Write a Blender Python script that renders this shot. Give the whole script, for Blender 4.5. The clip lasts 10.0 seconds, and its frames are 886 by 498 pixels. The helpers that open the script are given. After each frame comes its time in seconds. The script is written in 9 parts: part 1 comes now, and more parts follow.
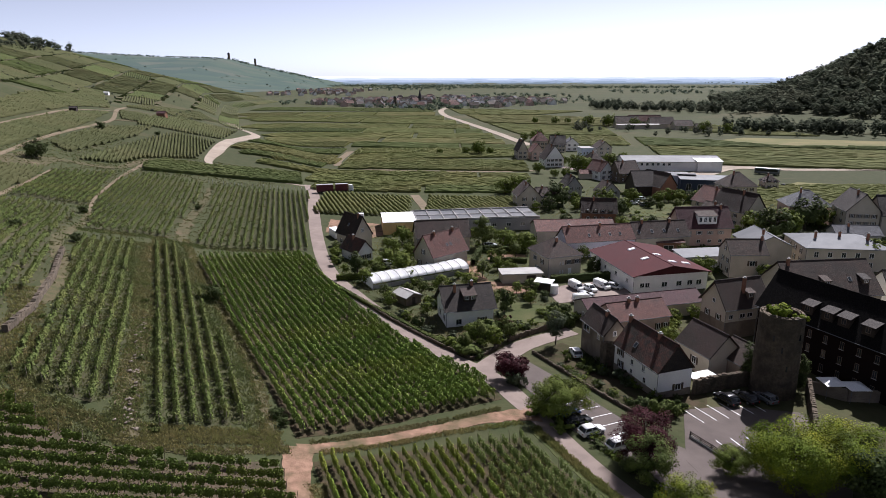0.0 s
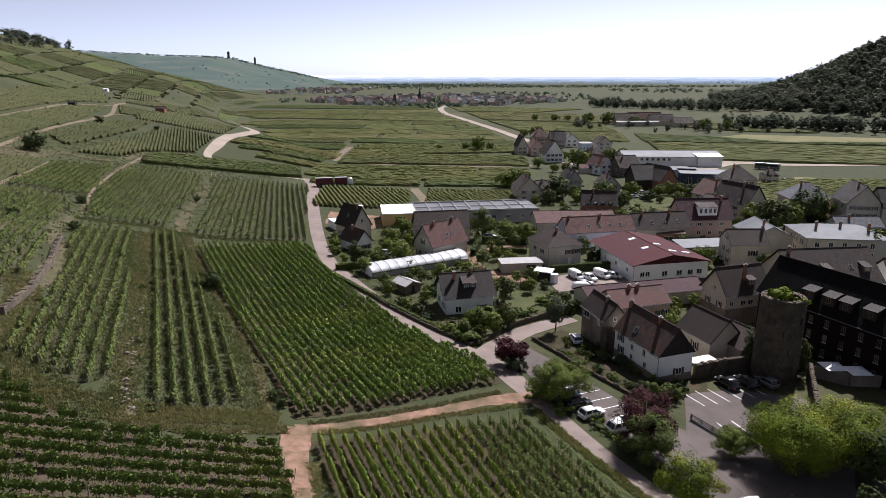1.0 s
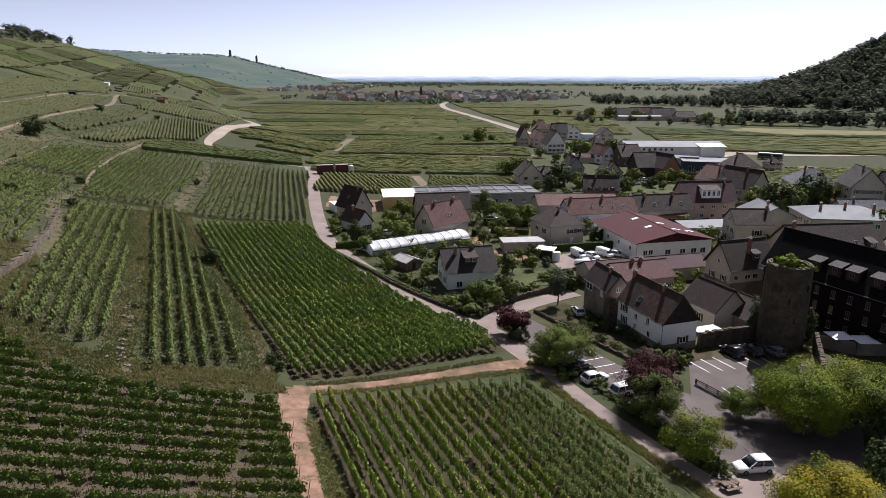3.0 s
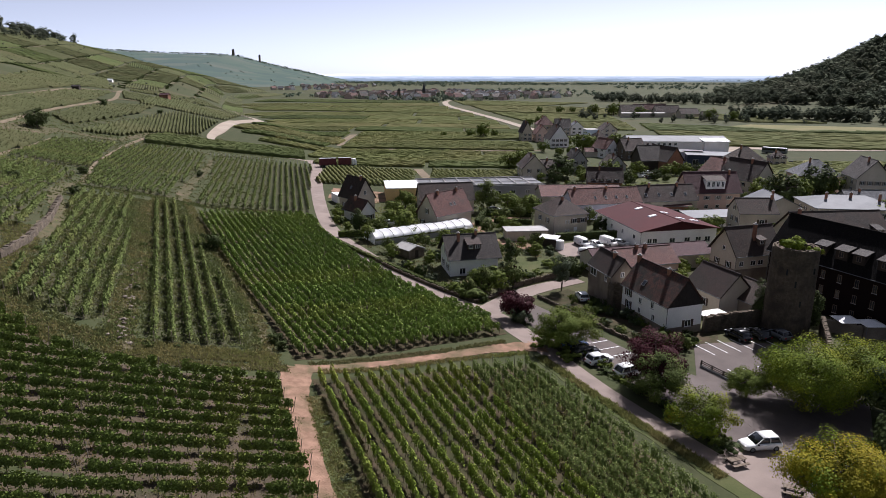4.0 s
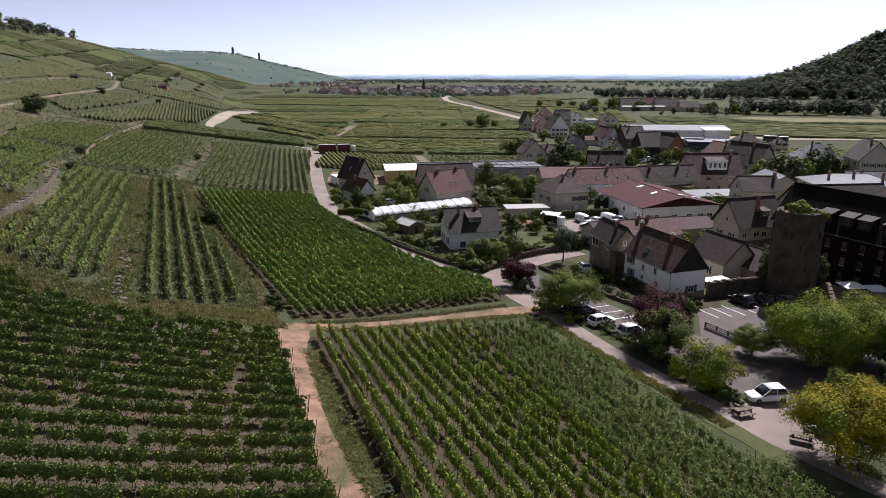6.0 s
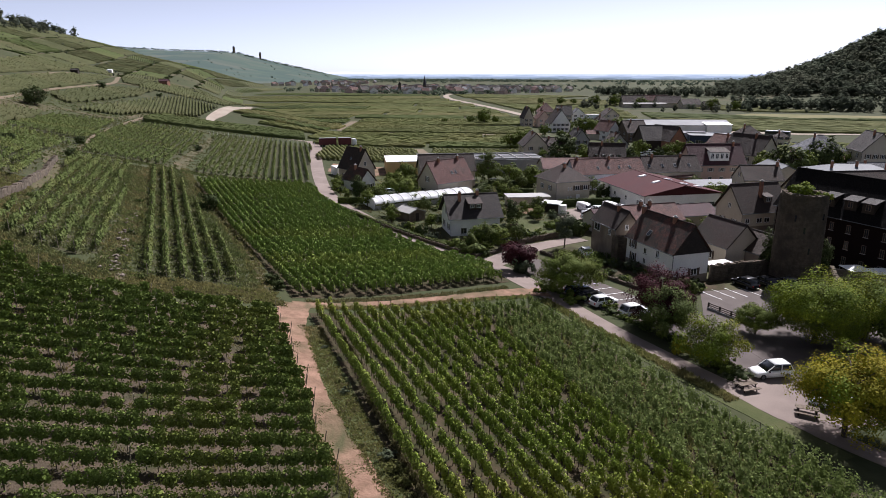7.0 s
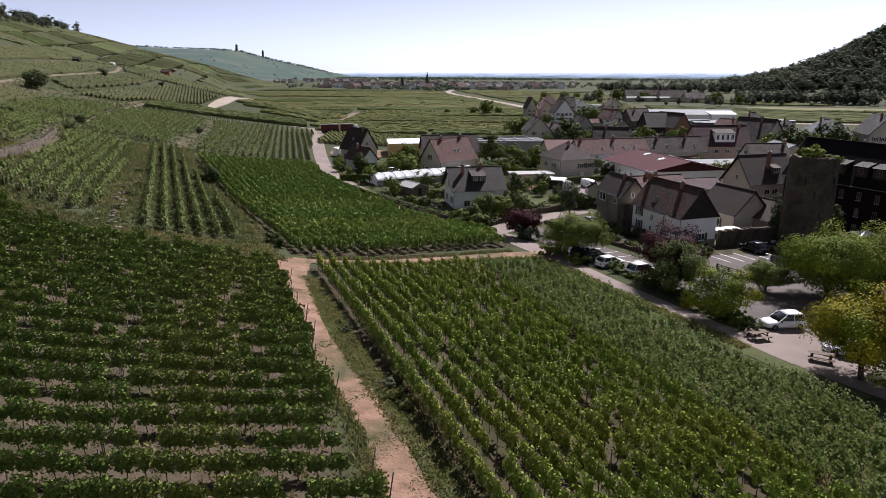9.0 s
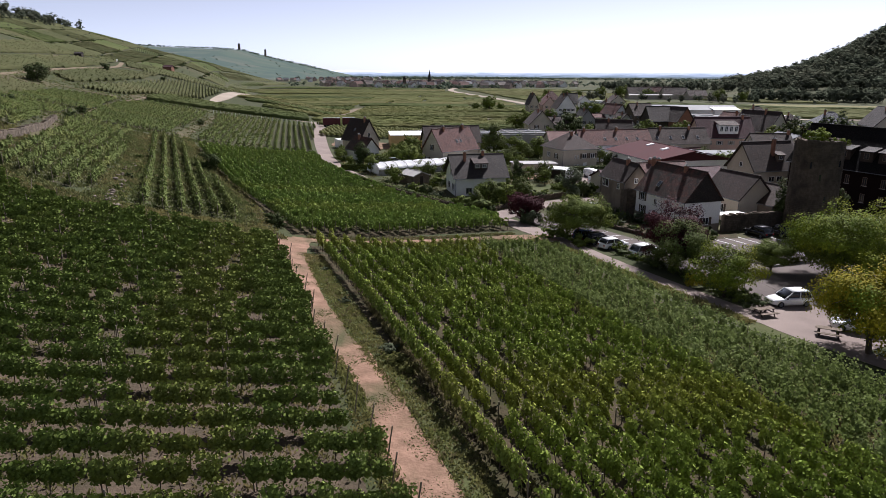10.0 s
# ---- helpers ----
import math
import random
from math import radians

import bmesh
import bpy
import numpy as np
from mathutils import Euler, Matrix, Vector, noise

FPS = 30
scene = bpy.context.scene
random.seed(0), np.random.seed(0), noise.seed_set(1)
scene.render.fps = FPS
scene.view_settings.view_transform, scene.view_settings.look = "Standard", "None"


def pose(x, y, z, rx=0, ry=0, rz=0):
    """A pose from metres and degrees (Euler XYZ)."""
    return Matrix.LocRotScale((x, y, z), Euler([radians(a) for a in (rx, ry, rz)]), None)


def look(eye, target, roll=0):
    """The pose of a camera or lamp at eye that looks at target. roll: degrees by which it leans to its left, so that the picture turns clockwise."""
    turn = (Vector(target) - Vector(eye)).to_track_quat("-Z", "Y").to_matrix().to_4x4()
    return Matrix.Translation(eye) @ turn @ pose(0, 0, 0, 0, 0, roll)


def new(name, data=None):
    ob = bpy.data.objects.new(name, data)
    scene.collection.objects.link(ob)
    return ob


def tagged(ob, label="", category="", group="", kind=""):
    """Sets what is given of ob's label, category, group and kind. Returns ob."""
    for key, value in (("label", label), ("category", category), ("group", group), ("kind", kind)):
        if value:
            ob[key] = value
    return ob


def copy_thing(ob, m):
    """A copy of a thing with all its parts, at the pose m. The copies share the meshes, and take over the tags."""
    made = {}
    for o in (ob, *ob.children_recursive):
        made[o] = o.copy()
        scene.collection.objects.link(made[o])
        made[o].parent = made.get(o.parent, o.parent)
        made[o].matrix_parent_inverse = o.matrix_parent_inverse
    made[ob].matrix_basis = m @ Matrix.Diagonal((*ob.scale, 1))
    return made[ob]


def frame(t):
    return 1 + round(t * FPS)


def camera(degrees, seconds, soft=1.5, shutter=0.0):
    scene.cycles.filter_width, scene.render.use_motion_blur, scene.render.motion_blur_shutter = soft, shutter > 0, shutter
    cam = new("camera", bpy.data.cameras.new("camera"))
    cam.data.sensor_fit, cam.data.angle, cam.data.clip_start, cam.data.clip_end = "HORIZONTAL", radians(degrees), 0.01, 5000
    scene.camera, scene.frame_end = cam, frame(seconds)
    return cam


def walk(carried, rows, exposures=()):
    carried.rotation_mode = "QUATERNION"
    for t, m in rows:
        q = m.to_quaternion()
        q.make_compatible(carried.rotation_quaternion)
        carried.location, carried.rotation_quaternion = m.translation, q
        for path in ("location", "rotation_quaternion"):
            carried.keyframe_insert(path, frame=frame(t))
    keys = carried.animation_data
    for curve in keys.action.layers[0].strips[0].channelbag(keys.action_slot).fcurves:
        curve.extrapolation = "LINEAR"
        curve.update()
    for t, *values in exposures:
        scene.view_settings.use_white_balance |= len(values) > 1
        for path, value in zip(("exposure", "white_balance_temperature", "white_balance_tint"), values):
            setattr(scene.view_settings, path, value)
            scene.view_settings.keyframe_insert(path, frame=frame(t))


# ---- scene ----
cam = camera(69.6, 10.0, soft=0.6)
# seconds, x, y, z, yaw, pitch, roll
PATH = [
    (0, 0.00, 0.00, 52.27, 0.00, -15.37, -0.19),
    (0.5, 0.00, -0.07, 50.96, -0.01, -15.37, -0.15),
    (1, 0.01, -0.13, 49.51, -0.04, -15.39, -0.11),
    (1.5, -0.00, -0.14, 48.14, -0.05, -15.38, -0.09),
    (2, 0.01, -0.14, 46.71, -0.05, -15.39, -0.07),
    (2.5, 0.03, -0.18, 45.33, -0.04, -15.39, -0.04),
    (4, -0.06, -0.33, 41.05, 0.32, -15.41, -0.02),
    (4.5, -0.09, -0.38, 39.69, 0.30, -15.41, -0.01),
    (5, -0.12, -0.46, 38.23, 0.31, -15.43, -0.03),
    (5.5, -0.15, -0.50, 36.84, 0.28, -15.45, -0.03),
    (7, -0.12, -0.51, 32.51, 0.37, -15.46, 0.03),
    (7.5, -0.16, -0.49, 31.16, 0.42, -15.46, 0.03),
    (8, -0.25, -0.58, 29.68, 0.41, -15.47, 0.06),
    (8.5, -0.29, -0.58, 28.31, 0.45, -15.49, 0.08),
    (9, -0.28, -0.42, 26.81, 0.56, -15.49, 0.13),
    (9.5, -0.26, -0.32, 25.40, 0.67, -15.48, 0.18),
    (10, -0.21, -0.31, 24.19, 0.74, -15.49, 0.22),
]
walk(cam, [(t, pose(x, y, z, 90 + pitch, 0, yaw) @ pose(0, 0, 0, 0, 0, roll)) for t, x, y, z, yaw, pitch, roll in PATH])

# ---- world and sun ----
SUN_ELEV, SUN_AZ = 48.0, 31.0   # degrees; azimuth right of straight ahead
world = bpy.data.worlds.new("sky")
scene.world = world
world.use_nodes = True
wn = world.node_tree.nodes
sky = wn.new("ShaderNodeTexSky")
sky.sky_type = "NISHITA"
sky.sun_disc = False
sky.sun_elevation, sky.sun_rotation = radians(SUN_ELEV), radians(SUN_AZ)
sky.air_density, sky.dust_density, sky.ozone_density = 0.3, 0.5, 3.0
milky = wn.new("ShaderNodeHueSaturation")
milky.inputs["Saturation"].default_value = 0.45
world.node_tree.links.new(sky.outputs[0], milky.inputs["Color"])
world.node_tree.links.new(milky.outputs[0], wn["Background"].inputs[0])
wn["Background"].inputs[1].default_value = 0.093
sun_data = bpy.data.lights.new("sun", "SUN")
sun_data.energy, sun_data.angle, sun_data.color = 5.0, radians(0.6), (1.0, 0.97, 0.94)
sun = new("sun", sun_data)
to_sun = Vector((math.sin(radians(SUN_AZ)) * math.cos(radians(SUN_ELEV)), math.cos(radians(SUN_AZ)) * math.cos(radians(SUN_ELEV)), math.sin(radians(SUN_ELEV))))
sun.matrix_world = look(to_sun * 200, (0, 0, 0))
scene.view_settings.exposure = 0.76
scene.view_settings.use_white_balance = True
scene.view_settings.white_balance_temperature, scene.view_settings.white_balance_tint = 6200, 17


# ---- terrain ----
WOODED = (724, 876, 182, 233, 0)
WOODED_TOP = 129
SPUR = (-780, 960, 260, 380, 0)
RIDGE_X = np.array([-2600, -1900, -1630, -1430, -1245, -1095, -950, -835, -680, -550, -470.0])
RIDGE_H = np.array([150, 158, 152, 140, 131, 127, 121, 90, 56, 28, 0.0])
# terrain: a vine-clad hillside left of a flat valley floor
YK = np.array([0, 45, 80, 120, 180, 260, 420, 650, 1000.0])
FOOT = np.array([45, 32, 10, -12, -28, -48, -78, -190, -300.0])
DK = np.array([-40, 0, 30, 60, 100, 160, 260, 480.0])
PROFILE = np.array([
    [1.2, 3.1, 5.6, 6.9, 12.8, 26, 49, 101],
    [1.2, 1.6, 4.8, 8.4, 16.4, 30, 54, 104],
    [0.8, 2.0, 4.2, 11.0, 20.2, 34, 56, 106],
    [0.3, 0.3, 3.3, 12.0, 24.6, 35, 58, 109],
    [0.0, 0.7, 3.7, 8.8, 17.4, 33, 58, 113],
    [0.0, 1.0, 3.9, 8.6, 15.8, 33, 59, 116],
    [0.0, 0.0, 6.0, 10.5, 22.4, 35, 60, 118],
    [0.0, -0.5, 3.9, 14.2, 24.5, 34, 63, 120],
    [0.0, -0.5, 4.7, 20.6, 38.8, 53, 78, 122]])


def weights(v, knots):
    """Cubic weights of the knots at each value."""
    v = np.clip(v, knots[0], knots[-1])
    i = np.clip(np.searchsorted(knots, v) - 1, 0, len(knots) - 2)
    h = knots[i + 1] - knots[i]
    t = (v - knots[i]) / h
    w = np.zeros((len(v), len(knots)))
    n = np.arange(len(v))
    w[n, i] += 2 * t**3 - 3 * t**2 + 1
    w[n, i + 1] += -2 * t**3 + 3 * t**2
    for k, c in ((i, t**3 - 2 * t**2 + t), (i + 1, t**3 - t**2)):
        lo, hi = np.maximum(k - 1, 0), np.minimum(k + 1, len(knots) - 1)
        g = c * h / (knots[hi] - knots[lo])
        w[n, hi] += g
        w[n, lo] -= g
    return w


def lump(x, y, cx, cy, rx, ry, turn=0.0):
    c, s = math.cos(radians(turn)), math.sin(radians(turn))
    u, v = (x - cx) * c + (y - cy) * s, (y - cy) * c - (x - cx) * s
    return np.exp(-((u / rx) ** 2 + (v / ry) ** 2))


def heights(x, y):
    """Ground height at arrays of places."""
    x, y = np.atleast_1d(np.asarray(x, float)), np.atleast_1d(np.asarray(y, float))
    d = np.interp(y, YK, FOOT) - x
    z = ((weights(y, YK) @ PROFILE) * weights(d, DK)).sum(1)
    z *= np.where(d < -40, np.clip(1 - (-40 - d) / 60, 0, 1), 1)
    # the hillside sinks again into the plain far ahead
    z *= np.clip((1500 - y) / 500, 0, 1) ** 2 * (3 - 2 * np.clip((1500 - y) / 500, 0, 1))
    # wooded hill across the valley, a spur behind the terraces, and the long ridge ahead
    z = z + WOODED_TOP * lump(x, y, *WOODED) + 9 * lump(x, y, *SPUR)
    return z


def ridge_height(x, y):
    """The long ridge ahead, across the plain."""
    return np.interp(x, RIDGE_X, RIDGE_H) * np.exp(-(((y - 3000) / 620) ** 2))


def ground(x, y):
    return float(heights(x, y)[0])

# ---- materials ----
def mat(name, a, b=None, c=None, scale=1.0, fine=12.0, rough=0.85, bump=0.3, bump_dist=0.02, metal=0.0, island=0.0, obj=0.0, spec=0.3, coord="Object", trans=0.0, cover=0.45, tone=0.83):
    """Two colours mixed by broad noise, stains of a third, fine grain and relief."""
    a, b, c = (tuple(v * tone for v in q) for q in (a, b or a, c or a))
    m = bpy.data.materials.new(name)
    m.use_nodes = True
    nt = m.node_tree
    N, L = nt.nodes, nt.links
    bsdf = N["Principled BSDF"]
    tc = N.new("ShaderNodeTexCoord")
    co = tc.outputs[coord]

    def tex(sc, det, dist=0.0):
        n = N.new("ShaderNodeTexNoise")
        n.inputs["Scale"].default_value, n.inputs["Detail"].default_value, n.inputs["Distortion"].default_value = sc, det, dist
        L.new(co, n.inputs["Vector"])
        return n.outputs["Fac"]

    def ramp(fac, lo, hi):
        r = N.new("ShaderNodeMapRange")
        r.inputs["From Min"].default_value, r.inputs["From Max"].default_value = lo, hi
        L.new(fac, r.inputs["Value"])
        return r.outputs["Result"]

    def mix(fac, x, y):
        n = N.new("ShaderNodeMix")
        n.data_type = "RGBA"
        L.new(fac, n.inputs[0])
        for v, k in ((x, 6), (y, 7)):
            if isinstance(v, tuple):
                n.inputs[k].default_value = (*v, 1)
            else:
                L.new(v, n.inputs[k])
        return n.outputs[2]

    col = mix(ramp(tex(scale, 4), 0.35, 0.65), a, b)
    col = mix(ramp(tex(scale * 0.23 + 0.01, 5, 0.6), cover, cover + 0.25), col, c)
    grain = tex(fine, 3)
    g = N.new("ShaderNodeMapRange")
    g.inputs["To Min"].default_value, g.inputs["To Max"].default_value = 0.78, 1.18
    L.new(grain, g.inputs["Value"])
    value = g.outputs["Result"]
    for amount, node, out in ((island, "ShaderNodeNewGeometry", "Random Per Island"), (obj, "ShaderNodeObjectInfo", "Random")):
        if amount:
            gi = N.new(node)
            r = N.new("ShaderNodeMapRange")
            r.inputs["To Min"].default_value, r.inputs["To Max"].default_value = 1 - amount, 1 + amount
            L.new(gi.outputs[out], r.inputs["Value"])
            p = N.new("ShaderNodeMath")
            p.operation = "MULTIPLY"
            L.new(value, p.inputs[0])
            L.new(r.outputs["Result"], p.inputs[1])
            value = p.outputs[0]
    hsv = N.new("ShaderNodeHueSaturation")
    L.new(value, hsv.inputs["Value"])
    L.new(col, hsv.inputs["Color"])
    L.new(hsv.outputs["Color"], bsdf.inputs["Base Color"])
    bsdf.inputs["Roughness"].default_value, bsdf.inputs["Metallic"].default_value = rough, metal
    bsdf.inputs["Specular IOR Level"].default_value = spec
    if bump:
        bp = N.new("ShaderNodeBump")
        bp.inputs["Strength"].default_value, bp.inputs["Distance"].default_value = bump, bump_dist
        L.new(grain, bp.inputs["Height"])
        L.new(bp.outputs["Normal"], bsdf.inputs["Normal"])
    if trans:
        tr = N.new("ShaderNodeBsdfTranslucent")
        ad = N.new("ShaderNodeMixShader")
        ad.inputs[0].default_value = trans
        L.new(hsv.outputs["Color"], tr.inputs["Color"])
        L.new(bsdf.outputs[0], ad.inputs[1])
        L.new(tr.outputs[0], ad.inputs[2])
        L.new(ad.outputs[0], N["Material Output"].inputs["Surface"])
    return m


def tile_mat(name, a, b, moss, w=0.22, h=0.17, cover=0.5, gap=0.02):
    """Roof covering laid in courses, on UVs in metres."""
    m = mat(name, a, b, moss, scale=0.9, fine=7, coord="UV", rough=0.8, bump=0, cover=cover)
    nt = m.node_tree
    N, L = nt.nodes, nt.links
    bk = N.new("ShaderNodeTexBrick")
    bk.inputs["Scale"].default_value = 1.0
    bk.inputs["Brick Width"].default_value, bk.inputs["Row Height"].default_value = w, h
    bk.inputs["Mortar Size"].default_value = gap
    bk.inputs["Color1"].default_value, bk.inputs["Color2"].default_value = (1.25, 1.2, 1.2, 1), (0.7, 0.72, 0.75, 1)
    bk.inputs["Mortar"].default_value = (0.4, 0.4, 0.4, 1)
    tc = N.new("ShaderNodeTexCoord")
    L.new(tc.outputs["UV"], bk.inputs["Vector"])
    bsdf = N["Principled BSDF"]
    src = bsdf.inputs["Base Color"].links[0].from_socket
    mul = N.new("ShaderNodeMix")
    mul.data_type, mul.blend_type = "RGBA", "MULTIPLY"
    mul.inputs[0].default_value = 1.0
    L.new(src, mul.inputs[6])
    L.new(bk.outputs["Color"], mul.inputs[7])
    L.new(mul.outputs[2], bsdf.inputs["Base Color"])
    bp = N.new("ShaderNodeBump")
    bp.invert = True
    bp.inputs["Strength"].default_value, bp.inputs["Distance"].default_value = 0.8, 0.03
    L.new(bk.outputs["Fac"], bp.inputs["Height"])
    L.new(bp.outputs["Normal"], bsdf.inputs["Normal"])
    return m


def glass_mat(name, col=(0.02, 0.025, 0.03), rough=0.08):
    return mat(name, col, tuple(v * 1.6 for v in col), scale=0.5, rough=rough, bump=0, spec=0.6)


M = {}
M["ground"] = mat("meadow_and_soil", (0.044, 0.047, 0.022), (0.07, 0.062, 0.034), (0.10, 0.077, 0.05), scale=0.3, fine=1.2, rough=0.95, bump=0.6, bump_dist=0.1, spec=0.1, cover=0.56)
def parcels(m, strength=0.55):
    """Fields of slightly different crops, each one even in itself."""
    N, L = m.node_tree.nodes, m.node_tree.links
    tc, mp, vo = N.new("ShaderNodeTexCoord"), N.new("ShaderNodeMapping"), N.new("ShaderNodeTexVoronoi")
    mp.inputs["Rotation"].default_value, mp.inputs["Scale"].default_value = (0, 0, 0.35), (0.009, 0.021, 1.0)
    vo.inputs["Scale"].default_value, vo.inputs["Randomness"].default_value = 1.0, 0.85
    vo.voronoi_dimensions = "2D"
    L.new(tc.outputs["Object"], mp.inputs["Vector"])
    L.new(mp.outputs["Vector"], vo.inputs["Vector"])
    sep, rmp, mx = N.new("ShaderNodeSeparateColor"), N.new("ShaderNodeValToRGB"), N.new("ShaderNodeMix")
    L.new(vo.outputs["Color"], sep.inputs[0])
    L.new(sep.outputs[0], rmp.inputs[0])
    e = rmp.color_ramp.elements
    e[0].color, e[1].color = (0.034, 0.048, 0.02, 1), (0.085, 0.08, 0.04, 1)
    for pos, c in ((0.35, (0.042, 0.058, 0.022, 1)), (0.7, (0.05, 0.066, 0.025, 1)), (0.9, (0.066, 0.07, 0.032, 1))):
        e.new(pos).color = c
    mx.data_type = "RGBA"
    mx.inputs[0].default_value = strength
    b = N["Principled BSDF"]
    L.new(b.inputs["Base Color"].links[0].from_socket, mx.inputs[6])
    L.new(rmp.outputs[0], mx.inputs[7])
    L.new(mx.outputs[2], b.inputs["Base Color"])


parcels(M["ground"], 0.45)
M["asphalt"] = mat("worn_asphalt", (0.235, 0.185, 0.162), (0.195, 0.155, 0.136), (0.275, 0.22, 0.19), scale=0.5, fine=20, rough=0.9, bump=0.3, spec=0.2)
M["asphalt_dark"] = mat("car_park_asphalt", (0.116, 0.095, 0.086), (0.095, 0.077, 0.071), (0.138, 0.114, 0.103), scale=0.4, fine=20, rough=0.9, bump=0.3, spec=0.2)
M["dirt"] = mat("pink_sandy_dirt", (0.31, 0.19, 0.135), (0.20, 0.125, 0.085), (0.085, 0.08, 0.04), scale=0.8, fine=5, rough=0.95, bump=0.9, bump_dist=0.07, spec=0.1, cover=0.45)
M["track"] = mat("worn_earth_track", (0.21, 0.165, 0.118), (0.165, 0.132, 0.09), (0.12, 0.108, 0.06), scale=0.5, fine=4, rough=0.95, bump=0.6, bump_dist=0.06, spec=0.1, cover=0.5)
M["scrub"] = mat("dry_bank_grass", (0.11, 0.092, 0.055), (0.07, 0.072, 0.034), (0.17, 0.128, 0.088), scale=0.6, fine=4, rough=0.95, bump=0.8, bump_dist=0.1, spec=0.1, cover=0.56)
M["gravel"] = mat("pale_gravel", (0.34, 0.28, 0.225), (0.28, 0.235, 0.19), (0.38, 0.33, 0.27), scale=0.3, fine=5, rough=0.95, bump=0.5, spec=0.1)
M["grass"] = mat("mown_grass", (0.062, 0.076, 0.028), (0.085, 0.092, 0.038), (0.12, 0.108, 0.055), scale=0.35, fine=6, rough=0.95, bump=0.7, bump_dist=0.06, spec=0.1, cover=0.55)
M["straw"] = mat("dry_stubble", (0.20, 0.175, 0.085), (0.16, 0.15, 0.07), (0.12, 0.13, 0.05), scale=0.05, fine=1.0, rough=0.95, bump=0.4, bump_dist=0.1, spec=0.1)
M["soil"] = mat("bare_vineyard_soil", (0.105, 0.078, 0.056), (0.066, 0.054, 0.036), (0.05, 0.052, 0.026), scale=1.1, fine=6, rough=0.95, bump=0.8, bump_dist=0.08, spec=0.1, cover=0.52)
M["soil_grass"] = mat("weedy_vineyard_soil", (0.040, 0.040, 0.017), (0.072, 0.053, 0.033), (0.036, 0.040, 0.016), scale=0.8, fine=5, rough=0.95, bump=0.7, bump_dist=0.07, spec=0.1, cover=0.5)
M["alley"] = mat("grassy_vineyard_alley", (0.05, 0.058, 0.025), (0.066, 0.06, 0.034), (0.042, 0.052, 0.021), scale=0.6, fine=5, rough=0.95, bump=0.7, bump_dist=0.07, spec=0.1, cover=0.5)
M["white_wall"] = mat("white_render", (0.82, 0.81, 0.79), (0.77, 0.76, 0.74), (0.70, 0.68, 0.65), scale=0.4, fine=9, rough=0.9, bump=0.15, spec=0.2, tone=1.0)
M["cream_wall"] = mat("cream_render", (0.508, 0.451, 0.369), (0.451, 0.402, 0.328), (0.394, 0.344, 0.279), scale=0.4, fine=9, rough=0.9, bump=0.15, spec=0.2, tone=1.0)
M["pink_wall"] = mat("pink_render", (0.528, 0.387, 0.334), (0.466, 0.343, 0.299), (0.396, 0.299, 0.264), scale=0.4, fine=9, rough=0.9, bump=0.15, spec=0.2, tone=1.0)
M["yellow_wall"] = mat("ochre_render", (0.60, 0.43, 0.20), (0.53, 0.38, 0.18), (0.45, 0.33, 0.18), scale=0.4, fine=9, rough=0.9, bump=0.15, spec=0.2, tone=1.0)
M["lilac_wall"] = mat("lilac_render", (0.52, 0.50, 0.60), (0.47, 0.45, 0.55), scale=0.4, fine=9, rough=0.9, bump=0.15, spec=0.2, tone=1.0)
M["blue_wall"] = mat("pale_blue_render", (0.52, 0.58, 0.68), (0.48, 0.53, 0.62), scale=0.4, fine=9, rough=0.9, bump=0.15, spec=0.2, tone=1.0)
M["grey_wall"] = mat("grey_render", (0.36, 0.35, 0.35), (0.31, 0.30, 0.30), (0.25, 0.24, 0.24), scale=0.3, fine=7, rough=0.9, bump=0.2, spec=0.2, tone=1.0)
M["stone"] = mat("old_stone", (0.166, 0.133, 0.101), (0.108, 0.086, 0.065), (0.068, 0.058, 0.045), scale=2.2, fine=14, rough=0.95, bump=0.6, bump_dist=0.05, spec=0.15, obj=0.25)
M["stone_pale"] = mat("pale_field_stone", (0.245, 0.202, 0.166), (0.180, 0.151, 0.122), (0.122, 0.108, 0.086), scale=3, fine=14, rough=0.95, bump=0.5, bump_dist=0.04, spec=0.15, obj=0.3)
M["old_wall"] = mat("weathered_old_render", (0.245, 0.202, 0.158), (0.187, 0.151, 0.122), (0.122, 0.101, 0.083), scale=0.7, fine=8, rough=0.95, bump=0.5, bump_dist=0.04, spec=0.15, tone=1.0)
# Plaster taken down to near black, so its colour carries the wall's deep shade.
M["red_dark_shade"] = mat("shade_dark_red_plaster", (0.02, 0.012, 0.011), (0.017, 0.011, 0.01), (0.015, 0.01, 0.01), scale=0.5, fine=8, rough=0.95, bump=0.2, spec=0.03)
M["brick"] = mat("terracotta_brick", (0.36, 0.17, 0.11), (0.30, 0.14, 0.09), (0.24, 0.12, 0.08), scale=1.2, fine=12, rough=0.9, bump=0.3)
M["tile_red"] = tile_mat("red_roof_tiles", (0.184, 0.081, 0.064), (0.143, 0.069, 0.059), (0.110, 0.074, 0.063))
M["tile_brown"] = tile_mat("brown_roof_tiles", (0.058, 0.032, 0.024), (0.045, 0.027, 0.022), (0.038, 0.031, 0.022), cover=0.45)
M["tile_dark"] = tile_mat("dark_roof_tiles", (0.048, 0.037, 0.032), (0.036, 0.030, 0.027), (0.058, 0.048, 0.039))
# Tiles of the same building, with the roof slope's shade in their colour.
M["tile_black_shade"] = tile_mat("shade_black_roof_tiles", (0.016, 0.014, 0.013), (0.013, 0.012, 0.012), (0.02, 0.017, 0.016))
M["tile_black_shade"].node_tree.nodes["Principled BSDF"].inputs["Specular IOR Level"].default_value = 0.04
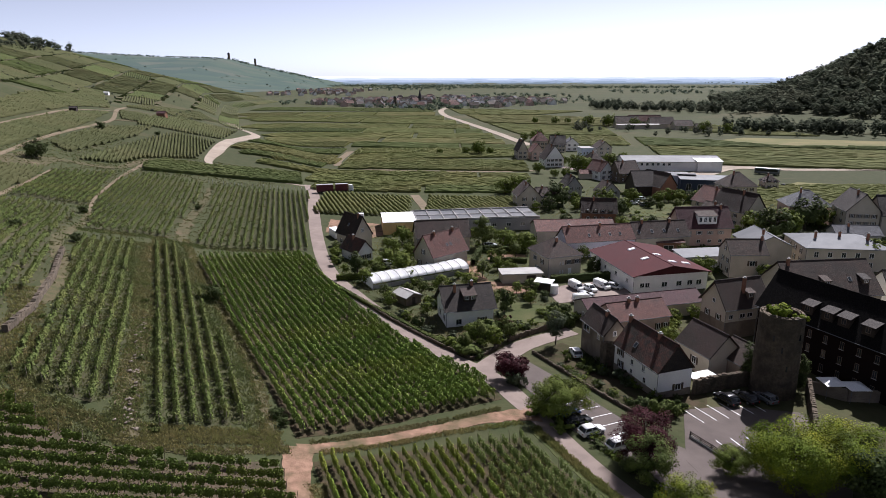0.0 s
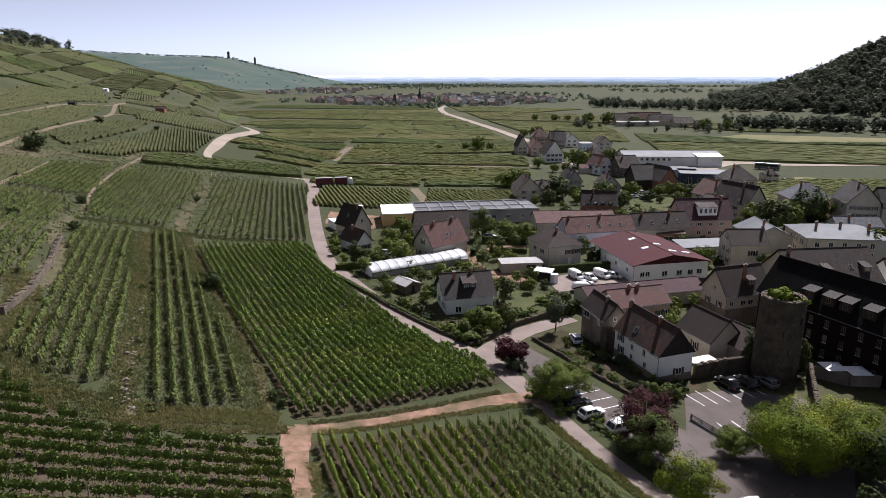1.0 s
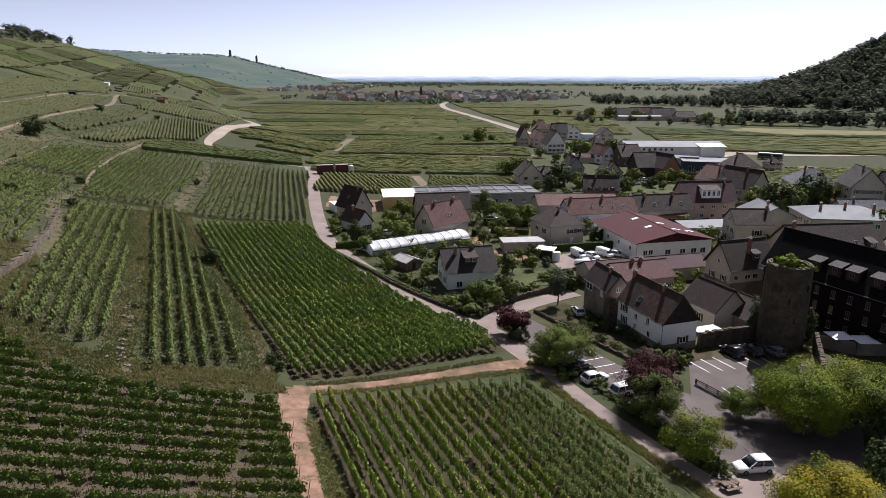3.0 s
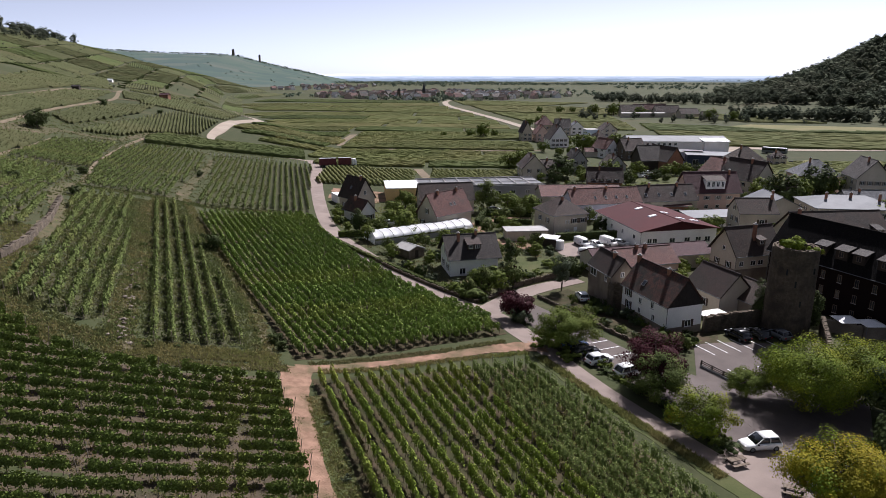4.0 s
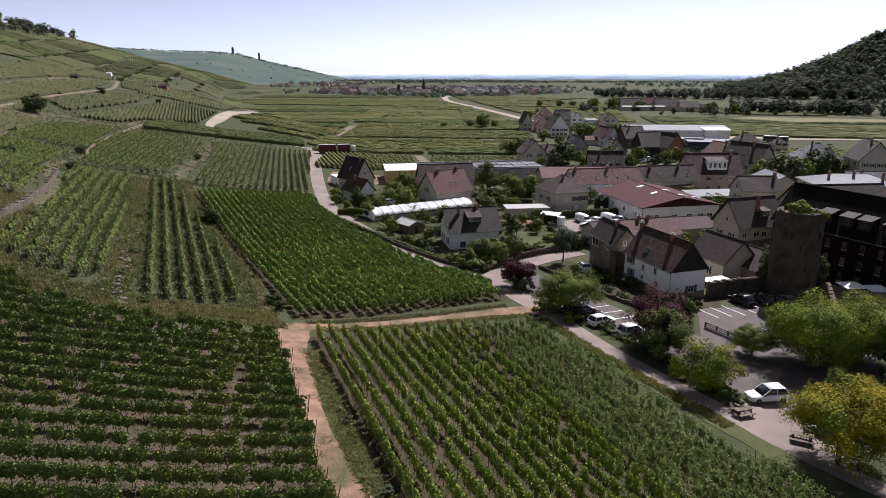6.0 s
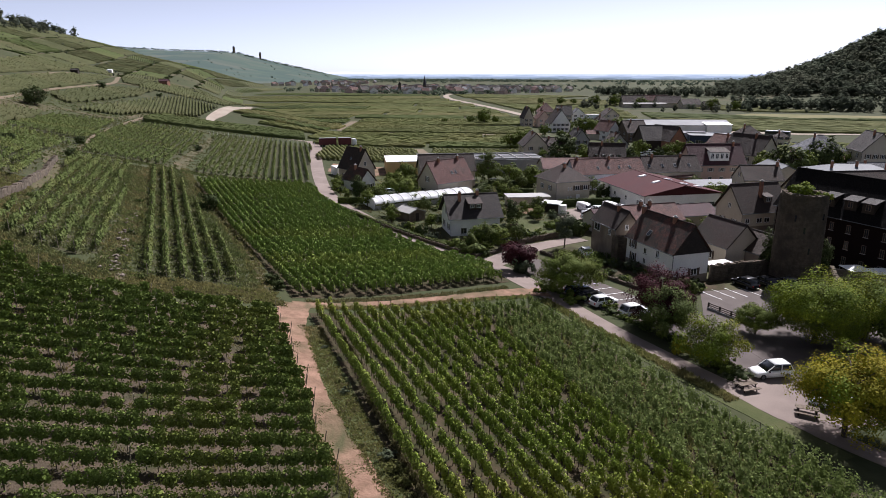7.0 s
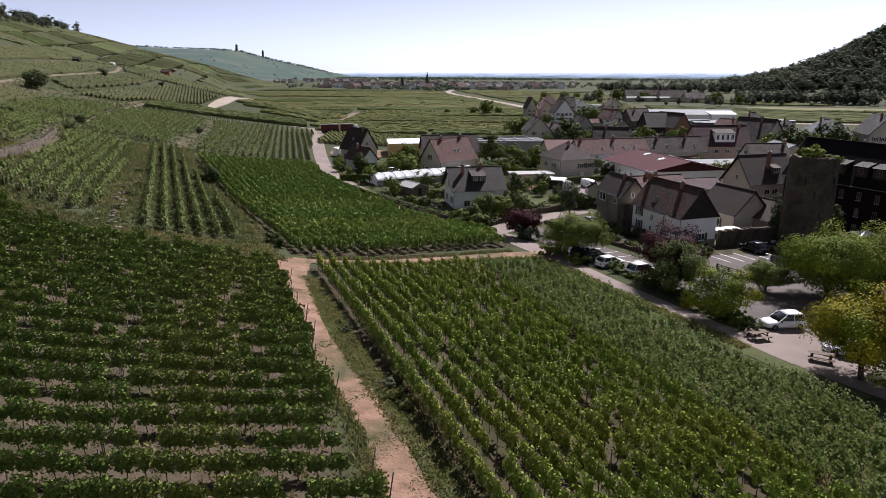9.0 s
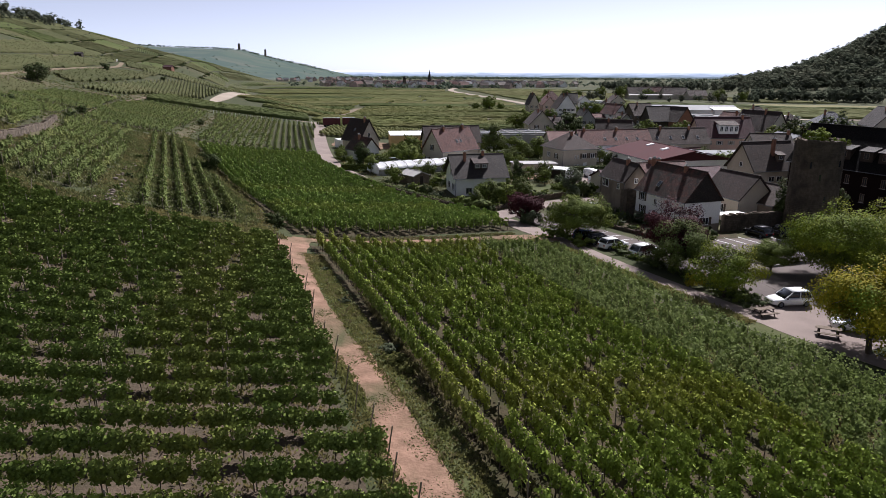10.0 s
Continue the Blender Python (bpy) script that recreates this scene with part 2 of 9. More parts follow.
M["tile_mix"] = tile_mat("mottled_flat_tiles", (0.15, 0.052, 0.036), (0.05, 0.037, 0.028), (0.048, 0.038, 0.028), cover=0.46)
M["tile_old"] = tile_mat("old_brown_flat_tiles", (0.072, 0.044, 0.033), (0.053, 0.037, 0.028), (0.044, 0.037, 0.030), cover=0.45)
M["tile_maroon"] = tile_mat("maroon_tiles", (0.095, 0.036, 0.040), (0.081, 0.033, 0.038), (0.071, 0.038, 0.038))
M["slate"] = tile_mat("grey_slate", (0.13, 0.135, 0.15), (0.10, 0.105, 0.115), (0.15, 0.15, 0.155), w=0.3, h=0.2)
M["metal_red"] = mat("red_sheet_roofing", (0.085, 0.026, 0.028), (0.075, 0.024, 0.026), (0.07, 0.028, 0.03), scale=0.3, fine=3, rough=0.85, spec=0.1, bump=0.1, coord="UV")
M["zinc"] = mat("zinc_roofing", (0.17, 0.178, 0.19), (0.135, 0.142, 0.153), (0.11, 0.115, 0.125), scale=0.3, fine=4, rough=0.7, bump=0.1, spec=0.25)
M["flat_roof"] = mat("dark_membrane", (0.10, 0.105, 0.115), (0.08, 0.085, 0.095), (0.14, 0.14, 0.15), scale=0.3, fine=5, rough=0.75, bump=0.2)
M["concrete"] = mat("grey_concrete", (0.36, 0.35, 0.34), (0.30, 0.29, 0.28), (0.25, 0.24, 0.23), scale=0.5, fine=10, rough=0.9, bump=0.2, tone=1.0)
M["white"] = mat("white_paint", (0.78, 0.78, 0.78), (0.72, 0.72, 0.73), scale=0.8, fine=6, rough=0.5, bump=0.05, tone=1.0)
M["film"] = mat("greenhouse_film", (0.9, 0.9, 0.9), (0.86, 0.87, 0.88), (0.80, 0.81, 0.83), scale=0.9, fine=3, rough=0.45, bump=0.4, bump_dist=0.08, trans=0.45, tone=1.0)
M["wood"] = mat("weathered_wood", (0.17, 0.125, 0.09), (0.12, 0.09, 0.065), (0.22, 0.18, 0.14), scale=3, fine=25, rough=0.85, bump=0.4)
M["wood_dark"] = mat("dark_stained_wood", (0.045, 0.032, 0.024), (0.035, 0.026, 0.02), scale=2, fine=20, rough=0.8, bump=0.3)
M["post"] = mat("grey_vine_post", (0.26, 0.22, 0.17), (0.18, 0.15, 0.12), scale=3, fine=20, rough=0.9, bump=0.3, obj=0.3)
M["bark"] = mat("bark", (0.10, 0.075, 0.055), (0.065, 0.05, 0.04), (0.13, 0.11, 0.09), scale=4, fine=18, rough=0.95, bump=0.8, bump_dist=0.04)
M["glass"] = glass_mat("window_glass")
M["car_glass"] = glass_mat("car_glass", (0.012, 0.014, 0.017), 0.04)
M["tyre"] = mat("tyre_rubber", (0.02, 0.02, 0.02), rough=0.9, bump=0)
M["shutter"] = mat("brown_shutter", (0.10, 0.07, 0.052), (0.08, 0.058, 0.045), scale=3, rough=0.7, bump=0.1)
M["shutter_pale"] = mat("grey_shutter", (0.34, 0.34, 0.34), (0.30, 0.30, 0.30), scale=3, rough=0.7, bump=0.1)


def leaf(name, a, b, c, trans=0.4, isl=0.28):
    return mat(name, a, b, c, scale=0.35, fine=2.0, rough=0.7, bump=0, island=isl, spec=0.05, trans=trans)


M["vine"] = leaf("vine_leaves", (0.178, 0.254, 0.045), (0.227, 0.292, 0.054), (0.281, 0.292, 0.056), 0.14)
M["vine_deep"] = leaf("deep_green_vine_leaves", (0.125, 0.178, 0.04), (0.155, 0.205, 0.048), (0.195, 0.215, 0.05), 0.08)
M["vine_lush"] = leaf("lush_green_vine_leaves", (0.156, 0.241, 0.054), (0.192, 0.270, 0.062), (0.256, 0.305, 0.071), 0.14)
M["vine_hill"] = leaf("hillside_vine_leaves", (0.120, 0.158, 0.048), (0.144, 0.180, 0.054), (0.186, 0.198, 0.065), 0.16)
M["vine_pale"] = leaf("pale_vine_leaves", (0.20, 0.26, 0.085), (0.25, 0.30, 0.11), (0.17, 0.22, 0.06), 0.3)
M["leaf"] = leaf("green_leaves", (0.10, 0.135, 0.026), (0.125, 0.16, 0.032), (0.155, 0.17, 0.036), 0.12)
M["leaf_dark"] = leaf("dark_green_leaves", (0.05, 0.07, 0.024), (0.062, 0.083, 0.028), (0.075, 0.09, 0.032), 0.12)
M["leaf_lime"] = leaf("lime_green_leaves", (0.109, 0.164, 0.019), (0.164, 0.201, 0.019), (0.294, 0.261, 0.019), 0.12)
M["leaf_gold"] = leaf("golden_leaves", (0.286, 0.242, 0.018), (0.209, 0.204, 0.020), (0.374, 0.270, 0.018), 0.12)
M["leaf_red"] = leaf("purple_leaves", (0.06, 0.018, 0.024), (0.08, 0.024, 0.03), (0.05, 0.026, 0.024), 0.12)
M["leaf_grey"] = leaf("silvery_leaves", (0.085, 0.105, 0.06), (0.11, 0.125, 0.08), (0.07, 0.095, 0.045), 0.12)
M["weed"] = leaf("weeds_and_grass", (0.168, 0.186, 0.060), (0.216, 0.210, 0.078), (0.288, 0.228, 0.108), 0.4)
M["weed_green"] = leaf("green_alley_grass", (0.116, 0.145, 0.052), (0.145, 0.167, 0.061), (0.189, 0.181, 0.080), 0.3)
M["dry_grass"] = leaf("dry_grass_blades", (0.218, 0.186, 0.098), (0.169, 0.153, 0.074), (0.126, 0.136, 0.052), 0.4)
M["leaf_olive"] = leaf("olive_leaves", (0.085, 0.115, 0.032), (0.11, 0.135, 0.04), (0.13, 0.14, 0.045), 0.12)


# ---- mesh helpers ----
def mesh_of(name, verts, faces, material=None, smooth=False):
    me = bpy.data.meshes.new(name)
    me.from_pydata([tuple(v) for v in verts], [], [tuple(f) for f in faces])
    me.update()
    if material is not None:
        me.materials.append(material)
    if smooth:
        me.polygons.foreach_set("use_smooth", [True] * len(me.polygons))
    return me


def quads_mesh(name, c, a, b, material):
    """Many loose four-cornered leaves: centres, half-widths and half-lengths."""
    n = len(c)
    v = np.empty((n, 4, 3))
    v[:, 0], v[:, 1], v[:, 2], v[:, 3] = c - b, c + a, c + b, c - a
    me = bpy.data.meshes.new(name)
    me.vertices.add(4 * n)
    me.vertices.foreach_set("co", v.ravel())
    me.loops.add(4 * n)
    me.loops.foreach_set("vertex_index", np.arange(4 * n, dtype=np.int32))
    me.polygons.add(n)
    me.polygons.foreach_set("loop_start", np.arange(0, 4 * n, 4, dtype=np.int32))
    me.update(calc_edges=True)
    me.materials.append(material)
    return me


def put(name, me, parent=None, m=None, label=""):
    ob = new(name, me)
    if parent is not None:
        ob.parent = parent
    if m is not None:
        ob.matrix_basis = m
    return tagged(ob, label)


def part(name, bm, material, parent, label="", m=None):
    me = bpy.data.meshes.new(name)
    bm.to_mesh(me)
    bm.free()
    me.materials.append(material)
    return put(name, me, parent, m, label)


def thing(name, m, label, category, group="", kind=""):
    ob = new(name)
    ob.matrix_basis = m
    ob.empty_display_size = 0.2
    return tagged(ob, label, category, group, kind)


def box(bm, x0, y0, z0, x1, y1, z1, taper=0.0):
    """A box added to bm; taper draws its top in."""
    cx, cy = (x0 + x1) / 2, (y0 + y1) / 2
    k = 1 - taper
    lo = [bm.verts.new(p) for p in ((x0, y0, z0), (x1, y0, z0), (x1, y1, z0), (x0, y1, z0))]
    hi = [bm.verts.new((cx + (x - cx) * k, cy + (y - cy) * k, z1)) for x, y in ((x0, y0), (x1, y0), (x1, y1), (x0, y1))]
    bm.faces.new(lo[::-1])
    bm.faces.new(hi)
    for i in range(4):
        bm.faces.new((lo[i], lo[(i + 1) % 4], hi[(i + 1) % 4], hi[i]))
    return bm


def rod(bm, p, q, r0, r1, sides=6):
    p, q = Vector(p), Vector(q)
    d = (q - p).normalized()
    u = d.orthogonal().normalized()
    w = d.cross(u)
    rings = []
    for c, r in ((p, r0), (q, r1)):
        rings.append([bm.verts.new(c + (u * math.cos(2 * math.pi * i / sides) + w * math.sin(2 * math.pi * i / sides)) * r) for i in range(sides)])
    for i in range(sides):
        bm.faces.new((rings[0][i], rings[0][(i + 1) % sides], rings[1][(i + 1) % sides], rings[1][i]))
    bm.faces.new(rings[0][::-1])
    bm.faces.new(rings[1])
    return bm


def slab(polys, thick, material, name="roof"):
    """Sloping plates of one thickness in one mesh, with UVs in metres along and up the slope."""
    bm = bmesh.new()
    uv = bm.loops.layers.uv.new("UVMap")
    for poly in polys:
        pts = [Vector(p) for p in poly]
        n = (pts[1] - pts[0]).cross(pts[2] - pts[0]).normalized()
        if n.z < 0:
            pts.reverse()
            n = -n
        h = Vector((0, 0, 1)).cross(n)
        h = h.normalized() if h.length > 1e-4 else Vector((1, 0, 0))
        up = n.cross(h)
        top = [bm.verts.new(p) for p in pts]
        low = [bm.verts.new(p - n * thick) for p in pts]
        fs = [bm.faces.new(top), bm.faces.new(low[::-1])]
        for i in range(len(pts)):
            j = (i + 1) % len(pts)
            fs.append(bm.faces.new((low[i], low[j], top[j], top[i])))
        for f in fs:
            for lp in f.loops:
                lp[uv].uv = (lp.vert.co.dot(h), lp.vert.co.dot(up))
    me = bpy.data.meshes.new(name)
    bm.to_mesh(me)
    bm.free()
    me.materials.append(material)
    return me


# ---- ground ----
def graded(lo, hi, d_lo, d_hi, step, growth=1.16):
    """Coordinates, even between d_lo and d_hi and ever wider apart beyond."""
    v = list(np.arange(d_lo, d_hi + step / 2, step))
    s = step
    while v[-1] < hi:
        s *= growth
        v.append(min(v[-1] + s, hi))
    s = step
    while v[0] > lo:
        s *= growth
        v.insert(0, max(v[0] - s, lo))
    return np.array(v)


gx = graded(-4900, 4900, -150, 120, 2.5, 1.10)
gy = graded(-4900, 4900, 0, 330, 2.5, 1.07)
X, Y = np.meshgrid(gx, gy)
Z = heights(X.ravel(), Y.ravel())
gv = np.stack([X.ravel(), Y.ravel(), Z], 1)
nx = len(gx)
quad = (np.arange(len(gy) - 1)[:, None] * nx + np.arange(nx - 1)[None]).ravel()
ground_mesh = mesh_of("ground", gv, np.stack([quad, quad + 1, quad + nx + 1, quad + nx], 1), M["ground"], True)
tagged(new("ground", ground_mesh), "grassy valley floor and hillside with patches of dry soil", "ground", kind="structure")


def ribbon(name, line, width, material, label, category="road", lift=0.06, step=2.5, skirt=0.25, ragged=0.0):
    """A road laid on the ground along a line of places; width one number or one for each place."""
    p = np.array(line, float)
    seg = np.hypot(*np.diff(p, axis=0).T)
    s = np.concatenate([[0], np.cumsum(seg)])
    n = max(2, int(s[-1] / step))
    u = np.linspace(0, s[-1], n + 1)
    w = np.interp(u, s, np.broadcast_to(np.atleast_1d(np.array(width, float)), (len(p),)) if np.ndim(width) == 0 else np.array(width, float))
    q = np.stack([weights(u, s) @ p[:, 0], weights(u, s) @ p[:, 1]], 1)
    t = np.gradient(q, axis=0)
    t /= np.hypot(t[:, 0], t[:, 1])[:, None]
    side = np.stack([t[:, 1], -t[:, 0]], 1)
    w = w * (1 + ragged * np.array([noise.noise((p_[0] * 0.45, p_[1] * 0.45, 5)) for p_ in q]))
    rows, k = [], 5
    for j in range(k + 2):
        f = np.clip((j - 1) / (k - 1), 0, 1) - 0.5
        c = q + side * (f * w)[:, None]
        z = heights(c[:, 0], c[:, 1]) + (lift if 0 < j < k + 1 else lift - skirt)
        rows.append(np.column_stack([c, z]))
    v = np.stack(rows, 1).reshape(-1, 3)
    m = k + 2
    faces = [(i * m + j, i * m + j + 1, (i + 1) * m + j + 1, (i + 1) * m + j) for i in range(n) for j in range(m - 1)]
    me = mesh_of(name, v, faces, material, False)
    return tagged(new(name, me), label, category, kind="structure")


def patch(name, corners, material, label, category, lift=0.05, step=2.0, ragged=0.0):
    """A piece of ground surface inside a polygon, draped over the terrain, with a sunk rim."""
    bm = bmesh.new()
    pts = []
    for i, a in enumerate(corners):
        b = corners[(i + 1) % len(corners)]
        k = max(1, int(math.hypot(b[0] - a[0], b[1] - a[1]) / step))
        for j in range(k):
            x, y = a[0] + (b[0] - a[0]) * j / k, a[1] + (b[1] - a[1]) * j / k
            if ragged:
                x += ragged * noise.noise((x * 0.4, y * 0.4, 3))
                y += ragged * noise.noise((x * 0.4, y * 0.4, 9))
            pts.append((x, y))
    f = bm.faces.new([bm.verts.new((x, y, 0)) for x, y in pts])
    lo = [min(p[i] for p in pts) for i in (0, 1)]
    hi = [max(p[i] for p in pts) for i in (0, 1)]
    for ax in (0, 1):
        n = int((hi[ax] - lo[ax]) / (step * 2))
        for k in range(1, n + 1):
            co, no = [0, 0, 0], [0, 0, 0]
            co[ax], no[ax] = lo[ax] + k * (hi[ax] - lo[ax]) / (n + 1), 1
            bmesh.ops.bisect_plane(bm, geom=bm.verts[:] + bm.edges[:] + bm.faces[:], plane_co=co, plane_no=no)
    rim = [e for e in bm.edges if len(e.link_faces) == 1]
    co = np.array([v.co[:2] for v in bm.verts])
    z = heights(co[:, 0], co[:, 1]) + lift
    for v, h in zip(bm.verts, z):
        v.co.z = h
    ex = bmesh.ops.extrude_edge_only(bm, edges=rim)
    for g in ex["geom"]:
        if isinstance(g, bmesh.types.BMVert):
            g.co.z -= 0.3
    bmesh.ops.recalc_face_normals(bm, faces=bm.faces[:])
    me = bpy.data.meshes.new(name)
    bm.to_mesh(me)
    bm.free()
    me.materials.append(material)
    return tagged(new(name, me), label, category, kind="structure")


# ---- roads, paths and yards ----
ribbon("road_1", [(40, 42), (34.6, 49), (31.2, 54.6), (28.5, 59.2), (24.4, 66), (19.8, 74.6), (14.9, 86.4), (12.0, 94), (8.6, 102), (-0.5, 113.5), (-10, 128), (-23, 149.5), (-29.5, 161.5), (-36.5, 183), (-47.5, 230), (-57, 277), (-64, 300)],
       [2.6, 2.6, 2.5, 2.4, 2.4, 2.5, 3.2, 4.0, 4.0, 3.6, 3.6, 3.8, 4, 4, 4.4, 5, 4], M["asphalt"], "narrow pale asphalt lane between vineyard and gardens")
ribbon("path_1", [(14.5, 88.5), (8, 87), (0, 83), (-8, 79), (-14, 76), (-19, 73.6)], [4.5, 3, 2.4, 2.4, 2.4, 3.2], M["dirt"], "pinkish sandy dirt track between vineyards", "path", step=0.5, ragged=0.3)
ribbon("path_2", [(-19.3, 74.5), (-17.4, 66), (-15.0, 59), (-12.0, 50), (-8.9, 42.3), (-5.2, 35.8), (-3.2, 30.5), (-1.2, 25), (1.5, 18), (6, 8)], [4.2, 3.0, 2.5, 2.3, 2.5, 2.5, 2.6, 2.7, 2.6, 2.4], M["dirt"], "pinkish sandy dirt track with worn grassy edges", "path", lift=0.05, step=0.4, ragged=0.22)
ribbon("road_2", [(7, 105), (11, 111), (15.5, 116.5), (22, 121), (27, 124)], [5, 5, 4.6, 4.2, 4], M["asphalt"], "pale asphalt side street", lift=0.075)
patch("road_3", [(14, 112.5), (19.5, 103), (24.5, 93), (29, 84), (34, 79), (36.5, 72.5), (36.5, 61), (31, 63), (24.5, 76), (18, 85), (15, 95), (10.5, 107)], M["asphalt_dark"], "asphalt parking street behind the hedge", "road", lift=0.05)
patch("car_park", [(36.5, 61), (33, 76), (38, 90.5), (46, 92), (56, 90), (58, 82), (52, 70), (46, 60)], M["asphalt_dark"], "asphalt car park at the foot of the tower", "car park", lift=0.065)
patch("vineyard_floor_1", [(-3, 22), (-6, 31), (-9.6, 41), (-13.8, 53), (-17, 62), (-21, 70), (-25.4, 68), (-31, 66.3), (-37, 66), (-44, 68), (-53, 72), (-60, 75), (-64, 40), (-56, 12), (0, 12)], M["soil"], "bare reddish soil between vine rows", "soil", lift=0.04, ragged=0.3)
patch("vineyard_floor_2", [(-16.6, 71), (-9, 74.8), (0, 77.8), (10.8, 80.8), (18.8, 68), (23.2, 55.5), (25.9, 50), (30, 45.4), (33, 36), (35, 25), (35, 12), (6, 12), (1.6, 24)], M["soil_grass"], "weedy soil between vine rows", "soil", lift=0.04, ragged=0.3)
patch("vineyard_floor_3", [(-20, 76.5), (9.6, 93.5), (5.8, 103.5), (-3.6, 114), (-14.2, 130), (-26.7, 151), (-33.2, 164.5), (-38.7, 178.5), (-65.5, 163.5), (-49.5, 131), (-37.5, 110), (-28.5, 93)], M["soil_grass"], "weedy soil between vine rows", "soil", lift=0.04, ragged=0.3)
ribbon("road_4", [(-116, 318), (-121.2, 330), (-128, 362), (-135.4, 400), (-142.3, 471), (-158.3, 545), (-193.7, 618), (-221.6, 679), (-245.5, 768), (-276, 853)], [3, 4, 7, 7, 9, 7, 7, 8, 8, 7], M["gravel"], "pale gravel vineyard road", lift=0.35, step=5, skirt=1.0)
ribbon("track_1", [(-160, 214), (-167, 235), (-171, 247), (-180, 281), (-187, 319), (-191, 357), (-195, 383), (-221, 443), (-242, 498)], [2.0, 2.0, 2.0, 2.0, 2.2, 2.2, 2.2, 2.4, 2.6], M["track"], "dirt track up the hillside", lift=0.2, step=5, skirt=1)
ribbon("track_2", [(-107.6, 190), (-117, 211), (-130.5, 257), (-136.4, 292)], [0.9, 1.0, 1.3, 2.0], M["track"], "narrow worn trail between hillside plots", lift=0.15, step=4, skirt=0.8)
ribbon("track_8", [(-126, 168), (-134.3, 191.5), (-149.7, 243.5)], [1.6, 1.7, 1.8], M["track"], "pale dirt track between hillside plots", lift=0.15, step=4, skirt=0.8)
ribbon("track_3", [(-196, 262), (-205, 300), (-213, 340), (-221, 386), (-214, 417), (-200, 428)], 2.2, M["track"], "earth track along a terrace wall", lift=0.2, step=5, skirt=1)
# dry banks between the vineyards
ribbon("bank_1", [(-80, 176), (-75, 157), (-66, 133), (-58, 116), (-51.5, 100), (-46, 86), (-42, 76), (-38.5, 69.5)], [2.0, 2.4, 3.0, 3.4, 3.2, 3.0, 2.8, 2.0], M["scrub"], "dry grassy bank between vineyards", "bank", lift=0.06, step=0.8, ragged=0.5)
ribbon("bank_2", [(-74, 178), (-64, 157), (-48.8, 130), (-38.6, 112), (-29.5, 92), (-24.5, 79), (-21.5, 72)], [1.6, 2.0, 2.2, 2.0, 1.8, 1.8, 2.2], M["scrub"], "dry grassy strip with a worn trail between vineyards", "bank", lift=0.06, step=0.8, ragged=0.5)
ribbon("bank_3", [(-60, 80), (-55, 75.8), (-50, 73), (-45, 72), (-39, 68.5), (-31, 68.8), (-24.5, 71.5), (-20, 73)], [1.4, 1.8, 1.8, 2.2, 1.4, 1.5, 1.6, 2.0], M["scrub"], "rough grassy edge with bare earth", "bank", lift=0.07, step=0.8, ragged=0.6)
ribbon("bank_4", [(-65, 85), (-67.2, 91), (-69.6, 99), (-74, 113.6), (-80, 128), (-84.5, 135), (-94, 151), (-101.5, 175), (-107.6, 190)], [2.5, 3, 3.4, 3.4, 3.2, 3, 2.6, 2.4, 1.6], M["scrub"], "dry grassy foot of a terrace wall", "bank", lift=0.06, step=1.0, ragged=0.6)
ribbon("bank_5", [(-165, 228), (-159.4, 263), (-140.5, 273), (-139, 300), (-124.8, 320.5)], [5, 6, 4, 4, 3], M["scrub"], "brown scrubby bank on the slope", "bank", lift=0.1, step=1.5, ragged=0.6)
ribbon("bank_6", [(-71, 171), (-75.5, 178), (-82.5, 202), (-90.6, 240), (-97, 262)], [2.2, 3.4, 3.2, 2.4, 1.6], M["scrub"], "brown grassy strip among vine rows", "bank", lift=0.08, step=1.0, ragged=0.6)
ribbon("bank_7", [(-88, 112), (-93, 125.7), (-96.2, 134), (-102, 147), (-107.7, 164)], [2.0, 2.4, 2.6, 2.2, 1.0], M["scrub"], "short dry bank among vine rows", "bank", lift=0.06, step=1.0, ragged=0.6)
ribbon("bank_8", [(-195, 384), (-186, 402), (-192, 425), (-198, 446)], [4.0, 4.4, 4.0, 3.0], M["scrub"], "brown bank beside a field hut", "bank", lift=0.15, step=3, ragged=0.6)
patch("bare_ground", [(-152, 236), (-158, 262), (-172, 262), (-168, 236), (-160, 226)], M["scrub"], "trampled brown clearing beside a lone tree", "soil", lift=0.1, ragged=1.0)
patch("vineyard_floor_4", [(-79.1, 165.9), (-74.1, 170.5), (-60.7, 145.5), (-52.8, 131.9), (-43.6, 114.7), (-35.4, 98.8), (-27.1, 78.4), (-37.3, 71.5), (-44.9, 90), (-55.8, 117.4), (-68, 140.4)], M["alley"], "grassy alleys between vine rows", "soil", lift=0.035, step=3.0, ragged=0.5)
patch("vineyard_floor_5", [(-92.5, 156), (-81.8, 165.4), (-72.6, 141), (-65.5, 127.2), (-58.5, 111.9), (-49.5, 90.9), (-44.8, 79.4), (-46.5, 75.5), (-53.1, 77.1), (-58.4, 78.5), (-62, 85), (-67.5, 104), (-75.9, 123.8), (-83.4, 137.5)], M["alley"], "grassy alleys between vine rows", "soil", lift=0.035, step=3.0, ragged=0.5)
patch("vineyard_floor_6", [(-97.5, 268.4), (-58.8, 277.8), (-40.3, 182), (-68.4, 172), (-73, 182), (-81.5, 218)], M["alley"], "grassy alleys between vine rows", "soil", lift=0.035, step=3.0, ragged=0.5)
patch("vineyard_floor_7", [(-127.5, 251.7), (-125.8, 270.9), (-101.2, 268.5), (-92.8, 239), (-84.2, 199), (-78, 175.7), (-83, 176.2), (-97, 168), (-103.5, 182.6), (-116.8, 213.5)], M["alley"], "grassy alleys between vine rows", "soil", lift=0.035, step=3.0, ragged=0.5)
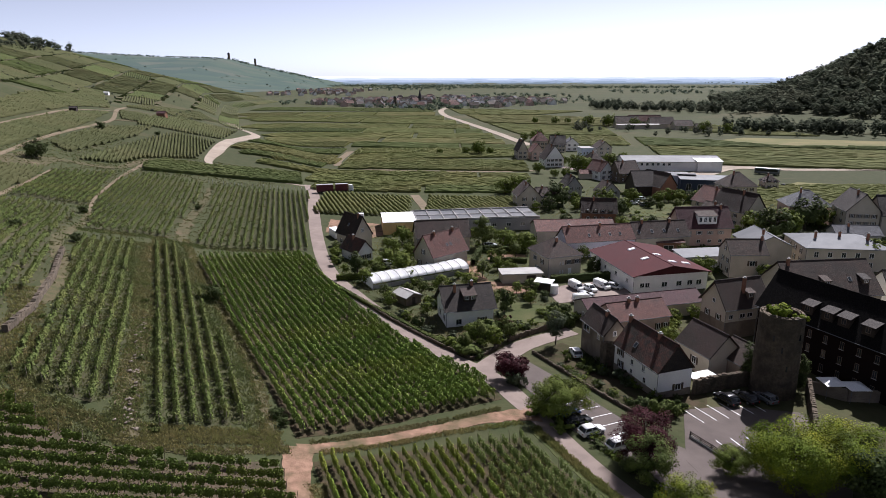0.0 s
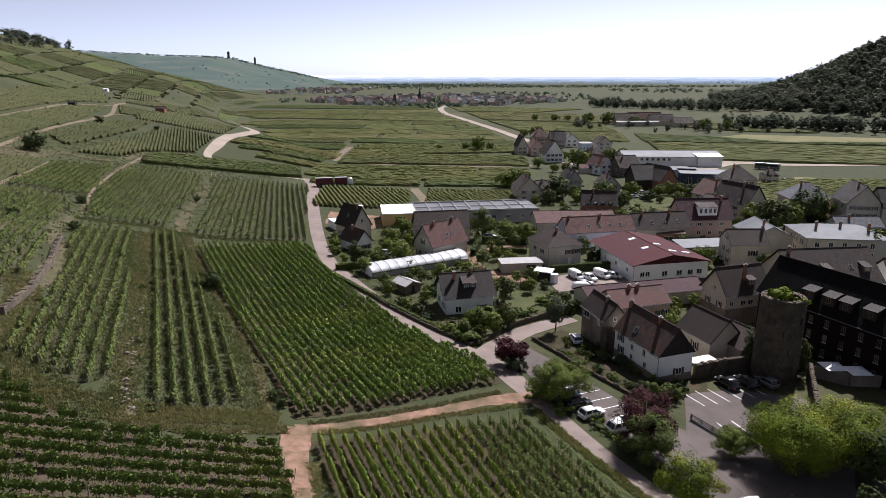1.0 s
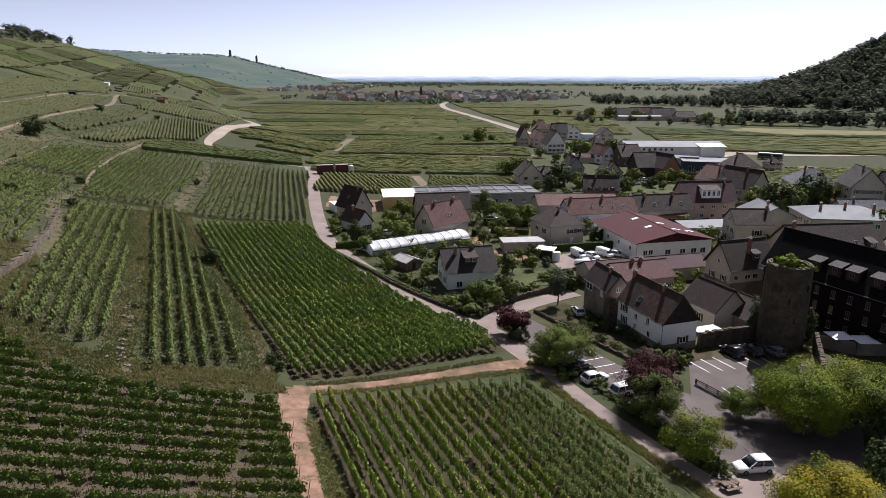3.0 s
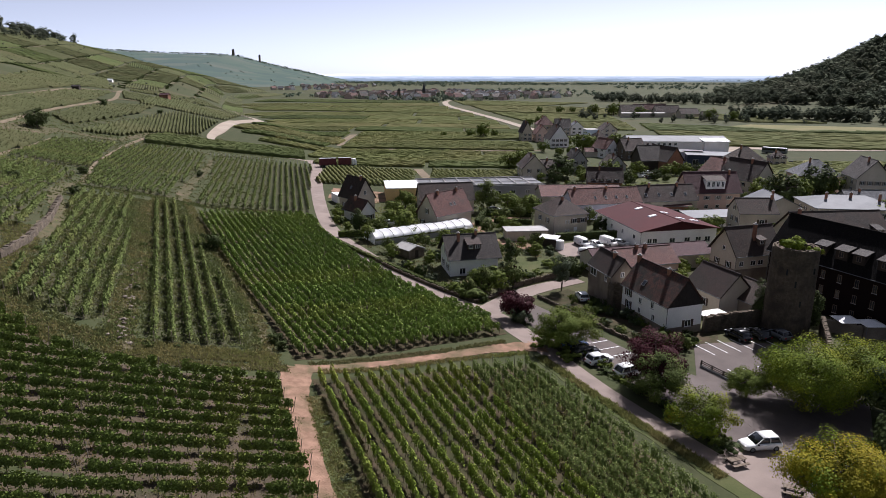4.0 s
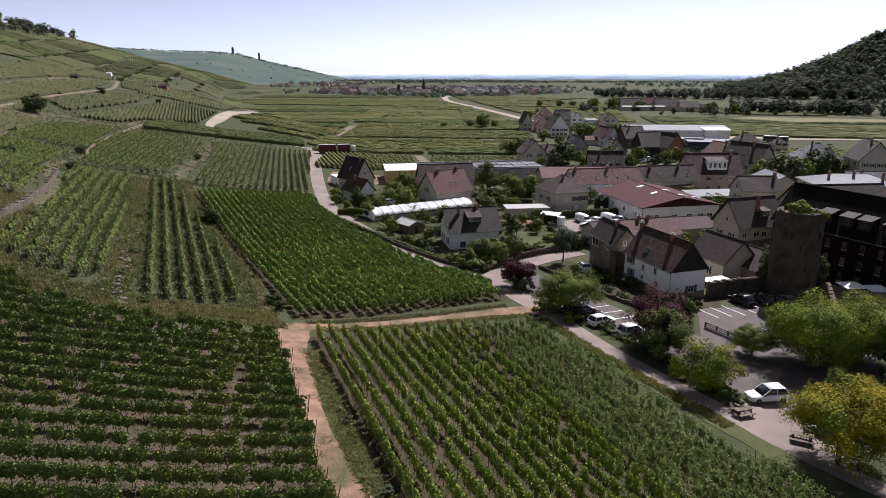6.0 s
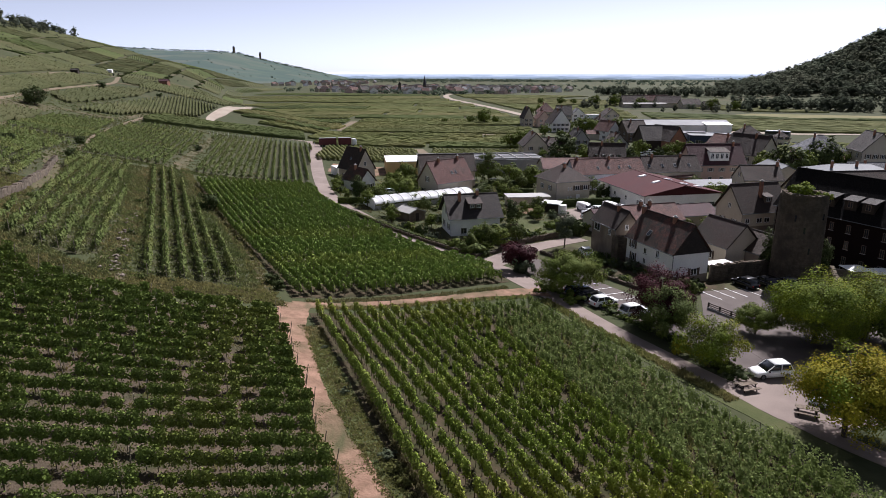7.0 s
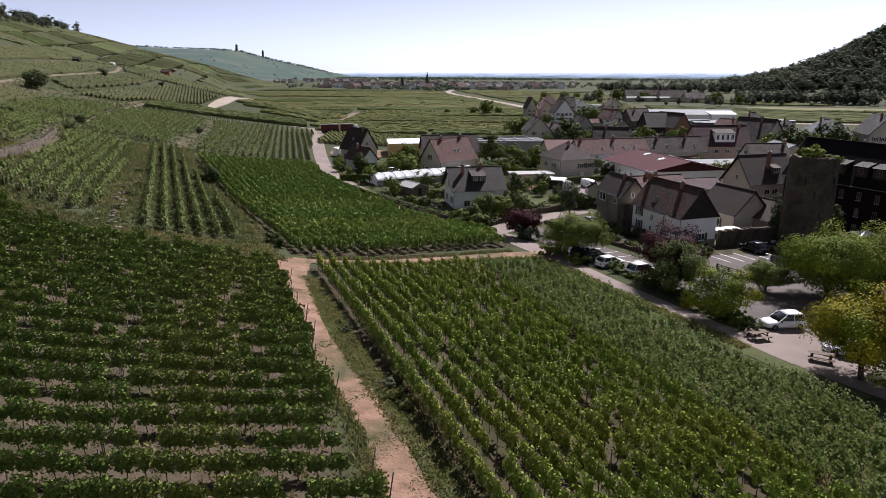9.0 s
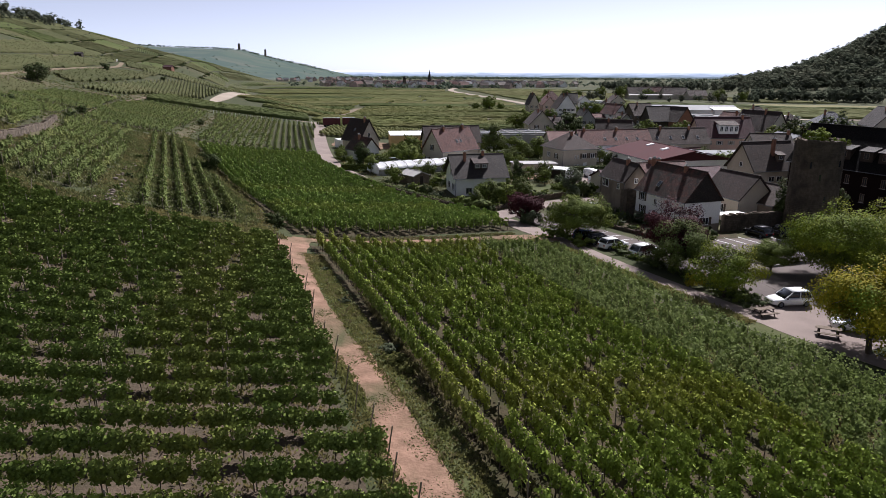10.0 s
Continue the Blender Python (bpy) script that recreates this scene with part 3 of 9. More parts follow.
patch("vineyard_floor_8", [(-124.4, 169.5), (-130.1, 184.6), (-124.2, 190.6), (-109.9, 186.9), (-105.5, 177.9), (-96.4, 150.9), (-84.9, 131.9), (-76.4, 113.1), (-73.5, 100), (-86, 96), (-112, 118)], M["alley"], "grassy alleys between vine rows", "soil", lift=0.035, step=3.0, ragged=0.5)
patch("vineyard_floor_9", [(-148.1, 241.5), (-135.2, 262.6), (-113, 199.5), (-126.6, 195.5), (-132, 192)], M["alley"], "grassy alleys between vine rows", "soil", lift=0.035, step=3.0, ragged=0.5)


# ---- buildings ----
cache = {}


def shared(key, build, material):
    """One mesh for all alike pieces."""
    if key not in cache:
        bm = bmesh.new()
        build(bm)
        me = bpy.data.meshes.new(key[0])
        bm.to_mesh(me)
        bm.free()
        me.materials.append(material)
        cache[key] = me
    return cache[key]


def face_pose(face, s, z, lu, lv, off=0.0):
    """The pose of a thing on a wall: x along the wall, -y out of it. s runs along the face."""
    if face == "u":
        return pose(s, -off, z)
    if face == "v":
        return pose(-off, s, z, 0, 0, -90)
    if face == "U":
        return pose(lu - s, lv + off, z, 0, 0, 180)
    return pose(lu + off, lv - s, z, 0, 0, 90)


def window(parent, m, w, h, shutters=None, frame_mat="white", cross=True, sill=True):
    """A window set on a wall: frame with bars, pane, sill and open shutters."""
    def fr(bm):
        t = 0.07
        box(bm, -w / 2, -0.05, 0, -w / 2 + t, 0.02, h)
        box(bm, w / 2 - t, -0.05, 0, w / 2, 0.02, h)
        box(bm, -w / 2 + t, -0.05, 0, w / 2 - t, 0.02, t)
        box(bm, -w / 2 + t, -0.05, h - t, w / 2 - t, 0.02, h)
        if cross:
            box(bm, -0.03, -0.04, t, 0.03, 0.0, h - t)
    win = put("window", shared(("window_frame", w, h, cross, frame_mat), fr, M[frame_mat]), parent, m)
    put("pane", shared(("pane", w, h), lambda bm: box(bm, -w / 2 + 0.06, -0.012, 0.06, w / 2 - 0.06, 0.0, h - 0.06), M["glass"]), win)
    if sill:
        put("sill", shared(("sill", w), lambda bm: box(bm, -w / 2 - 0.08, -0.12, -0.08, w / 2 + 0.08, 0.0, 0.0), M["concrete"]), win)
    if shutters:
        for sx in (-1, 1):
            def sh(bm, sx=sx):
                x0 = sx * (w / 2 + 0.02)
                x1 = sx * (w / 2 + 0.02 + w * 0.38)
                prof = [(-0.005, h + 0.02), (-0.005, -0.02)]
                for k in range(4):
                    prof += [(-0.07, (h + 0.04) * k / 4 - 0.02), (-0.045, (h + 0.04) * (k + 0.9) / 4 - 0.02)]
                prof += [(-0.07, h + 0.02)]
                rims = [[bm.verts.new((x, y, z)) for y, z in prof] for x in (min(x0, x1), max(x0, x1))]
                bm.faces.new(rims[0][::-1]), bm.faces.new(rims[1])
                for j in range(len(prof)):
                    i = (j + 1) % len(prof)
                    bm.faces.new((rims[0][j], rims[0][i], rims[1][i], rims[1][j]))
                bmesh.ops.recalc_face_normals(bm, faces=bm.faces[:])
            put("shutter", shared(("shutter", w, h, sx, shutters), sh, M[shutters]), win)
    return win


def door(parent, m, w=1.0, h=2.1, material="wood"):
    def dr(bm):
        box(bm, -w / 2, -0.05, 0, w / 2, 0.0, h)
        for k in (0.15, 0.55):
            box(bm, -w / 2 + 0.15, -0.065, h * k, w / 2 - 0.15, -0.05, h * (k + 0.32))
    d = put("door", shared(("door", w, h, material), dr, M[material]), parent, m)
    put("handle", shared(("handle",), lambda bm: box(bm, w / 2 - 0.14, -0.11, 1.0, w / 2 - 0.08, -0.05, 1.12), M["zinc"]), d)
    return d


def chimney(parent, x, y, z0, z1, w=0.55, material="brick", cap=True):
    ch = put("chimney", shared(("chimney", w, round(z1 - z0, 1), material), lambda bm: box(bm, -w / 2, -w / 2, 0, w / 2, w / 2, z1 - z0), M[material]), parent, pose(x, y, z0))
    if cap:
        def cp(bm):
            box(bm, -w / 2 - 0.06, -w / 2 - 0.06, 0, w / 2 + 0.06, w / 2 + 0.06, 0.1)
            box(bm, -w * 0.28, -w * 0.28, 0.1, w * 0.28, w * 0.28, 0.34)
        put("cap", shared(("cap", w), cp, M["concrete"]), ch, pose(0, 0, z1 - z0))
    return ch


FOOTPRINTS = []


def house(f, ang, lu, lv, eave, ridge, along="v", kind="gable", wall="white_wall", roof="tile_red", label="", category="house", group="houses",
          over=0.45, windows=(), doors=(), chimneys=(), skylights=(), dormers=(), base=None, plinth=None, clad=None, name="house", thick=0.2, hip=1.0, sink=1.5):
    """A house whose eaves' front corner is over f; u runs at ang degrees from there, v square to it to the left.
    windows: (face, along, sill height, width, height, shutters). Roof pieces by fractions: skylights (slope, along, up, w, l)."""
    z0 = ground(*f) if base is None else base
    FOOTPRINTS.append((f[0], f[1], radians(ang), lu, lv))
    top = thing(name, pose(f[0], f[1], z0, 0, 0, ang), label, category, group)
    o = over
    wu0, wu1, wv0, wv1 = o, lu - o, o, lv - o
    e, r = eave - z0, ridge - z0
    bm = bmesh.new()
    # the walls, a hand below the roof's underside
    if kind == "gable":
        half = (lu if along == "v" else lv) / 2
        rise = (r - e) / half
        we, wr = e + rise * o - thick * 1.25, r - thick * 1.35
        if along == "v":
            prof = [(wu0, -sink), (wu1, -sink), (wu1, we), (lu / 2, wr), (wu0, we)]
            ends = [[bm.verts.new((x, y, z)) for x, z in prof] for y in (wv0, wv1)]
        else:
            prof = [(wv0, -sink), (wv1, -sink), (wv1, we), (lv / 2, wr), (wv0, we)]
            ends = [[bm.verts.new((x, y, z)) for y, z in prof] for x in (wu1, wu0)]
        bm.faces.new(ends[0])
        bm.faces.new(ends[1][::-1])
        for i in range(5):
            j = (i + 1) % 5
            bm.faces.new((ends[0][j], ends[0][i], ends[1][i], ends[1][j]))
        bmesh.ops.recalc_face_normals(bm, faces=bm.faces[:])
    else:
        box(bm, wu0, wv0, -sink, wu1, wv1, e - thick * 0.3 if kind == "hip" else e)
    part("wall", bm, M[wall], top)
    if plinth:
        bm = bmesh.new()
        box(bm, wu0 - 0.04, wv0 - 0.04, -sink, wu1 + 0.04, wv1 + 0.04, plinth[1])
        part("plinth", bm, M[plinth[0]], top)
    A, B, C, D = (0, 0, e), (lu, 0, e), (lu, lv, e), (0, lv, e)
    if kind == "gable":
        if along == "v":
            P, Q = (lu / 2, 0, r), (lu / 2, lv, r)
            polys = [(A, P, Q, D), (B, C, Q, P)]
        else:
            P, Q = (0, lv / 2, r), (lu, lv / 2, r)
            polys = [(A, B, Q, P), (D, P, Q, C)]
    elif kind == "hip":
        k = min(lu, lv) / 2 * hip
        if along == "v":
            P, Q = (lu / 2, k, r), (lu / 2, lv - k, r)
            polys = [(A, P, Q, D), (B, C, Q, P), (A, B, P), (D, Q, C)]
        else:
            P, Q = (k, lv / 2, r), (lu - k, lv / 2, r)
            polys = [(A, B, Q, P), (D, P, Q, C), (A, P, D), (B, C, Q)]
    elif kind == "shed":
        polys = [((0, 0, e), (lu, 0, e), (lu, lv, r), (0, lv, r))]
        P, Q = (0, lv, r), (lu, lv, r)
    else:
        polys = [((0, 0, e + thick), (lu, 0, e + thick), (lu, lv, e + thick), (0, lv, e + thick))]
        P, Q = None, None
    rf = put("roof", slab(polys, thick, M[roof]), top)
    if P and kind in ("gable", "hip"):
        bm = bmesh.new()
        rod(bm, (P[0], P[1], P[2] + 0.0), (Q[0], Q[1], Q[2] + 0.0), 0.11, 0.11, 7)
        part("ridge_tiles", bm, M[roof], rf)
    if kind in ("gable", "hip") and min(lu, lv) > 5:
        bm = bmesh.new()
        if along == "v" or kind == "hip":
            rod(bm, (-0.06, 0, e - 0.1), (-0.06, lv, e - 0.1), 0.075, 0.075, 6)
        if along == "u" or kind == "hip":
            rod(bm, (0, -0.06, e - 0.1), (lu, -0.06, e - 0.1), 0.075, 0.075, 6)
        rod(bm, (o - 0.07, o - 0.07, 0), (o - 0.07, o - 0.07, e), 0.05, 0.05, 6)
        part("gutter", bm, M["zinc"], top)
    if clad:
        bm = bmesh.new()
        rise = (r - e) / (lu / 2)
        pts = [(0.12, e - 0.12), (lu - 0.12, e - 0.12), (lu / 2, r - 0.3)]
        bm.faces.new([bm.verts.new((x, o - 0.12, z)) for x, z in pts])
        ex = bmesh.ops.extrude_face_region(bm, geom=bm.faces[:])
        for g in ex["geom"]:
            if isinstance(g, bmesh.types.BMVert):
                g.co.y += 0.1
        bmesh.ops.recalc_face_normals(bm, faces=bm.faces[:])
        uvl = bm.loops.layers.uv.new("UVMap")
        for fc in bm.faces:
            for lp in fc.loops:
                lp[uvl].uv = (lp.vert.co.x, lp.vert.co.z)
        part("gable_cladding", bm, M[clad], top)
    for face, s, z, w, h, sh in windows:
        window(top, face_pose(face, s, z, lu, lv, -o), w, h, sh)
    for face, s, w, h, material in doors:
        door(top, face_pose(face, s, 0, lu, lv, -o), w, h, material)

    def on_slope(side, s, up):
        """A place on a roof slope (side v: facing -u, u: facing -v) and its pitch."""
        if side == "v":
            return (lu / 2 * up, lv * s, e + (r - e) * up), math.degrees(math.atan2(r - e, lu / 2))
        if side == "V":
            return (lu - lu / 2 * up, lv * s, e + (r - e) * up), math.degrees(math.atan2(r - e, lu / 2))
        return (lu * s, lv / 2 * up, e + (r - e) * up), math.degrees(math.atan2(r - e, lv / 2))

    for side, s, up, h in chimneys:
        (x, y, z), _ = on_slope(side, s, up)
        chimney(top, x, y, z - 0.6, r + h)
    for side, s, up, w, l in skylights:
        (x, y, z), p = on_slope(side, s, up)
        turn = {"u": 0, "v": -90, "V": 90}[side]
        m = pose(x, y, z, 0, 0, turn) @ pose(0, 0, 0.0, p, 0, 0)
        sk = put("skylight", shared(("skylight", w, l), lambda bm: box(bm, -w / 2, -l / 2, -0.02, w / 2, l / 2, 0.07), M["shutter_pale"]), top, m)
        put("pane", shared(("skylight_pane", w, l), lambda bm: box(bm, -w / 2 + 0.08, -l / 2 + 0.08, 0.07, w / 2 - 0.08, l / 2 - 0.08, 0.078), M["glass"]), sk)
    for side, s, up, w, h, d_roof, d_wall in dormers:
        (x, y, z), p = on_slope(side, s, up)
        turn = {"u": 0, "v": -90, "V": 90}[side]
        depth = h / math.tan(radians(p)) * 1.25
        bm = bmesh.new()
        box(bm, -w / 2, 0, -0.4, w / 2, depth, h)
        dm = part("dormer", bm, M[d_wall], top, m=pose(x, y, z, 0, 0, turn))
        put("roof", slab([((-w / 2 - 0.2, -0.3, h), (w / 2 + 0.2, -0.3, h), (w / 2 + 0.2, depth + 1.0, h + 0.28 * (depth + 1.3)), (-w / 2 - 0.2, depth + 1.0, h + 0.28 * (depth + 1.3)))], 0.12, M[d_roof]), dm)
        nwin = max(1, int(w / 1.3))
        for k in range(nwin):
            window(dm, pose(w * ((k + 0.5) / nwin - 0.5), 0, h * 0.25), min(0.9, w / nwin * 0.7), h * 0.6, None, sill=False)
    return top


# ---- the village near the lane ----
S, SP = "shutter", "shutter_pale"
# The gable cladding gets dark tiles for its shade, facing away from the sun.
house((34.6, 93.7), 19, 7.3, 12.8, 5.5, 10.0, "v", wall="white_wall", roof="tile_mix", over=0.3, clad="tile_dark", plinth=("old_wall", 1.0), base=0.9,
      windows=[("u", 4.4, 0.9, 1.2, 1.15, S), ("v", 10.7, 3.1, 1.1, 1.35, S), ("v", 10.5, 0.9, 1.0, 1.4, S), ("v", 7.3, 2.9, 0.8, 1.0, None), ("v", 4.1, 3.1, 0.8, 1.2, None), ("v", 7.4, 1.2, 0.7, 0.9, None), ("v", 3.7, 1.1, 0.8, 1.1, None)],
      chimneys=[("v", 0.98, 0.9, 0.5), ("v", 0.35, 0.92, 0.3)], skylights=[("v", 0.62, 0.35, 0.8, 1.1)],
      label="white rendered house with mottled old tile roof and tile-clad gable darkened for shade")
house((0.2, 126), 13, 11.8, 10.3, 3.7, 7.9, "u", wall="white_wall", roof="tile_dark", over=0.7,
      windows=[("u", 3.4, 0.4, 1.3, 1.3, None), ("u", 8.6, 0.4, 1.2, 1.3, S), ("v", 3, 1.0, 1.0, 1.2, S), ("v", 7, 1.0, 1.0, 1.2, S), ("v", 5, 4.0, 0.9, 1.1, S)],
      doors=[("u", 6.2, 1.0, 2.0, "white")], chimneys=[("u", 0.27, 0.75, 0.6), ("u", 0.62, 0.97, 0.7)], dormers=[("u", 0.52, 0.35, 2.8, 1.3, "tile_brown", "wood_dark")],
      label="white chalet-like house with dark tile roof and wide dormer")
house((-2.6, 165), 42, 13.5, 8.9, 4.2, 9.9, "u", wall="cream_wall", roof="tile_red", over=0.4,
      windows=[("u", 3.2, 1.3, 1.1, 1.3, S), ("u", 7.2, 1.3, 1.1, 1.3, S), ("v", 2.5, 1.0, 1.1, 1.4, S), ("v", 6.4, 1.0, 1.1, 1.4, S), ("v", 4.6, 4.3, 0.9, 1.4, S)],
      chimneys=[("u", 0.28, 0.92, 0.5), ("u", 0.8, 0.95, 0.6)], skylights=[("u", 0.5, 0.42, 0.7, 1.0), ("u", 0.6, 0.42, 0.7, 1.0)],
      label="cream house with red tile roof and two chimneys")
house((-8, 185), 10, 17, 10, 4.5, 9.0, "u", wall="cream_wall", roof="tile_brown", windows=[("u", 5, 1.2, 1.1, 1.3, S)], label="house with large plain brown tile roof")
house((-24.2, 172.5), 40, 6.0, 9.5, 3.4, 6.9, "v", wall="white_wall", roof="tile_mix", over=0.5, windows=[("u", 2.2, 0.8, 1.2, 1.3, S), ("u", 4, 0.8, 1.2, 1.3, S), ("v", 3.0, 0.8, 1.0, 1.2, S)],
      chimneys=[("v", 0.6, 0.85, 0.6)], label="small white house with brown tile roof")
house((-27, 186), 42, 7.5, 10, 4.6, 10.8, "v", wall="cream_wall", roof="tile_brown", over=0.4, windows=[("u", 3.7, 5.2, 0.9, 1.2, None), ("v", 3, 1.2, 1.0, 1.3, S), ("v", 7, 1.2, 1.0, 1.3, S)],
      chimneys=[("v", 0.2, 0.92, 0.6)], skylights=[("v", 0.5, 0.5, 0.7, 1.0)], label="steep-roofed house with dark tiles and cream gable")
house((27.5, 160), 20, 10.8, 11.8, 5.6, 9.3, "v", "hip", wall="cream_wall", roof="tile_brown", over=0.5, hip=0.95,
      windows=[("u", 4.0, 3.2, 0.35, 0.9, None), ("u", 4.8, 3.2, 0.35, 0.9, None), ("u", 6.6, 3.2, 1.3, 1.2, S), ("u", 9.0, 3.2, 1.3, 1.2, S), ("u", 4.0, 0.8, 0.35, 0.9, None), ("u", 4.8, 0.8, 0.35, 0.9, None), ("v", 4, 3.0, 1.1, 1.3, S), ("v", 8, 3.0, 1.1, 1.3, SP), ("v", 6, 0.5, 2.0, 1.3, SP)],
      doors=[("u", 6.9, 1.0, 2.1, "white")], chimneys=[("u", 0.45, 0.75, 0.4)], skylights=[("u", 0.6, 0.55, 0.9, 1.2)], label="square cream house with hipped brown roof")
house((46, 147), 12, 21.5, 25.5, 4.6, 6.8, "v", wall="white_wall", roof="metal_red", over=0.7, clad="metal_red", name="hall", category="hall",
      windows=[("u", 3, 1.4, 1.2, 1.2, None), ("u", 4.4, 1.4, 1.2, 1.2, None), ("u", 9, 1.2, 1.5, 1.3, None), ("u", 13, 1.2, 1.5, 1.3, None), ("u", 16, 1.2, 1.5, 1.3, None), ("u", 18.5, 1.2, 1.5, 1.3, None), ("v", 4, 2, 1, 1, None), ("v", 10, 2, 1, 1, None), ("v", 16, 2, 1, 1, None)],
      label="low hall with dark red sheet-metal roof and white walls")
house((31, 127), 14, 28.5, 8.2, 3.2, 5.0, "u", wall="cream_wall", roof="tile_maroon", over=0.3, name="outbuilding", category="outbuilding", windows=[("v", 3, 1, 0.9, 1, None)], label="long low outbuilding with red tile roof")
house((33.6, 116.5), 16, 13, 8, 5.2, 7.8, "u", wall="pink_wall", roof="tile_red", over=0.3, windows=[("u", 10.2, 2.2, 0.9, 1.3, S), ("u", 11.8, 2.2, 0.9, 1.3, S)], chimneys=[("u", 0.55, 0.95, 0.6), ("u", 0.4, 0.95, 0.6)], label="pink house with ribbed red roof")
house((29.0, 107.0), 15, 5.2, 9.0, 6.3, 9.4, "v", wall="old_wall", roof="tile_brown", over=0.25, windows=[("u", 2.4, 5.6, 0.7, 0.9, None), ("v", 2.2, 4.4, 0.9, 1.0, None), ("v", 6.8, 4.2, 2.2, 1.4, None)], chimneys=[("v", 0.35, 0.9, 0.4)], label="narrow old stone house with brown tiles")
house((56.3, 119), 17, 11.5, 8.4, 6.5, 11.6, "u", wall="cream_wall", roof="tile_old", over=0.5, windows=[("u", 1.8, 4.2, 1.0, 1.0, None), ("u", 4.6, 4.2, 1.3, 1.0, None), ("u", 6.4, 4.2, 1.3, 1.0, None), ("v", 4.2, 6.8, 0.8, 0.9, None), ("v", 2.5, 3.6, 0.9, 1.2, S), ("v", 5.8, 3.6, 0.9, 1.2, S)], chimneys=[("u", 0.5, 0.55, 0.6)], dormers=[("u", 0.6, 0.3, 1.6, 1.3, "tile_old", "wood")], plinth=("old_wall", 3.6), label="ochre half-timbered house with steep old tile roof")
house((46.2, 101.5), 20, 7.7, 9.0, 4.4, 8.2, "v", wall="cream_wall", roof="tile_brown", over=0.3, windows=[("v", 4, 1.4, 1.1, 1.4, S)], label="cream house with brown tile roof inside the old wall")
house((51.0, 100.0), 20, 7.5, 6.0, 3.8, 6.6, "v", wall="old_wall", roof="tile_old", over=0.25, windows=[("u", 4, 0.8, 1.0, 1.3, None)], label="small stone annex with old tiles")
house((73.5, 192), 4, 17.5, 11, 5.6, 11.5, "u", wall="pink_wall", roof="tile_maroon", over=0.6, windows=[("u", k, z, 1.2, 1.1, SP if z > 2 else None) for k in (3, 6.5, 10, 13.5) for z in (0.9, 3.6)], dormers=[("u", 0.52, 0.2, 6.0, 2.6, "tile_old", "white_wall")], chimneys=[("u", 0.85, 0.9, 0.6)], label="large pink house with steep maroon roof and wide dormer")
house((75.3, 160.5), -2, 10.2, 8.5, 6.2, 9.6, "u", wall="cream_wall", roof="tile_old", over=0.25, windows=[("u", 6, 3.2, 1.4, 1.4, S), ("v", 2, 3.6, 0.9, 1.3, S), ("v", 5, 3.6, 0.9, 1.3, S), ("v", 2, 1.0, 0.9, 1.3, S), ("v", 6, 1.0, 0.9, 1.3, S), ("v", 4, 6.6, 0.8, 1.1, S)], chimneys=[("u", 0.93, 0.95, 0.8)], label="tall cream house with old tile roof")
house((99, 167.5), -8, 22, 17, 6.2, 8.6, "u", "hip", wall="cream_wall", roof="zinc", over=0.4, hip=0.8, windows=[("u", k, z, 1.2, 1.5, None) for k in (3, 6.5, 10, 13.5, 17) for z in (1.0, 3.6)] + [("v", k, z, 1.0, 1.5, S) for k in (4, 8, 12) for z in (1.0, 3.6)], chimneys=[("u", 0.2, 0.7, 0.9), ("u", 0.5, 0.8, 0.9), ("u", 0.8, 0.6, 0.9)], label="broad cream building with zinc hipped roof", category="building", name="building")
house((86, 172), -4, 12, 14, 5.5, 8.4, "v", wall="cream_wall", roof="zinc", over=0.4, chimneys=[("v", 0.3, 0.8, 1.0)], label="house with pale zinc roof")
house((64, 185), 0, 9, 9, 3.2, 4.4, "u", wall="brick", roof="tile_red", over=0.3, name="outbuilding", category="outbuilding", windows=[("u", 4, 0.8, 3, 1.4, None)], label="low outbuilding with orange-red tile roof")
house((29.5, 196), 2, 26, 12, 4.0, 6.6, "u", wall="cream_wall", roof="tile_red", over=0.3, name="outbuilding", category="outbuilding", windows=[("u", 6, 1, 1, 1.2, None)], label="long building with pale red tile roof")
house((36, 179), 12, 22, 9, 4.6, 8.6, "u", wall="lilac_wall", roof="tile_red", over=0.3, windows=[("u", 6, 1.4, 1.3, 1.3, S), ("u", 9.5, 1.4, 1.3, 1.3, S), ("u", 14, 1.4, 1.3, 1.3, S), ("u", 18, 1.4, 1.3, 1.3, S)], skylights=[("u", k, 0.4, 0.7, 1.1) for k in (0.35, 0.5, 0.65, 0.8)], chimneys=[("u", 0.1, 0.95, 0.5), ("u", 0.55, 0.95, 0.6)], label="lilac row house with red tile roof")
house((57.5, 184), 10, 18, 9, 4.6, 8.8, "u", wall="cream_wall", roof="tile_brown", over=0.3, skylights=[("u", k, 0.4, 0.8, 1.2) for k in (0.1, 0.33, 0.55, 0.8)], chimneys=[("u", 0.2, 0.9, 0.6), ("u", 0.7, 0.9, 0.6)], label="row house with brown tile roof and skylights")


# ---- vineyards ----
def rows_in(poly, way, spacing, rng, trim=0.0):
    """The row lines inside a polygon: pairs of ends."""
    p = np.array(poly, float)
    d = np.array(way, float)
    d /= np.hypot(*d)
    n = np.array([d[1], -d[0]])
    s, c = p @ d, p @ n
    out = []
    k = c.min() + spacing * 0.5
    while k < c.max():
        hits = []
        for i in range(len(p)):
            j = (i + 1) % len(p)
            if (c[i] - k) * (c[j] - k) < 0:
                t = (k - c[i]) / (c[j] - c[i])
                hits.append(s[i] + t * (s[j] - s[i]))
        hits.sort()
        for a, b in zip(hits[::2], hits[1::2]):
            a, b = a + trim + rng.uniform(0, 0.8), b - trim - rng.uniform(0, 0.8)
            if b - a > 3:
                out.append((d * a + n * k, d * b + n * k))
        k += spacing
    return out


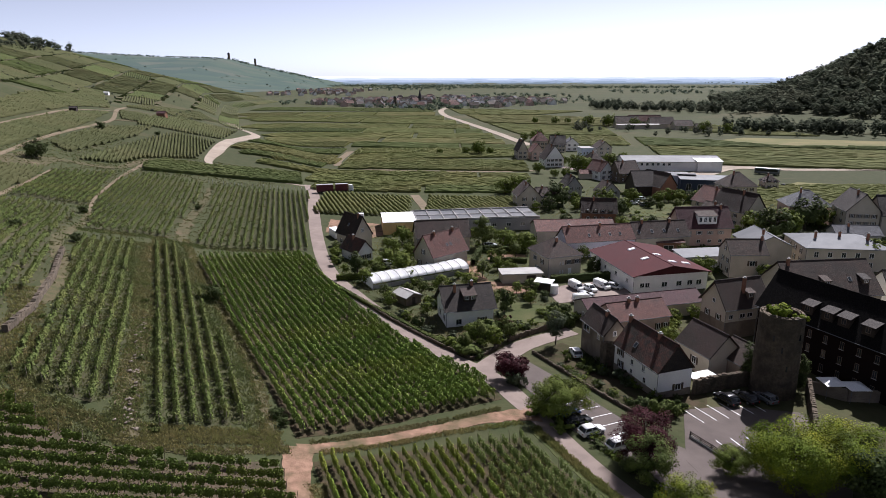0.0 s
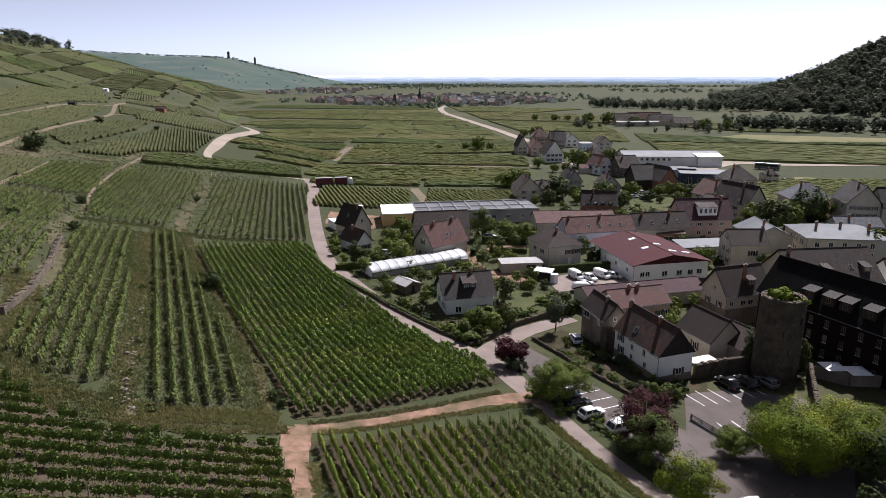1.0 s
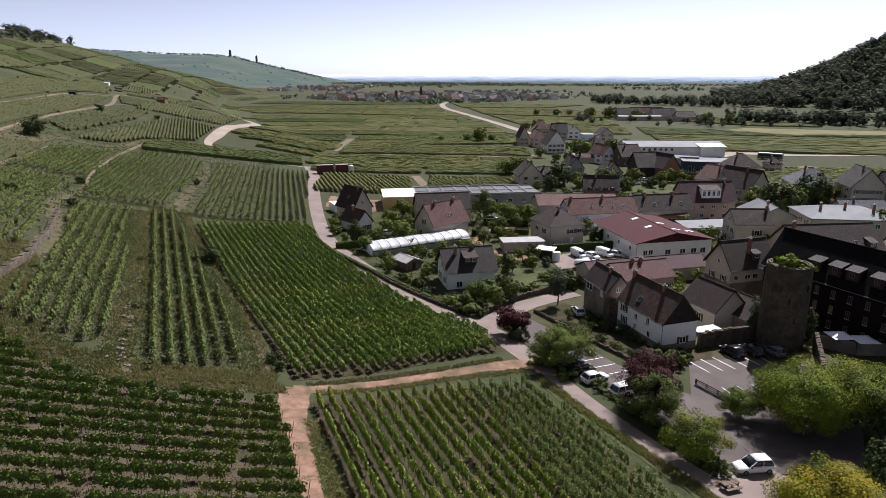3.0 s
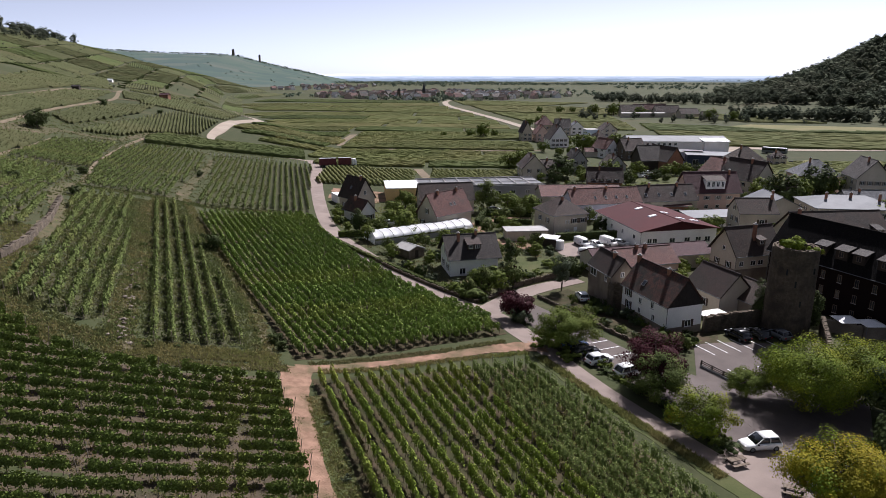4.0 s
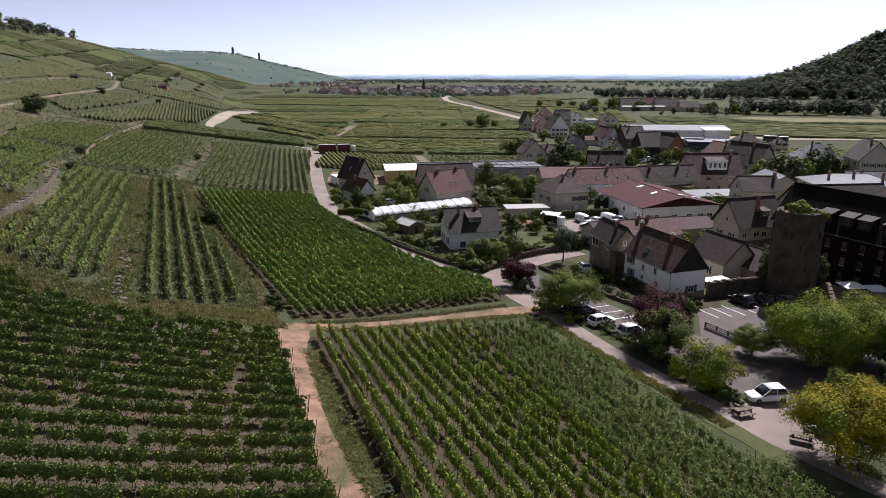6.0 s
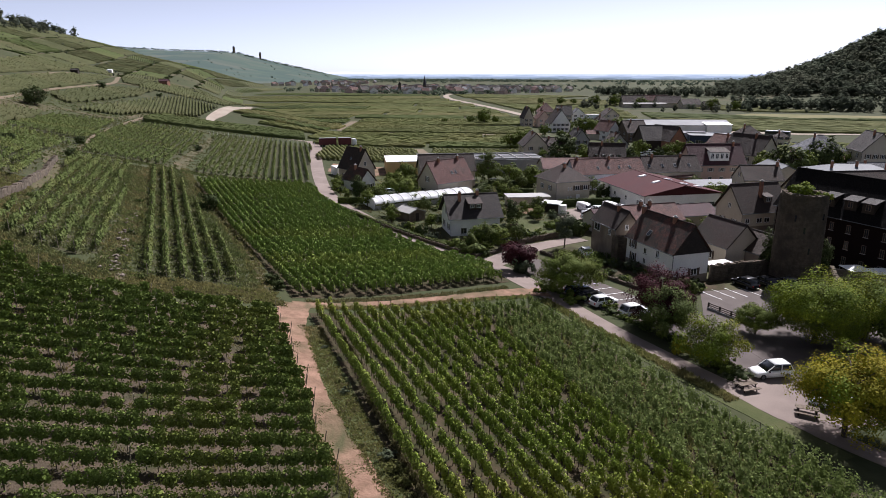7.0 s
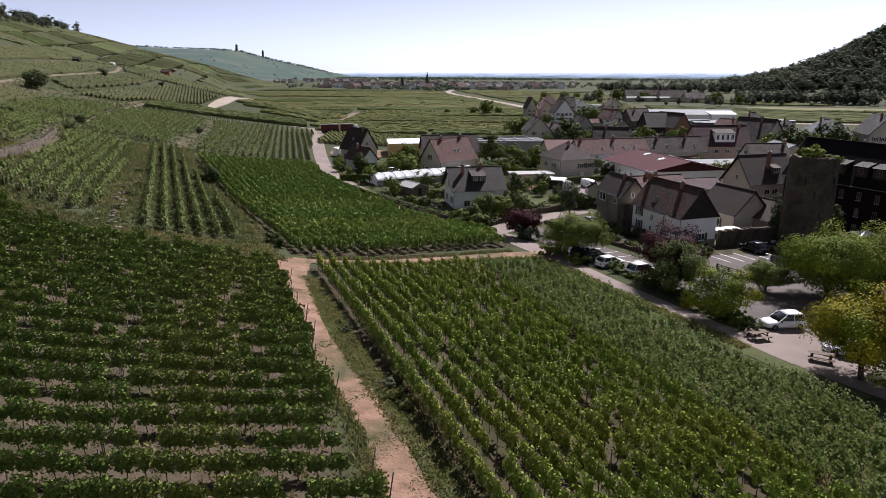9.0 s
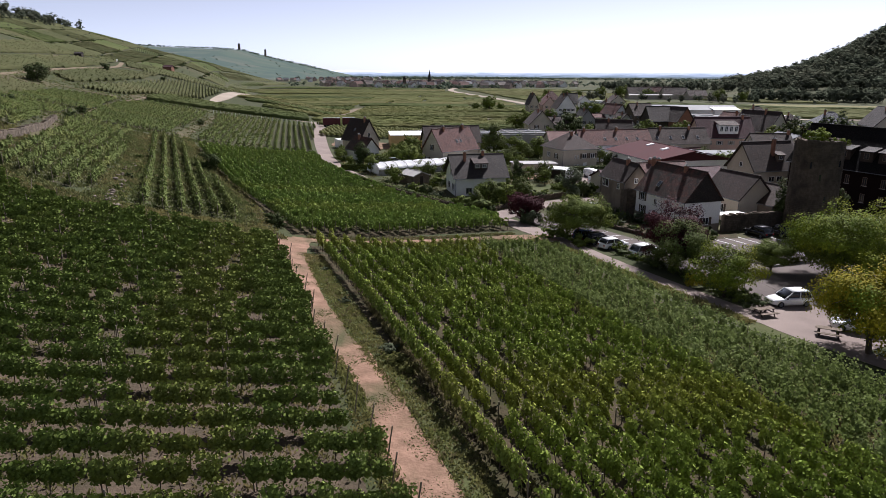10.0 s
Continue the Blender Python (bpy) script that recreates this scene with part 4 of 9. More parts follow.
def foliage(a, b, per_m, size, low, high, width, rng, gaps=0.06, wild=0.0, heart=0.0):
    """Leaf centres and half-axes along one row, in clumps vine by vine."""
    length = np.hypot(*(b - a))
    d = (b - a) / length
    n = np.array([d[1], -d[0]])
    vines = max(2, int(length / 1.05))
    vx = (np.arange(vines) + 0.5) * length / vines + rng.uniform(-0.2, 0.2, vines)
    big = np.clip(rng.normal(1.0, 0.27, vines), 0.45, 1.4) * (rng.random(vines) > gaps)
    count = int(per_m * length)
    own = rng.integers(0, vines, count)
    keep = rng.random(count) < big[own]
    own = own[keep]
    count = len(own)
    s = np.clip(vx[own] + rng.normal(0, 0.27, count), 0, length)
    f = rng.beta(1.7, 1.1, count)
    side = np.sign(rng.random(count) - 0.5)
    off = side * width * (0.28 + 0.5 * rng.random(count) ** 0.7) * (1.0 - 0.5 * f**2) * big[own] + rng.normal(0, 0.04, count)
    tall = rng.normal(1.0, 0.09, vines)
    h = low + (high * (0.74 + 0.26 * big[own]) * tall[own] - low) * f + wild * rng.random(count) ** 4
    x, y = a[0] + d[0] * s + n[0] * off, a[1] + d[1] * s + n[1] * off
    z = heights(x, y) + h
    c = np.stack([x, y, z], 1)
    ax = rng.normal(0, 1, (count, 3))
    ax /= np.linalg.norm(ax, axis=1)[:, None]
    out = np.stack([n[0] * side, n[1] * side, 0.6 + 0 * side], 1) + rng.normal(0, 0.42, (count, 3))
    u = np.cross(out, ax)
    u /= np.linalg.norm(u, axis=1)[:, None] + 1e-6
    v = np.cross(out, u)
    v /= np.linalg.norm(v, axis=1)[:, None] + 1e-6
    r = size * rng.uniform(0.5, 1.5, count)[:, None]
    # the dense heart of each plant: wide hidden leaves added to block light passing through
    m = int(length * heart)
    if m:
        own2 = rng.integers(0, vines, m)
        own2 = own2[big[own2] > 0.5]
        m = len(own2)
        s2 = np.clip(vx[own2] + rng.normal(0, 0.24, m), 0, length)
        x2, y2 = a[0] + d[0] * s2 + n[0] * rng.normal(0, 0.05, m), a[1] + d[1] * s2 + n[1] * rng.normal(0, 0.05, m)
        z2 = heights(x2, y2) + low + 0.15 + (high * 0.8 - low - 0.15) * rng.random(m) * np.clip(big[own2], 0.5, 1.0)
        c = np.concatenate([c, np.stack([x2, y2, z2], 1)])
        t2 = np.stack([np.full(m, d[0]), np.full(m, d[1]), rng.normal(0, 0.3, m)], 1) * 0.2
        w2 = np.stack([rng.normal(0, 0.05, m), rng.normal(0, 0.05, m), np.full(m, 0.2)], 1)
        return c, np.concatenate([u * r * 0.5, t2]), np.concatenate([v * r * 0.6, w2]), vx, big
    return c, u * r * 0.5, v * r * 0.6, vx, big


def post_mesh(h, r):
    return shared(("post", h, r), lambda bm: rod(bm, (0, 0, -0.3), (0, 0, h), r, r * 0.9, 5), M["post"])


def vineyard(poly, way, spacing, materials, label, group, per_m, size, seed, low=0.55, high=1.75, width=0.5, posts=6.0, gaps=0.06, wild=0.0, stems=True, post_h=1.9, trim=0.3, heart=9.0, fine_y=0.0):
    """Rows of vines, each row a thing with foliage, stems and posts."""
    rng = np.random.default_rng(seed)
    for k, (a, b) in enumerate(rows_in(poly, way, spacing, rng, trim)):
        mt, extra, thin = materials(k)
        mid = (a + b) / 2
        fine = 0.74 if mid[1] < fine_y else 1.0
        c, u, v, vx, big = foliage(a, b, per_m * thin / fine**1.7, size * fine, low, high, width, rng, gaps, extra + wild, heart)
        o = np.array([mid[0], mid[1], ground(*mid)])
        row = thing("vine_row", pose(*o), label, "vine row", group)
        put("foliage", quads_mesh("foliage", c - o, u, v, M[mt]), row)
        length = np.hypot(*(b - a))
        d = (b - a) / length
        if stems:
            bm = bmesh.new()
            for s, g in zip(vx, big):
                if g > 0:
                    x, y = a + d * s
                    z = ground(x, y)
                    rod(bm, Vector((x, y, z - 0.1)) - Vector(o), Vector((x + rng.normal(0, 0.06), y + rng.normal(0, 0.06), z + low + 0.35)) - Vector(o), 0.035, 0.025, 4)
            tagged(part("stem", bm, M["bark"], row), kind="stuff")
        if posts:
            m = max(1, int(length / posts))
            for i in range(m + 1):
                x, y = a + d * (length * i / m)
                lean = rng.normal(0, 2.0) + (0 if 0 < i < m else (-9 if i == 0 else 9))
                put("post", post_mesh(post_h, 0.04), row, Matrix.Translation(Vector((x, y, ground(x, y))) - Vector(o)) @ Matrix.Rotation(radians(lean), 4, Vector((-d[1], d[0], 0))))


def plain(name):
    return lambda k: (name, 0.0, 1.0)


# each near vineyard in turn
vineyard([(-16.5, 70.8), (-9, 74.2), (0, 77.2), (10.8, 80.2), (18.5, 68), (23, 55.5), (25.6, 50), (29.6, 45.2), (32.6, 36), (34.6, 25), (34.6, 12), (7.3, 12)], (-0.375, 0.927), 1.55,
         lambda k: ("vine", 0.1, 1.0) if k < 13 else ("vine_pale", 0.45, 0.7), "trellised vine row with yellowing green foliage on wires", "vine rows beside the dirt track", 190, 0.145, 11, high=1.95, width=0.25, heart=14.0)
vineyard([(-1.3, 23), (-4.8, 31), (-9.0, 41), (-13.3, 53), (-16.7, 62), (-20.4, 69), (-25.4, 67.5), (-31, 65.8), (-37, 65.3), (-44, 67), (-53, 71.5), (-60, 74), (-62, 40), (-56, 14), (0, 14)], (0.985, 0.15), 2.25,
         plain("vine_deep"), "trellised vine row on bare reddish soil", "vine rows on the near terrace", 185, 0.18, 12, high=1.74, width=0.38, heart=18.0, gaps=0.06, trim=0.0, fine_y=46.0)
vineyard([(-19.5, 76.8), (9.3, 93.3), (5.6, 103), (-3.9, 113.5), (-14.4, 129.5), (-27, 150.5), (-33.5, 164), (-39, 178), (-65, 163), (-49, 131), (-37, 110), (-28, 93)], (0.475, -0.88), 1.5,
         plain("vine_lush"), "tall dense green vine row", "vine rows above the lane", 104, 0.25, 13, high=1.9, width=0.42, posts=7.0, stems=False)
vineyard([(-79.1, 165.9), (-74.1, 170.5), (-60.7, 145.5), (-52.8, 131.9), (-43.6, 114.7), (-35.4, 98.8), (-27.1, 78.4), (-37.3, 71.5), (-44.9, 90), (-55.8, 117.4), (-68, 140.4)], (0.40, -0.916), 2.05,
         plain("vine_hill"), "vine row with grass alleys", "vine rows between two banks", 100, 0.23, 14, high=1.75, width=0.5, posts=7, gaps=0.1, stems=False)
vineyard([(-92.5, 156), (-81.8, 165.4), (-72.6, 141), (-65.5, 127.2), (-58.5, 111.9), (-49.5, 90.9), (-44.8, 79.4), (-46.5, 75.5), (-53.1, 77.1), (-58.4, 78.5), (-62, 85), (-67.5, 104), (-75.9, 123.8), (-83.4, 137.5)], (0.38, -0.925), 2.0,
         plain("vine_hill"), "thin vine row with grassy alleys on a slope", "vine rows under the dry stone wall", 86, 0.23, 15, high=1.65, width=0.5, posts=7, gaps=0.14, stems=False)
vineyard([(-97.5, 268.4), (-58.8, 277.8), (-40.3, 182), (-68.4, 172), (-73, 182), (-81.5, 218)], (0.24, -0.97), 2.0,
         plain("vine_hill"), "straight vine row on pale soil with white posts", "vine rows by the crossroads", 58, 0.27, 16, high=1.6, width=0.46, posts=14.0, gaps=0.12, stems=False)
vineyard([(-127.5, 251.7), (-125.8, 270.9), (-101.2, 268.5), (-92.8, 239), (-84.2, 199), (-78, 175.7), (-83, 176.2), (-97, 168), (-103.5, 182.6), (-116.8, 213.5)], (0.28, -0.96), 1.9,
         plain("vine_hill"), "vine row on a gentle slope", "vine rows above the scrubby bank", 54, 0.28, 17, high=1.55, width=0.5, posts=20.0, gaps=0.14, stems=False)
vineyard([(-124.4, 169.5), (-130.1, 184.6), (-124.2, 190.6), (-109.9, 186.9), (-105.5, 177.9), (-96.4, 150.9), (-84.9, 131.9), (-76.4, 113.1), (-73.5, 100), (-86, 96), (-112, 118)], (0.40, -0.916), 2.0,
         plain("vine_hill"), "vine row on the upper terrace", "vine rows above the dry stone wall", 62, 0.27, 18, high=1.65, width=0.5, posts=20.0, gaps=0.12, stems=False)
vineyard([(-148.1, 241.5), (-135.2, 262.6), (-113, 199.5), (-126.6, 195.5), (-132, 192)], (0.30, -0.954), 1.9,
         plain("vine_hill"), "vine row on the hillside", "vine rows beside a hillside track", 54, 0.29, 19, high=1.6, width=0.5, posts=20.0, gaps=0.1, stems=False)


def hedge_rows(name, poly, way, spacing, material, label, seed, width=0.55, high=1.6, seg=2.5, low=0.15, rough=0.1, leaves=0.0):
    """A far vineyard: rows as uneven rounded ridges of foliage in one mesh, with loose sprays of leaves on them."""
    rng = np.random.default_rng(seed)
    V, F, base = [], [], 0
    for a, b in rows_in(poly, way, spacing, rng):
        length = np.hypot(*(b - a))
        m = max(2, int(length / seg))
        t = np.linspace(0, 1, m + 1)
        d = (b - a) / length
        n = np.array([d[1], -d[0]])
        swell = 1 + rng.normal(0, rough, m + 1)
        prof = []
        for off, h in ((-1, low), (-0.75, 0.72), (-0.3, 0.97), (0.3, 0.97), (0.75, 0.72), (1, low)):
            jit = rng.normal(0, rough, m + 1)
            q = a[None] + (b - a)[None] * t[:, None] + n[None] * (width * (off + jit))[:, None]
            z = heights(q[:, 0], q[:, 1]) + high * np.clip(h * swell + rng.normal(0, rough * 0.5, m + 1), 0.05, 1.4)
            prof.append(np.column_stack([q, z]))
        V.append(np.stack(prof, 1).reshape(-1, 3))
        i = np.arange(m)[:, None] * 6 + np.arange(5)[None]
        i = i.ravel() + base
        F.append(np.stack([i, i + 1, i + 7, i + 6], 1))
        base += 6 * (m + 1)
        k = int(length * leaves)
        if k:
            u = rng.random(k)
            q = a[None] + (b - a)[None] * u[:, None] + n[None] * (width * rng.uniform(-1, 1, k))[:, None]
            c = np.column_stack([q, heights(q[:, 0], q[:, 1]) + high * rng.uniform(0.55, 1.15, k)])
            p, r = rng.normal(0, 0.16, (k, 3)), rng.normal(0, 0.16, (k, 3))
            V.append(np.stack([c - p, c - r, c + p, c + r], 1).reshape(-1, 3))
            F.append(base + np.arange(4 * k).reshape(-1, 4))
            base += 4 * k
    if not V:
        return
    me = mesh_of(name, np.concatenate(V), np.concatenate(F), M[material], True)
    tagged(new(name, me), label, "vineyard", kind="stuff")


for key, name, c in (("far_vine", "far_vine_canopy", (0.155, 0.172, 0.062)), ("far_vine_deep", "far_deep_vine_canopy", (0.115, 0.145, 0.05)), ("far_vine_pale", "far_pale_vine_canopy", (0.185, 0.19, 0.075)), ("hill_vine", "hillside_vine_canopy", (0.112, 0.124, 0.052))):
    M[key] = mat(name, c, tuple(v * 1.16 for v in c), tuple(v * f for v, f in zip(c, (1.35, 1.2, 1.3))), scale=0.06, fine=1.1, rough=0.85, bump=0.5, bump_dist=0.25, spec=0.1, trans=0.42, obj=0.1)
# plots beside the tracks of the near hillside
HILL_PLOTS = [
    ([(-164.4, 225.3), (-152.8, 245), (-127, 171), (-146, 168)], (0.35, -0.94), 1.9),
    ([(-240.5, 346.5), (-307, 545), (-294, 574), (-227.4, 446), (-226.5, 388), (-209.5, 300)], (0.2, -0.98), 2.0),
    ([(-201.1, 286.8), (-211, 340), (-216, 380), (-209.5, 408), (-196, 362), (-188, 320), (-183.5, 286), (-176, 252)], (0.2, -0.98), 1.9),
    ([(-176, 288.8), (-184, 330), (-184, 356), (-174.3, 389), (-166.5, 350), (-164, 280)], (0.25, -0.97), 1.9),
    ([(-156, 272), (-160, 352), (-160.5, 391), (-140.5, 398), (-127, 328), (-142, 303), (-143, 282)], (0.35, -0.94), 1.9),
    ([(-212, 428), (-203, 440), (-190, 426), (-184.5, 396), (-194, 392)], (0.2, -0.98), 1.9),
    ([(-182, 386), (-198, 450), (-204, 513), (-171, 540), (-142, 416), (-161, 397)], (0.3, -0.95), 2.0),
    ([(-246, 508), (-268, 584), (-258, 690), (-225, 655), (-208, 520)], (0.3, -0.95), 2.2),
    ([(-245, 430), (-258, 420), (-330, 590), (-376, 684), (-360, 700), (-310, 600)], (0.2, -0.98), 2.1),
]
for k, (poly, way, gap) in enumerate(HILL_PLOTS):
    hedge_rows("vineyard", poly, way, gap * 0.84, "hill_vine", "hillside vineyard in thin green rows", 700 + k, width=0.5, high=1.4, seg=1.7, rough=0.24, leaves=1.6)
hedge_rows("vineyard", [(-135.6, 287.7), (-134.8, 306), (-73, 327), (-66, 299), (-99.2, 291), (-130.7, 277)], (0.97, 0.25), 1.6, "far_vine_deep", "dense dark green vineyard above a track", 720, width=0.7, high=1.7, seg=1.2, rough=0.16, leaves=2.5)
hedge_rows("vineyard", [(-103.9, 387), (-70, 398), (-67, 381), (-97, 362)], (0.5, -0.87), 2.1, "far_vine_pale", "vineyard under grey-green netting", 721, width=0.5, high=1.3, seg=1.6, rough=0.12, leaves=1.0)
# the valley floor: bands of parcels between the gravel road and the village, each with its own crop height and row direction
rng_v = np.random.default_rng(1203)
LEFT_Y, LEFT_X = [285, 324, 345, 400, 470, 545, 618, 679, 768, 853, 1000, 1100], [-58, -70, -112, -128, -134, -150, -184, -212, -238, -268, -300, -310]
RIGHT_Y, RIGHT_X = [285, 330, 360, 470, 590, 730, 840, 960, 1100], [34, 44, 48, 54, 40, 14, -8, -14, -8]
BANDS = [(287, 303), (304.5, 331), (332, 347), (359, 376), (378, 402), (404, 432), (434, 462), (463.5, 497), (499, 535), (537, 580), (583, 632), (634, 690), (694, 755), (758, 830), (836, 910), (915, 1000)]
for k, (y0, y1) in enumerate(BANDS):
    tilt = -0.13 if y0 < 400 else -0.13 + rng_v.normal(0, 0.1)
    ym = (y0 + y1) / 2
    x, x_end = float(np.interp(ym, LEFT_Y, LEFT_X)), float(np.interp(ym, RIGHT_Y, RIGHT_X))
    if 377 < ym < 404:
        x = -64.0
    while x < x_end - 8:
        w = rng_v.uniform(45, 130) * (0.7 + y0 / 900)
        xe = min(x + w, x_end)
        if x_end - xe < 20:
            xe = x_end
        if x < -63 < xe and 355 < ym < 452:
            xe = -69.0
        poly = [(x + f * (xe - x), (y1 if up else y0) + (tilt if y0 > 360 else -0.13) * (x + f * (xe - x) + 20) * (0.35 if y0 < 300 else 1.0)) for up, f in ((0, 0), (0, 0.5), (0, 1), (1, 1), (1, 0.5), (1, 0))]
        way = (0.98, -0.18 + rng_v.normal(0, 0.08)) if rng_v.random() < 0.8 else (0.55 + rng_v.normal(0, 0.1), -0.85)
        near = y0 < 440
        hedge_rows("vineyard", poly, way, 1.55 if near else 2.0 + y0 / 900, ("far_vine", "far_vine_pale", "far_vine", "far_vine_deep")[int(rng_v.integers(0, 4))], "valley vineyard in close green rows", 1300 + int(x) % 97 + k * 100,
                   width=0.66 if near else 0.98, high=float(rng_v.uniform(1.1, 1.45)), seg=2.2 if near else 5.0, low=0.3, rough=0.16 if near else 0.1, leaves=1.5 if near else 0.0)
        if xe == -69.0:
            x = -60.5
        else:
            x = xe + (1.6 if rng_v.random() < 0.7 else 4.0)
# fields across the main road
for k, (poly, way, gap, mt) in enumerate([
    ([(-50, 236), (-13, 236), (-13, 274), (-52, 284)], (0.3, -0.95), 1.8, "far_vine"),
    ([(-7, 232), (30, 236), (34, 272), (-6, 276)], (0.3, -0.95), 1.8, "far_vine"),
    ([(135, 380), (300, 335), (330, 430), (150, 470)], (0.95, -0.3), 2.3, "far_vine"),
    ([(150, 476), (345, 436), (350, 460), (250, 468), (215, 510), (160, 540)], (0.95, -0.15), 2.5, "far_vine_deep"),
    ([(66, 478), (140, 478), (150, 545), (76, 560)], (0.2, -0.98), 2.5, "far_vine"),
    ([(112, 240), (215, 225), (290, 300), (150, 300)], (0.9, 0.3), 2.2, "far_vine"),
    ([(68, 570), (150, 552), (160, 640), (48, 700)], (0.9, -0.2), 2.6, "far_vine"),
    ([(46, 712), (165, 655), (235, 740), (120, 830), (30, 850)], (0.9, -0.3), 2.8, "far_vine_pale"),
    ([(262, 560), (318, 540), (300, 640), (240, 690), (225, 610)], (0.9, -0.3), 2.8, "far_vine"),
    ([(24, 865), (120, 842), (200, 920), (10, 1000)], (0.95, -0.1), 3.0, "far_vine"),
]):
    hedge_rows("vineyard", poly, way, gap, mt, "far vineyard in close green rows", 40 + k, seg=2.2 if poly[0][1] < 300 else 5.0, width=0.66 if poly[0][1] < 300 else 0.95, high=1.4, low=0.3, rough=0.12, leaves=1.2 if poly[0][1] < 300 else 0.0)


def within(poly, x, y):
    n, c = len(poly), False
    for i in range(n):
        (x0, y0), (x1, y1) = poly[i], poly[(i + 1) % n]
        if (y0 > y) != (y1 > y) and x < (x1 - x0) * (y - y0) / (y1 - y0) + x0:
            c = not c
    return c


# terraced plots over the rest of the slope, each with its own row direction
rng_f = np.random.default_rng(404)
DONE = [f[0] for f in HILL_PLOTS]
bands = (12, 38, 64, 96, 132, 172, 214, 262, 318, 384, 455)
plots = 0
for d0, d1 in zip(bands, bands[1:]):
    y = (590.0 if d0 < 38 else 540.0 if d0 < 64 else 238.0) + rng_f.uniform(0, 20)
    while y < 1180:
        step = rng_f.uniform(38, 75) * (1 + y / 1200)
        a, b = y + 2.5, y + step - 2.5
        poly = [(np.interp(yy, YK, FOOT) - dd, yy) for dd, yy in ((d0 + 2.5, a), (d0 + 2.5, (a + b) / 2), (d0 + 2.5, b), (d1 - 2.5, b), (d1 - 2.5, (a + b) / 2), (d1 - 2.5, a))]
        cx, cy = sum(p[0] for p in poly) / 6, sum(p[1] for p in poly) / 6
        probe = [(cx, cy)] + [(cx + (px - cx) * 0.8, cy + (py - cy) * 0.8) for px, py in poly]
        if not any(within(f, px, py) for f in DONE for px, py in probe) and rng_f.random() < 0.9:
            way = (0.25 + rng_f.normal(0, 0.1), -0.97) if rng_f.random() < 0.6 else (0.95, 0.3 + rng_f.normal(0, 0.1))
            hedge_rows("vineyard", poly, way, 1.9 if y < 500 else 2.4, ("hill_vine", "far_vine_deep", "hill_vine", "hill_vine")[plots % 4], "terraced hillside vineyard in green rows", 900 + plots, seg=3.5, width=0.5 if y < 500 else 0.75, high=1.3, rough=0.2)
            plots += 1
        y += step


# ---- trees, hedges and shrubs ----
def leaf_ball(rng, n, radii, centre, size, clumps, shell=0.55, up=0.3, loose=0.35):
    """Leaves gathered in clumps about an uneven crown."""
    d = rng.normal(0, 1, (clumps, 3))
    d /= np.linalg.norm(d, axis=1)[:, None]
    rad = shell * 0.6 + (1 - shell * 0.6) * rng.random(clumps) ** 0.6
    rad *= rng.uniform(0.8, 1.12, clumps)
    cc = np.array(centre) + d * rad[:, None] * np.array(radii)
    cr = np.mean(radii) * rng.uniform(0.2, 0.38, clumps)
    own = rng.integers(0, clumps, n)
    e = rng.normal(0, 1, (n, 3))
    e /= np.linalg.norm(e, axis=1)[:, None]
    p = cc[own] + e * (cr[own] * rng.uniform(0.55, 1.05, n))[:, None] * np.array([1, 1, 0.75])
    out = (p - np.array(centre)) / np.array(radii)
    out /= np.linalg.norm(out, axis=1)[:, None] + 1e-6
    nrm = out * 0.9 + e * 0.5 + np.array([0, 0, up]) + rng.normal(0, loose, (n, 3))
    ax = rng.normal(0, 1, (n, 3))
    u = np.cross(nrm, ax)
    u /= np.linalg.norm(u, axis=1)[:, None] + 1e-6
    v = np.cross(nrm, u)
    v /= np.linalg.norm(v, axis=1)[:, None] + 1e-6
    r = size * rng.uniform(0.6, 1.3, n)[:, None]
    return p, u * r * 0.5, v * r * 0.62


def tree_proto(key, h, rx, rz, leafmat, n, size, seed, trunk=0.2, clumps=40, low=None, second=None, loose=0.35, up=0.3):
    """The meshes of one kind of tree: a tapered trunk with limbs, and a crown."""
    if key in cache:
        return cache[key]
    rng = np.random.default_rng(seed)
    cz = h - rz if low is None else low + rz
    bm = bmesh.new()
    top = Vector((rng.normal(0, 0.1), rng.normal(0, 0.1), cz + rz * 0.3))
    mid = Vector((rng.normal(0, 0.15), rng.normal(0, 0.15), cz * 0.55))
    rod(bm, (0, 0, -0.4), mid, trunk * 1.25, trunk * 0.85, 8)
    rod(bm, mid, top, trunk * 0.85, trunk * 0.3, 7)
    for k in range(7):
        a = k * 2.4 + rng.uniform(-0.4, 0.4)
        s = mid.lerp(top, rng.uniform(0.0, 0.7))
        e = Vector((math.cos(a) * rx * 0.75, math.sin(a) * rx * 0.75, cz + rz * rng.uniform(-0.35, 0.6)))
        m = s.lerp(e, 0.55) + Vector((0, 0, 0.15 * rz))
        rod(bm, s, m, trunk * 0.4, trunk * 0.26, 6)
        rod(bm, m, e, trunk * 0.26, trunk * 0.08, 5)
    tm = bpy.data.meshes.new("trunk")
    bm.to_mesh(tm)
    bm.free()
    tm.materials.append(M["bark"])
    crowns = []
    for mt, f, sx in ((leafmat, 1.0, 1.0),) if not second else ((leafmat, 1.0, 1.0), (second, 0.35, 0.9)):
        c, u, v = leaf_ball(rng, int(n * f * (1.6 if n > 4000 else 1)), (rx * sx, rx * sx, rz * sx), (0, 0, cz), size, clumps, up=up, loose=loose)
        crowns.append(quads_mesh("crown", c, u, v, M[mt]))
    cache[key] = (tm, crowns)
    return cache[key]


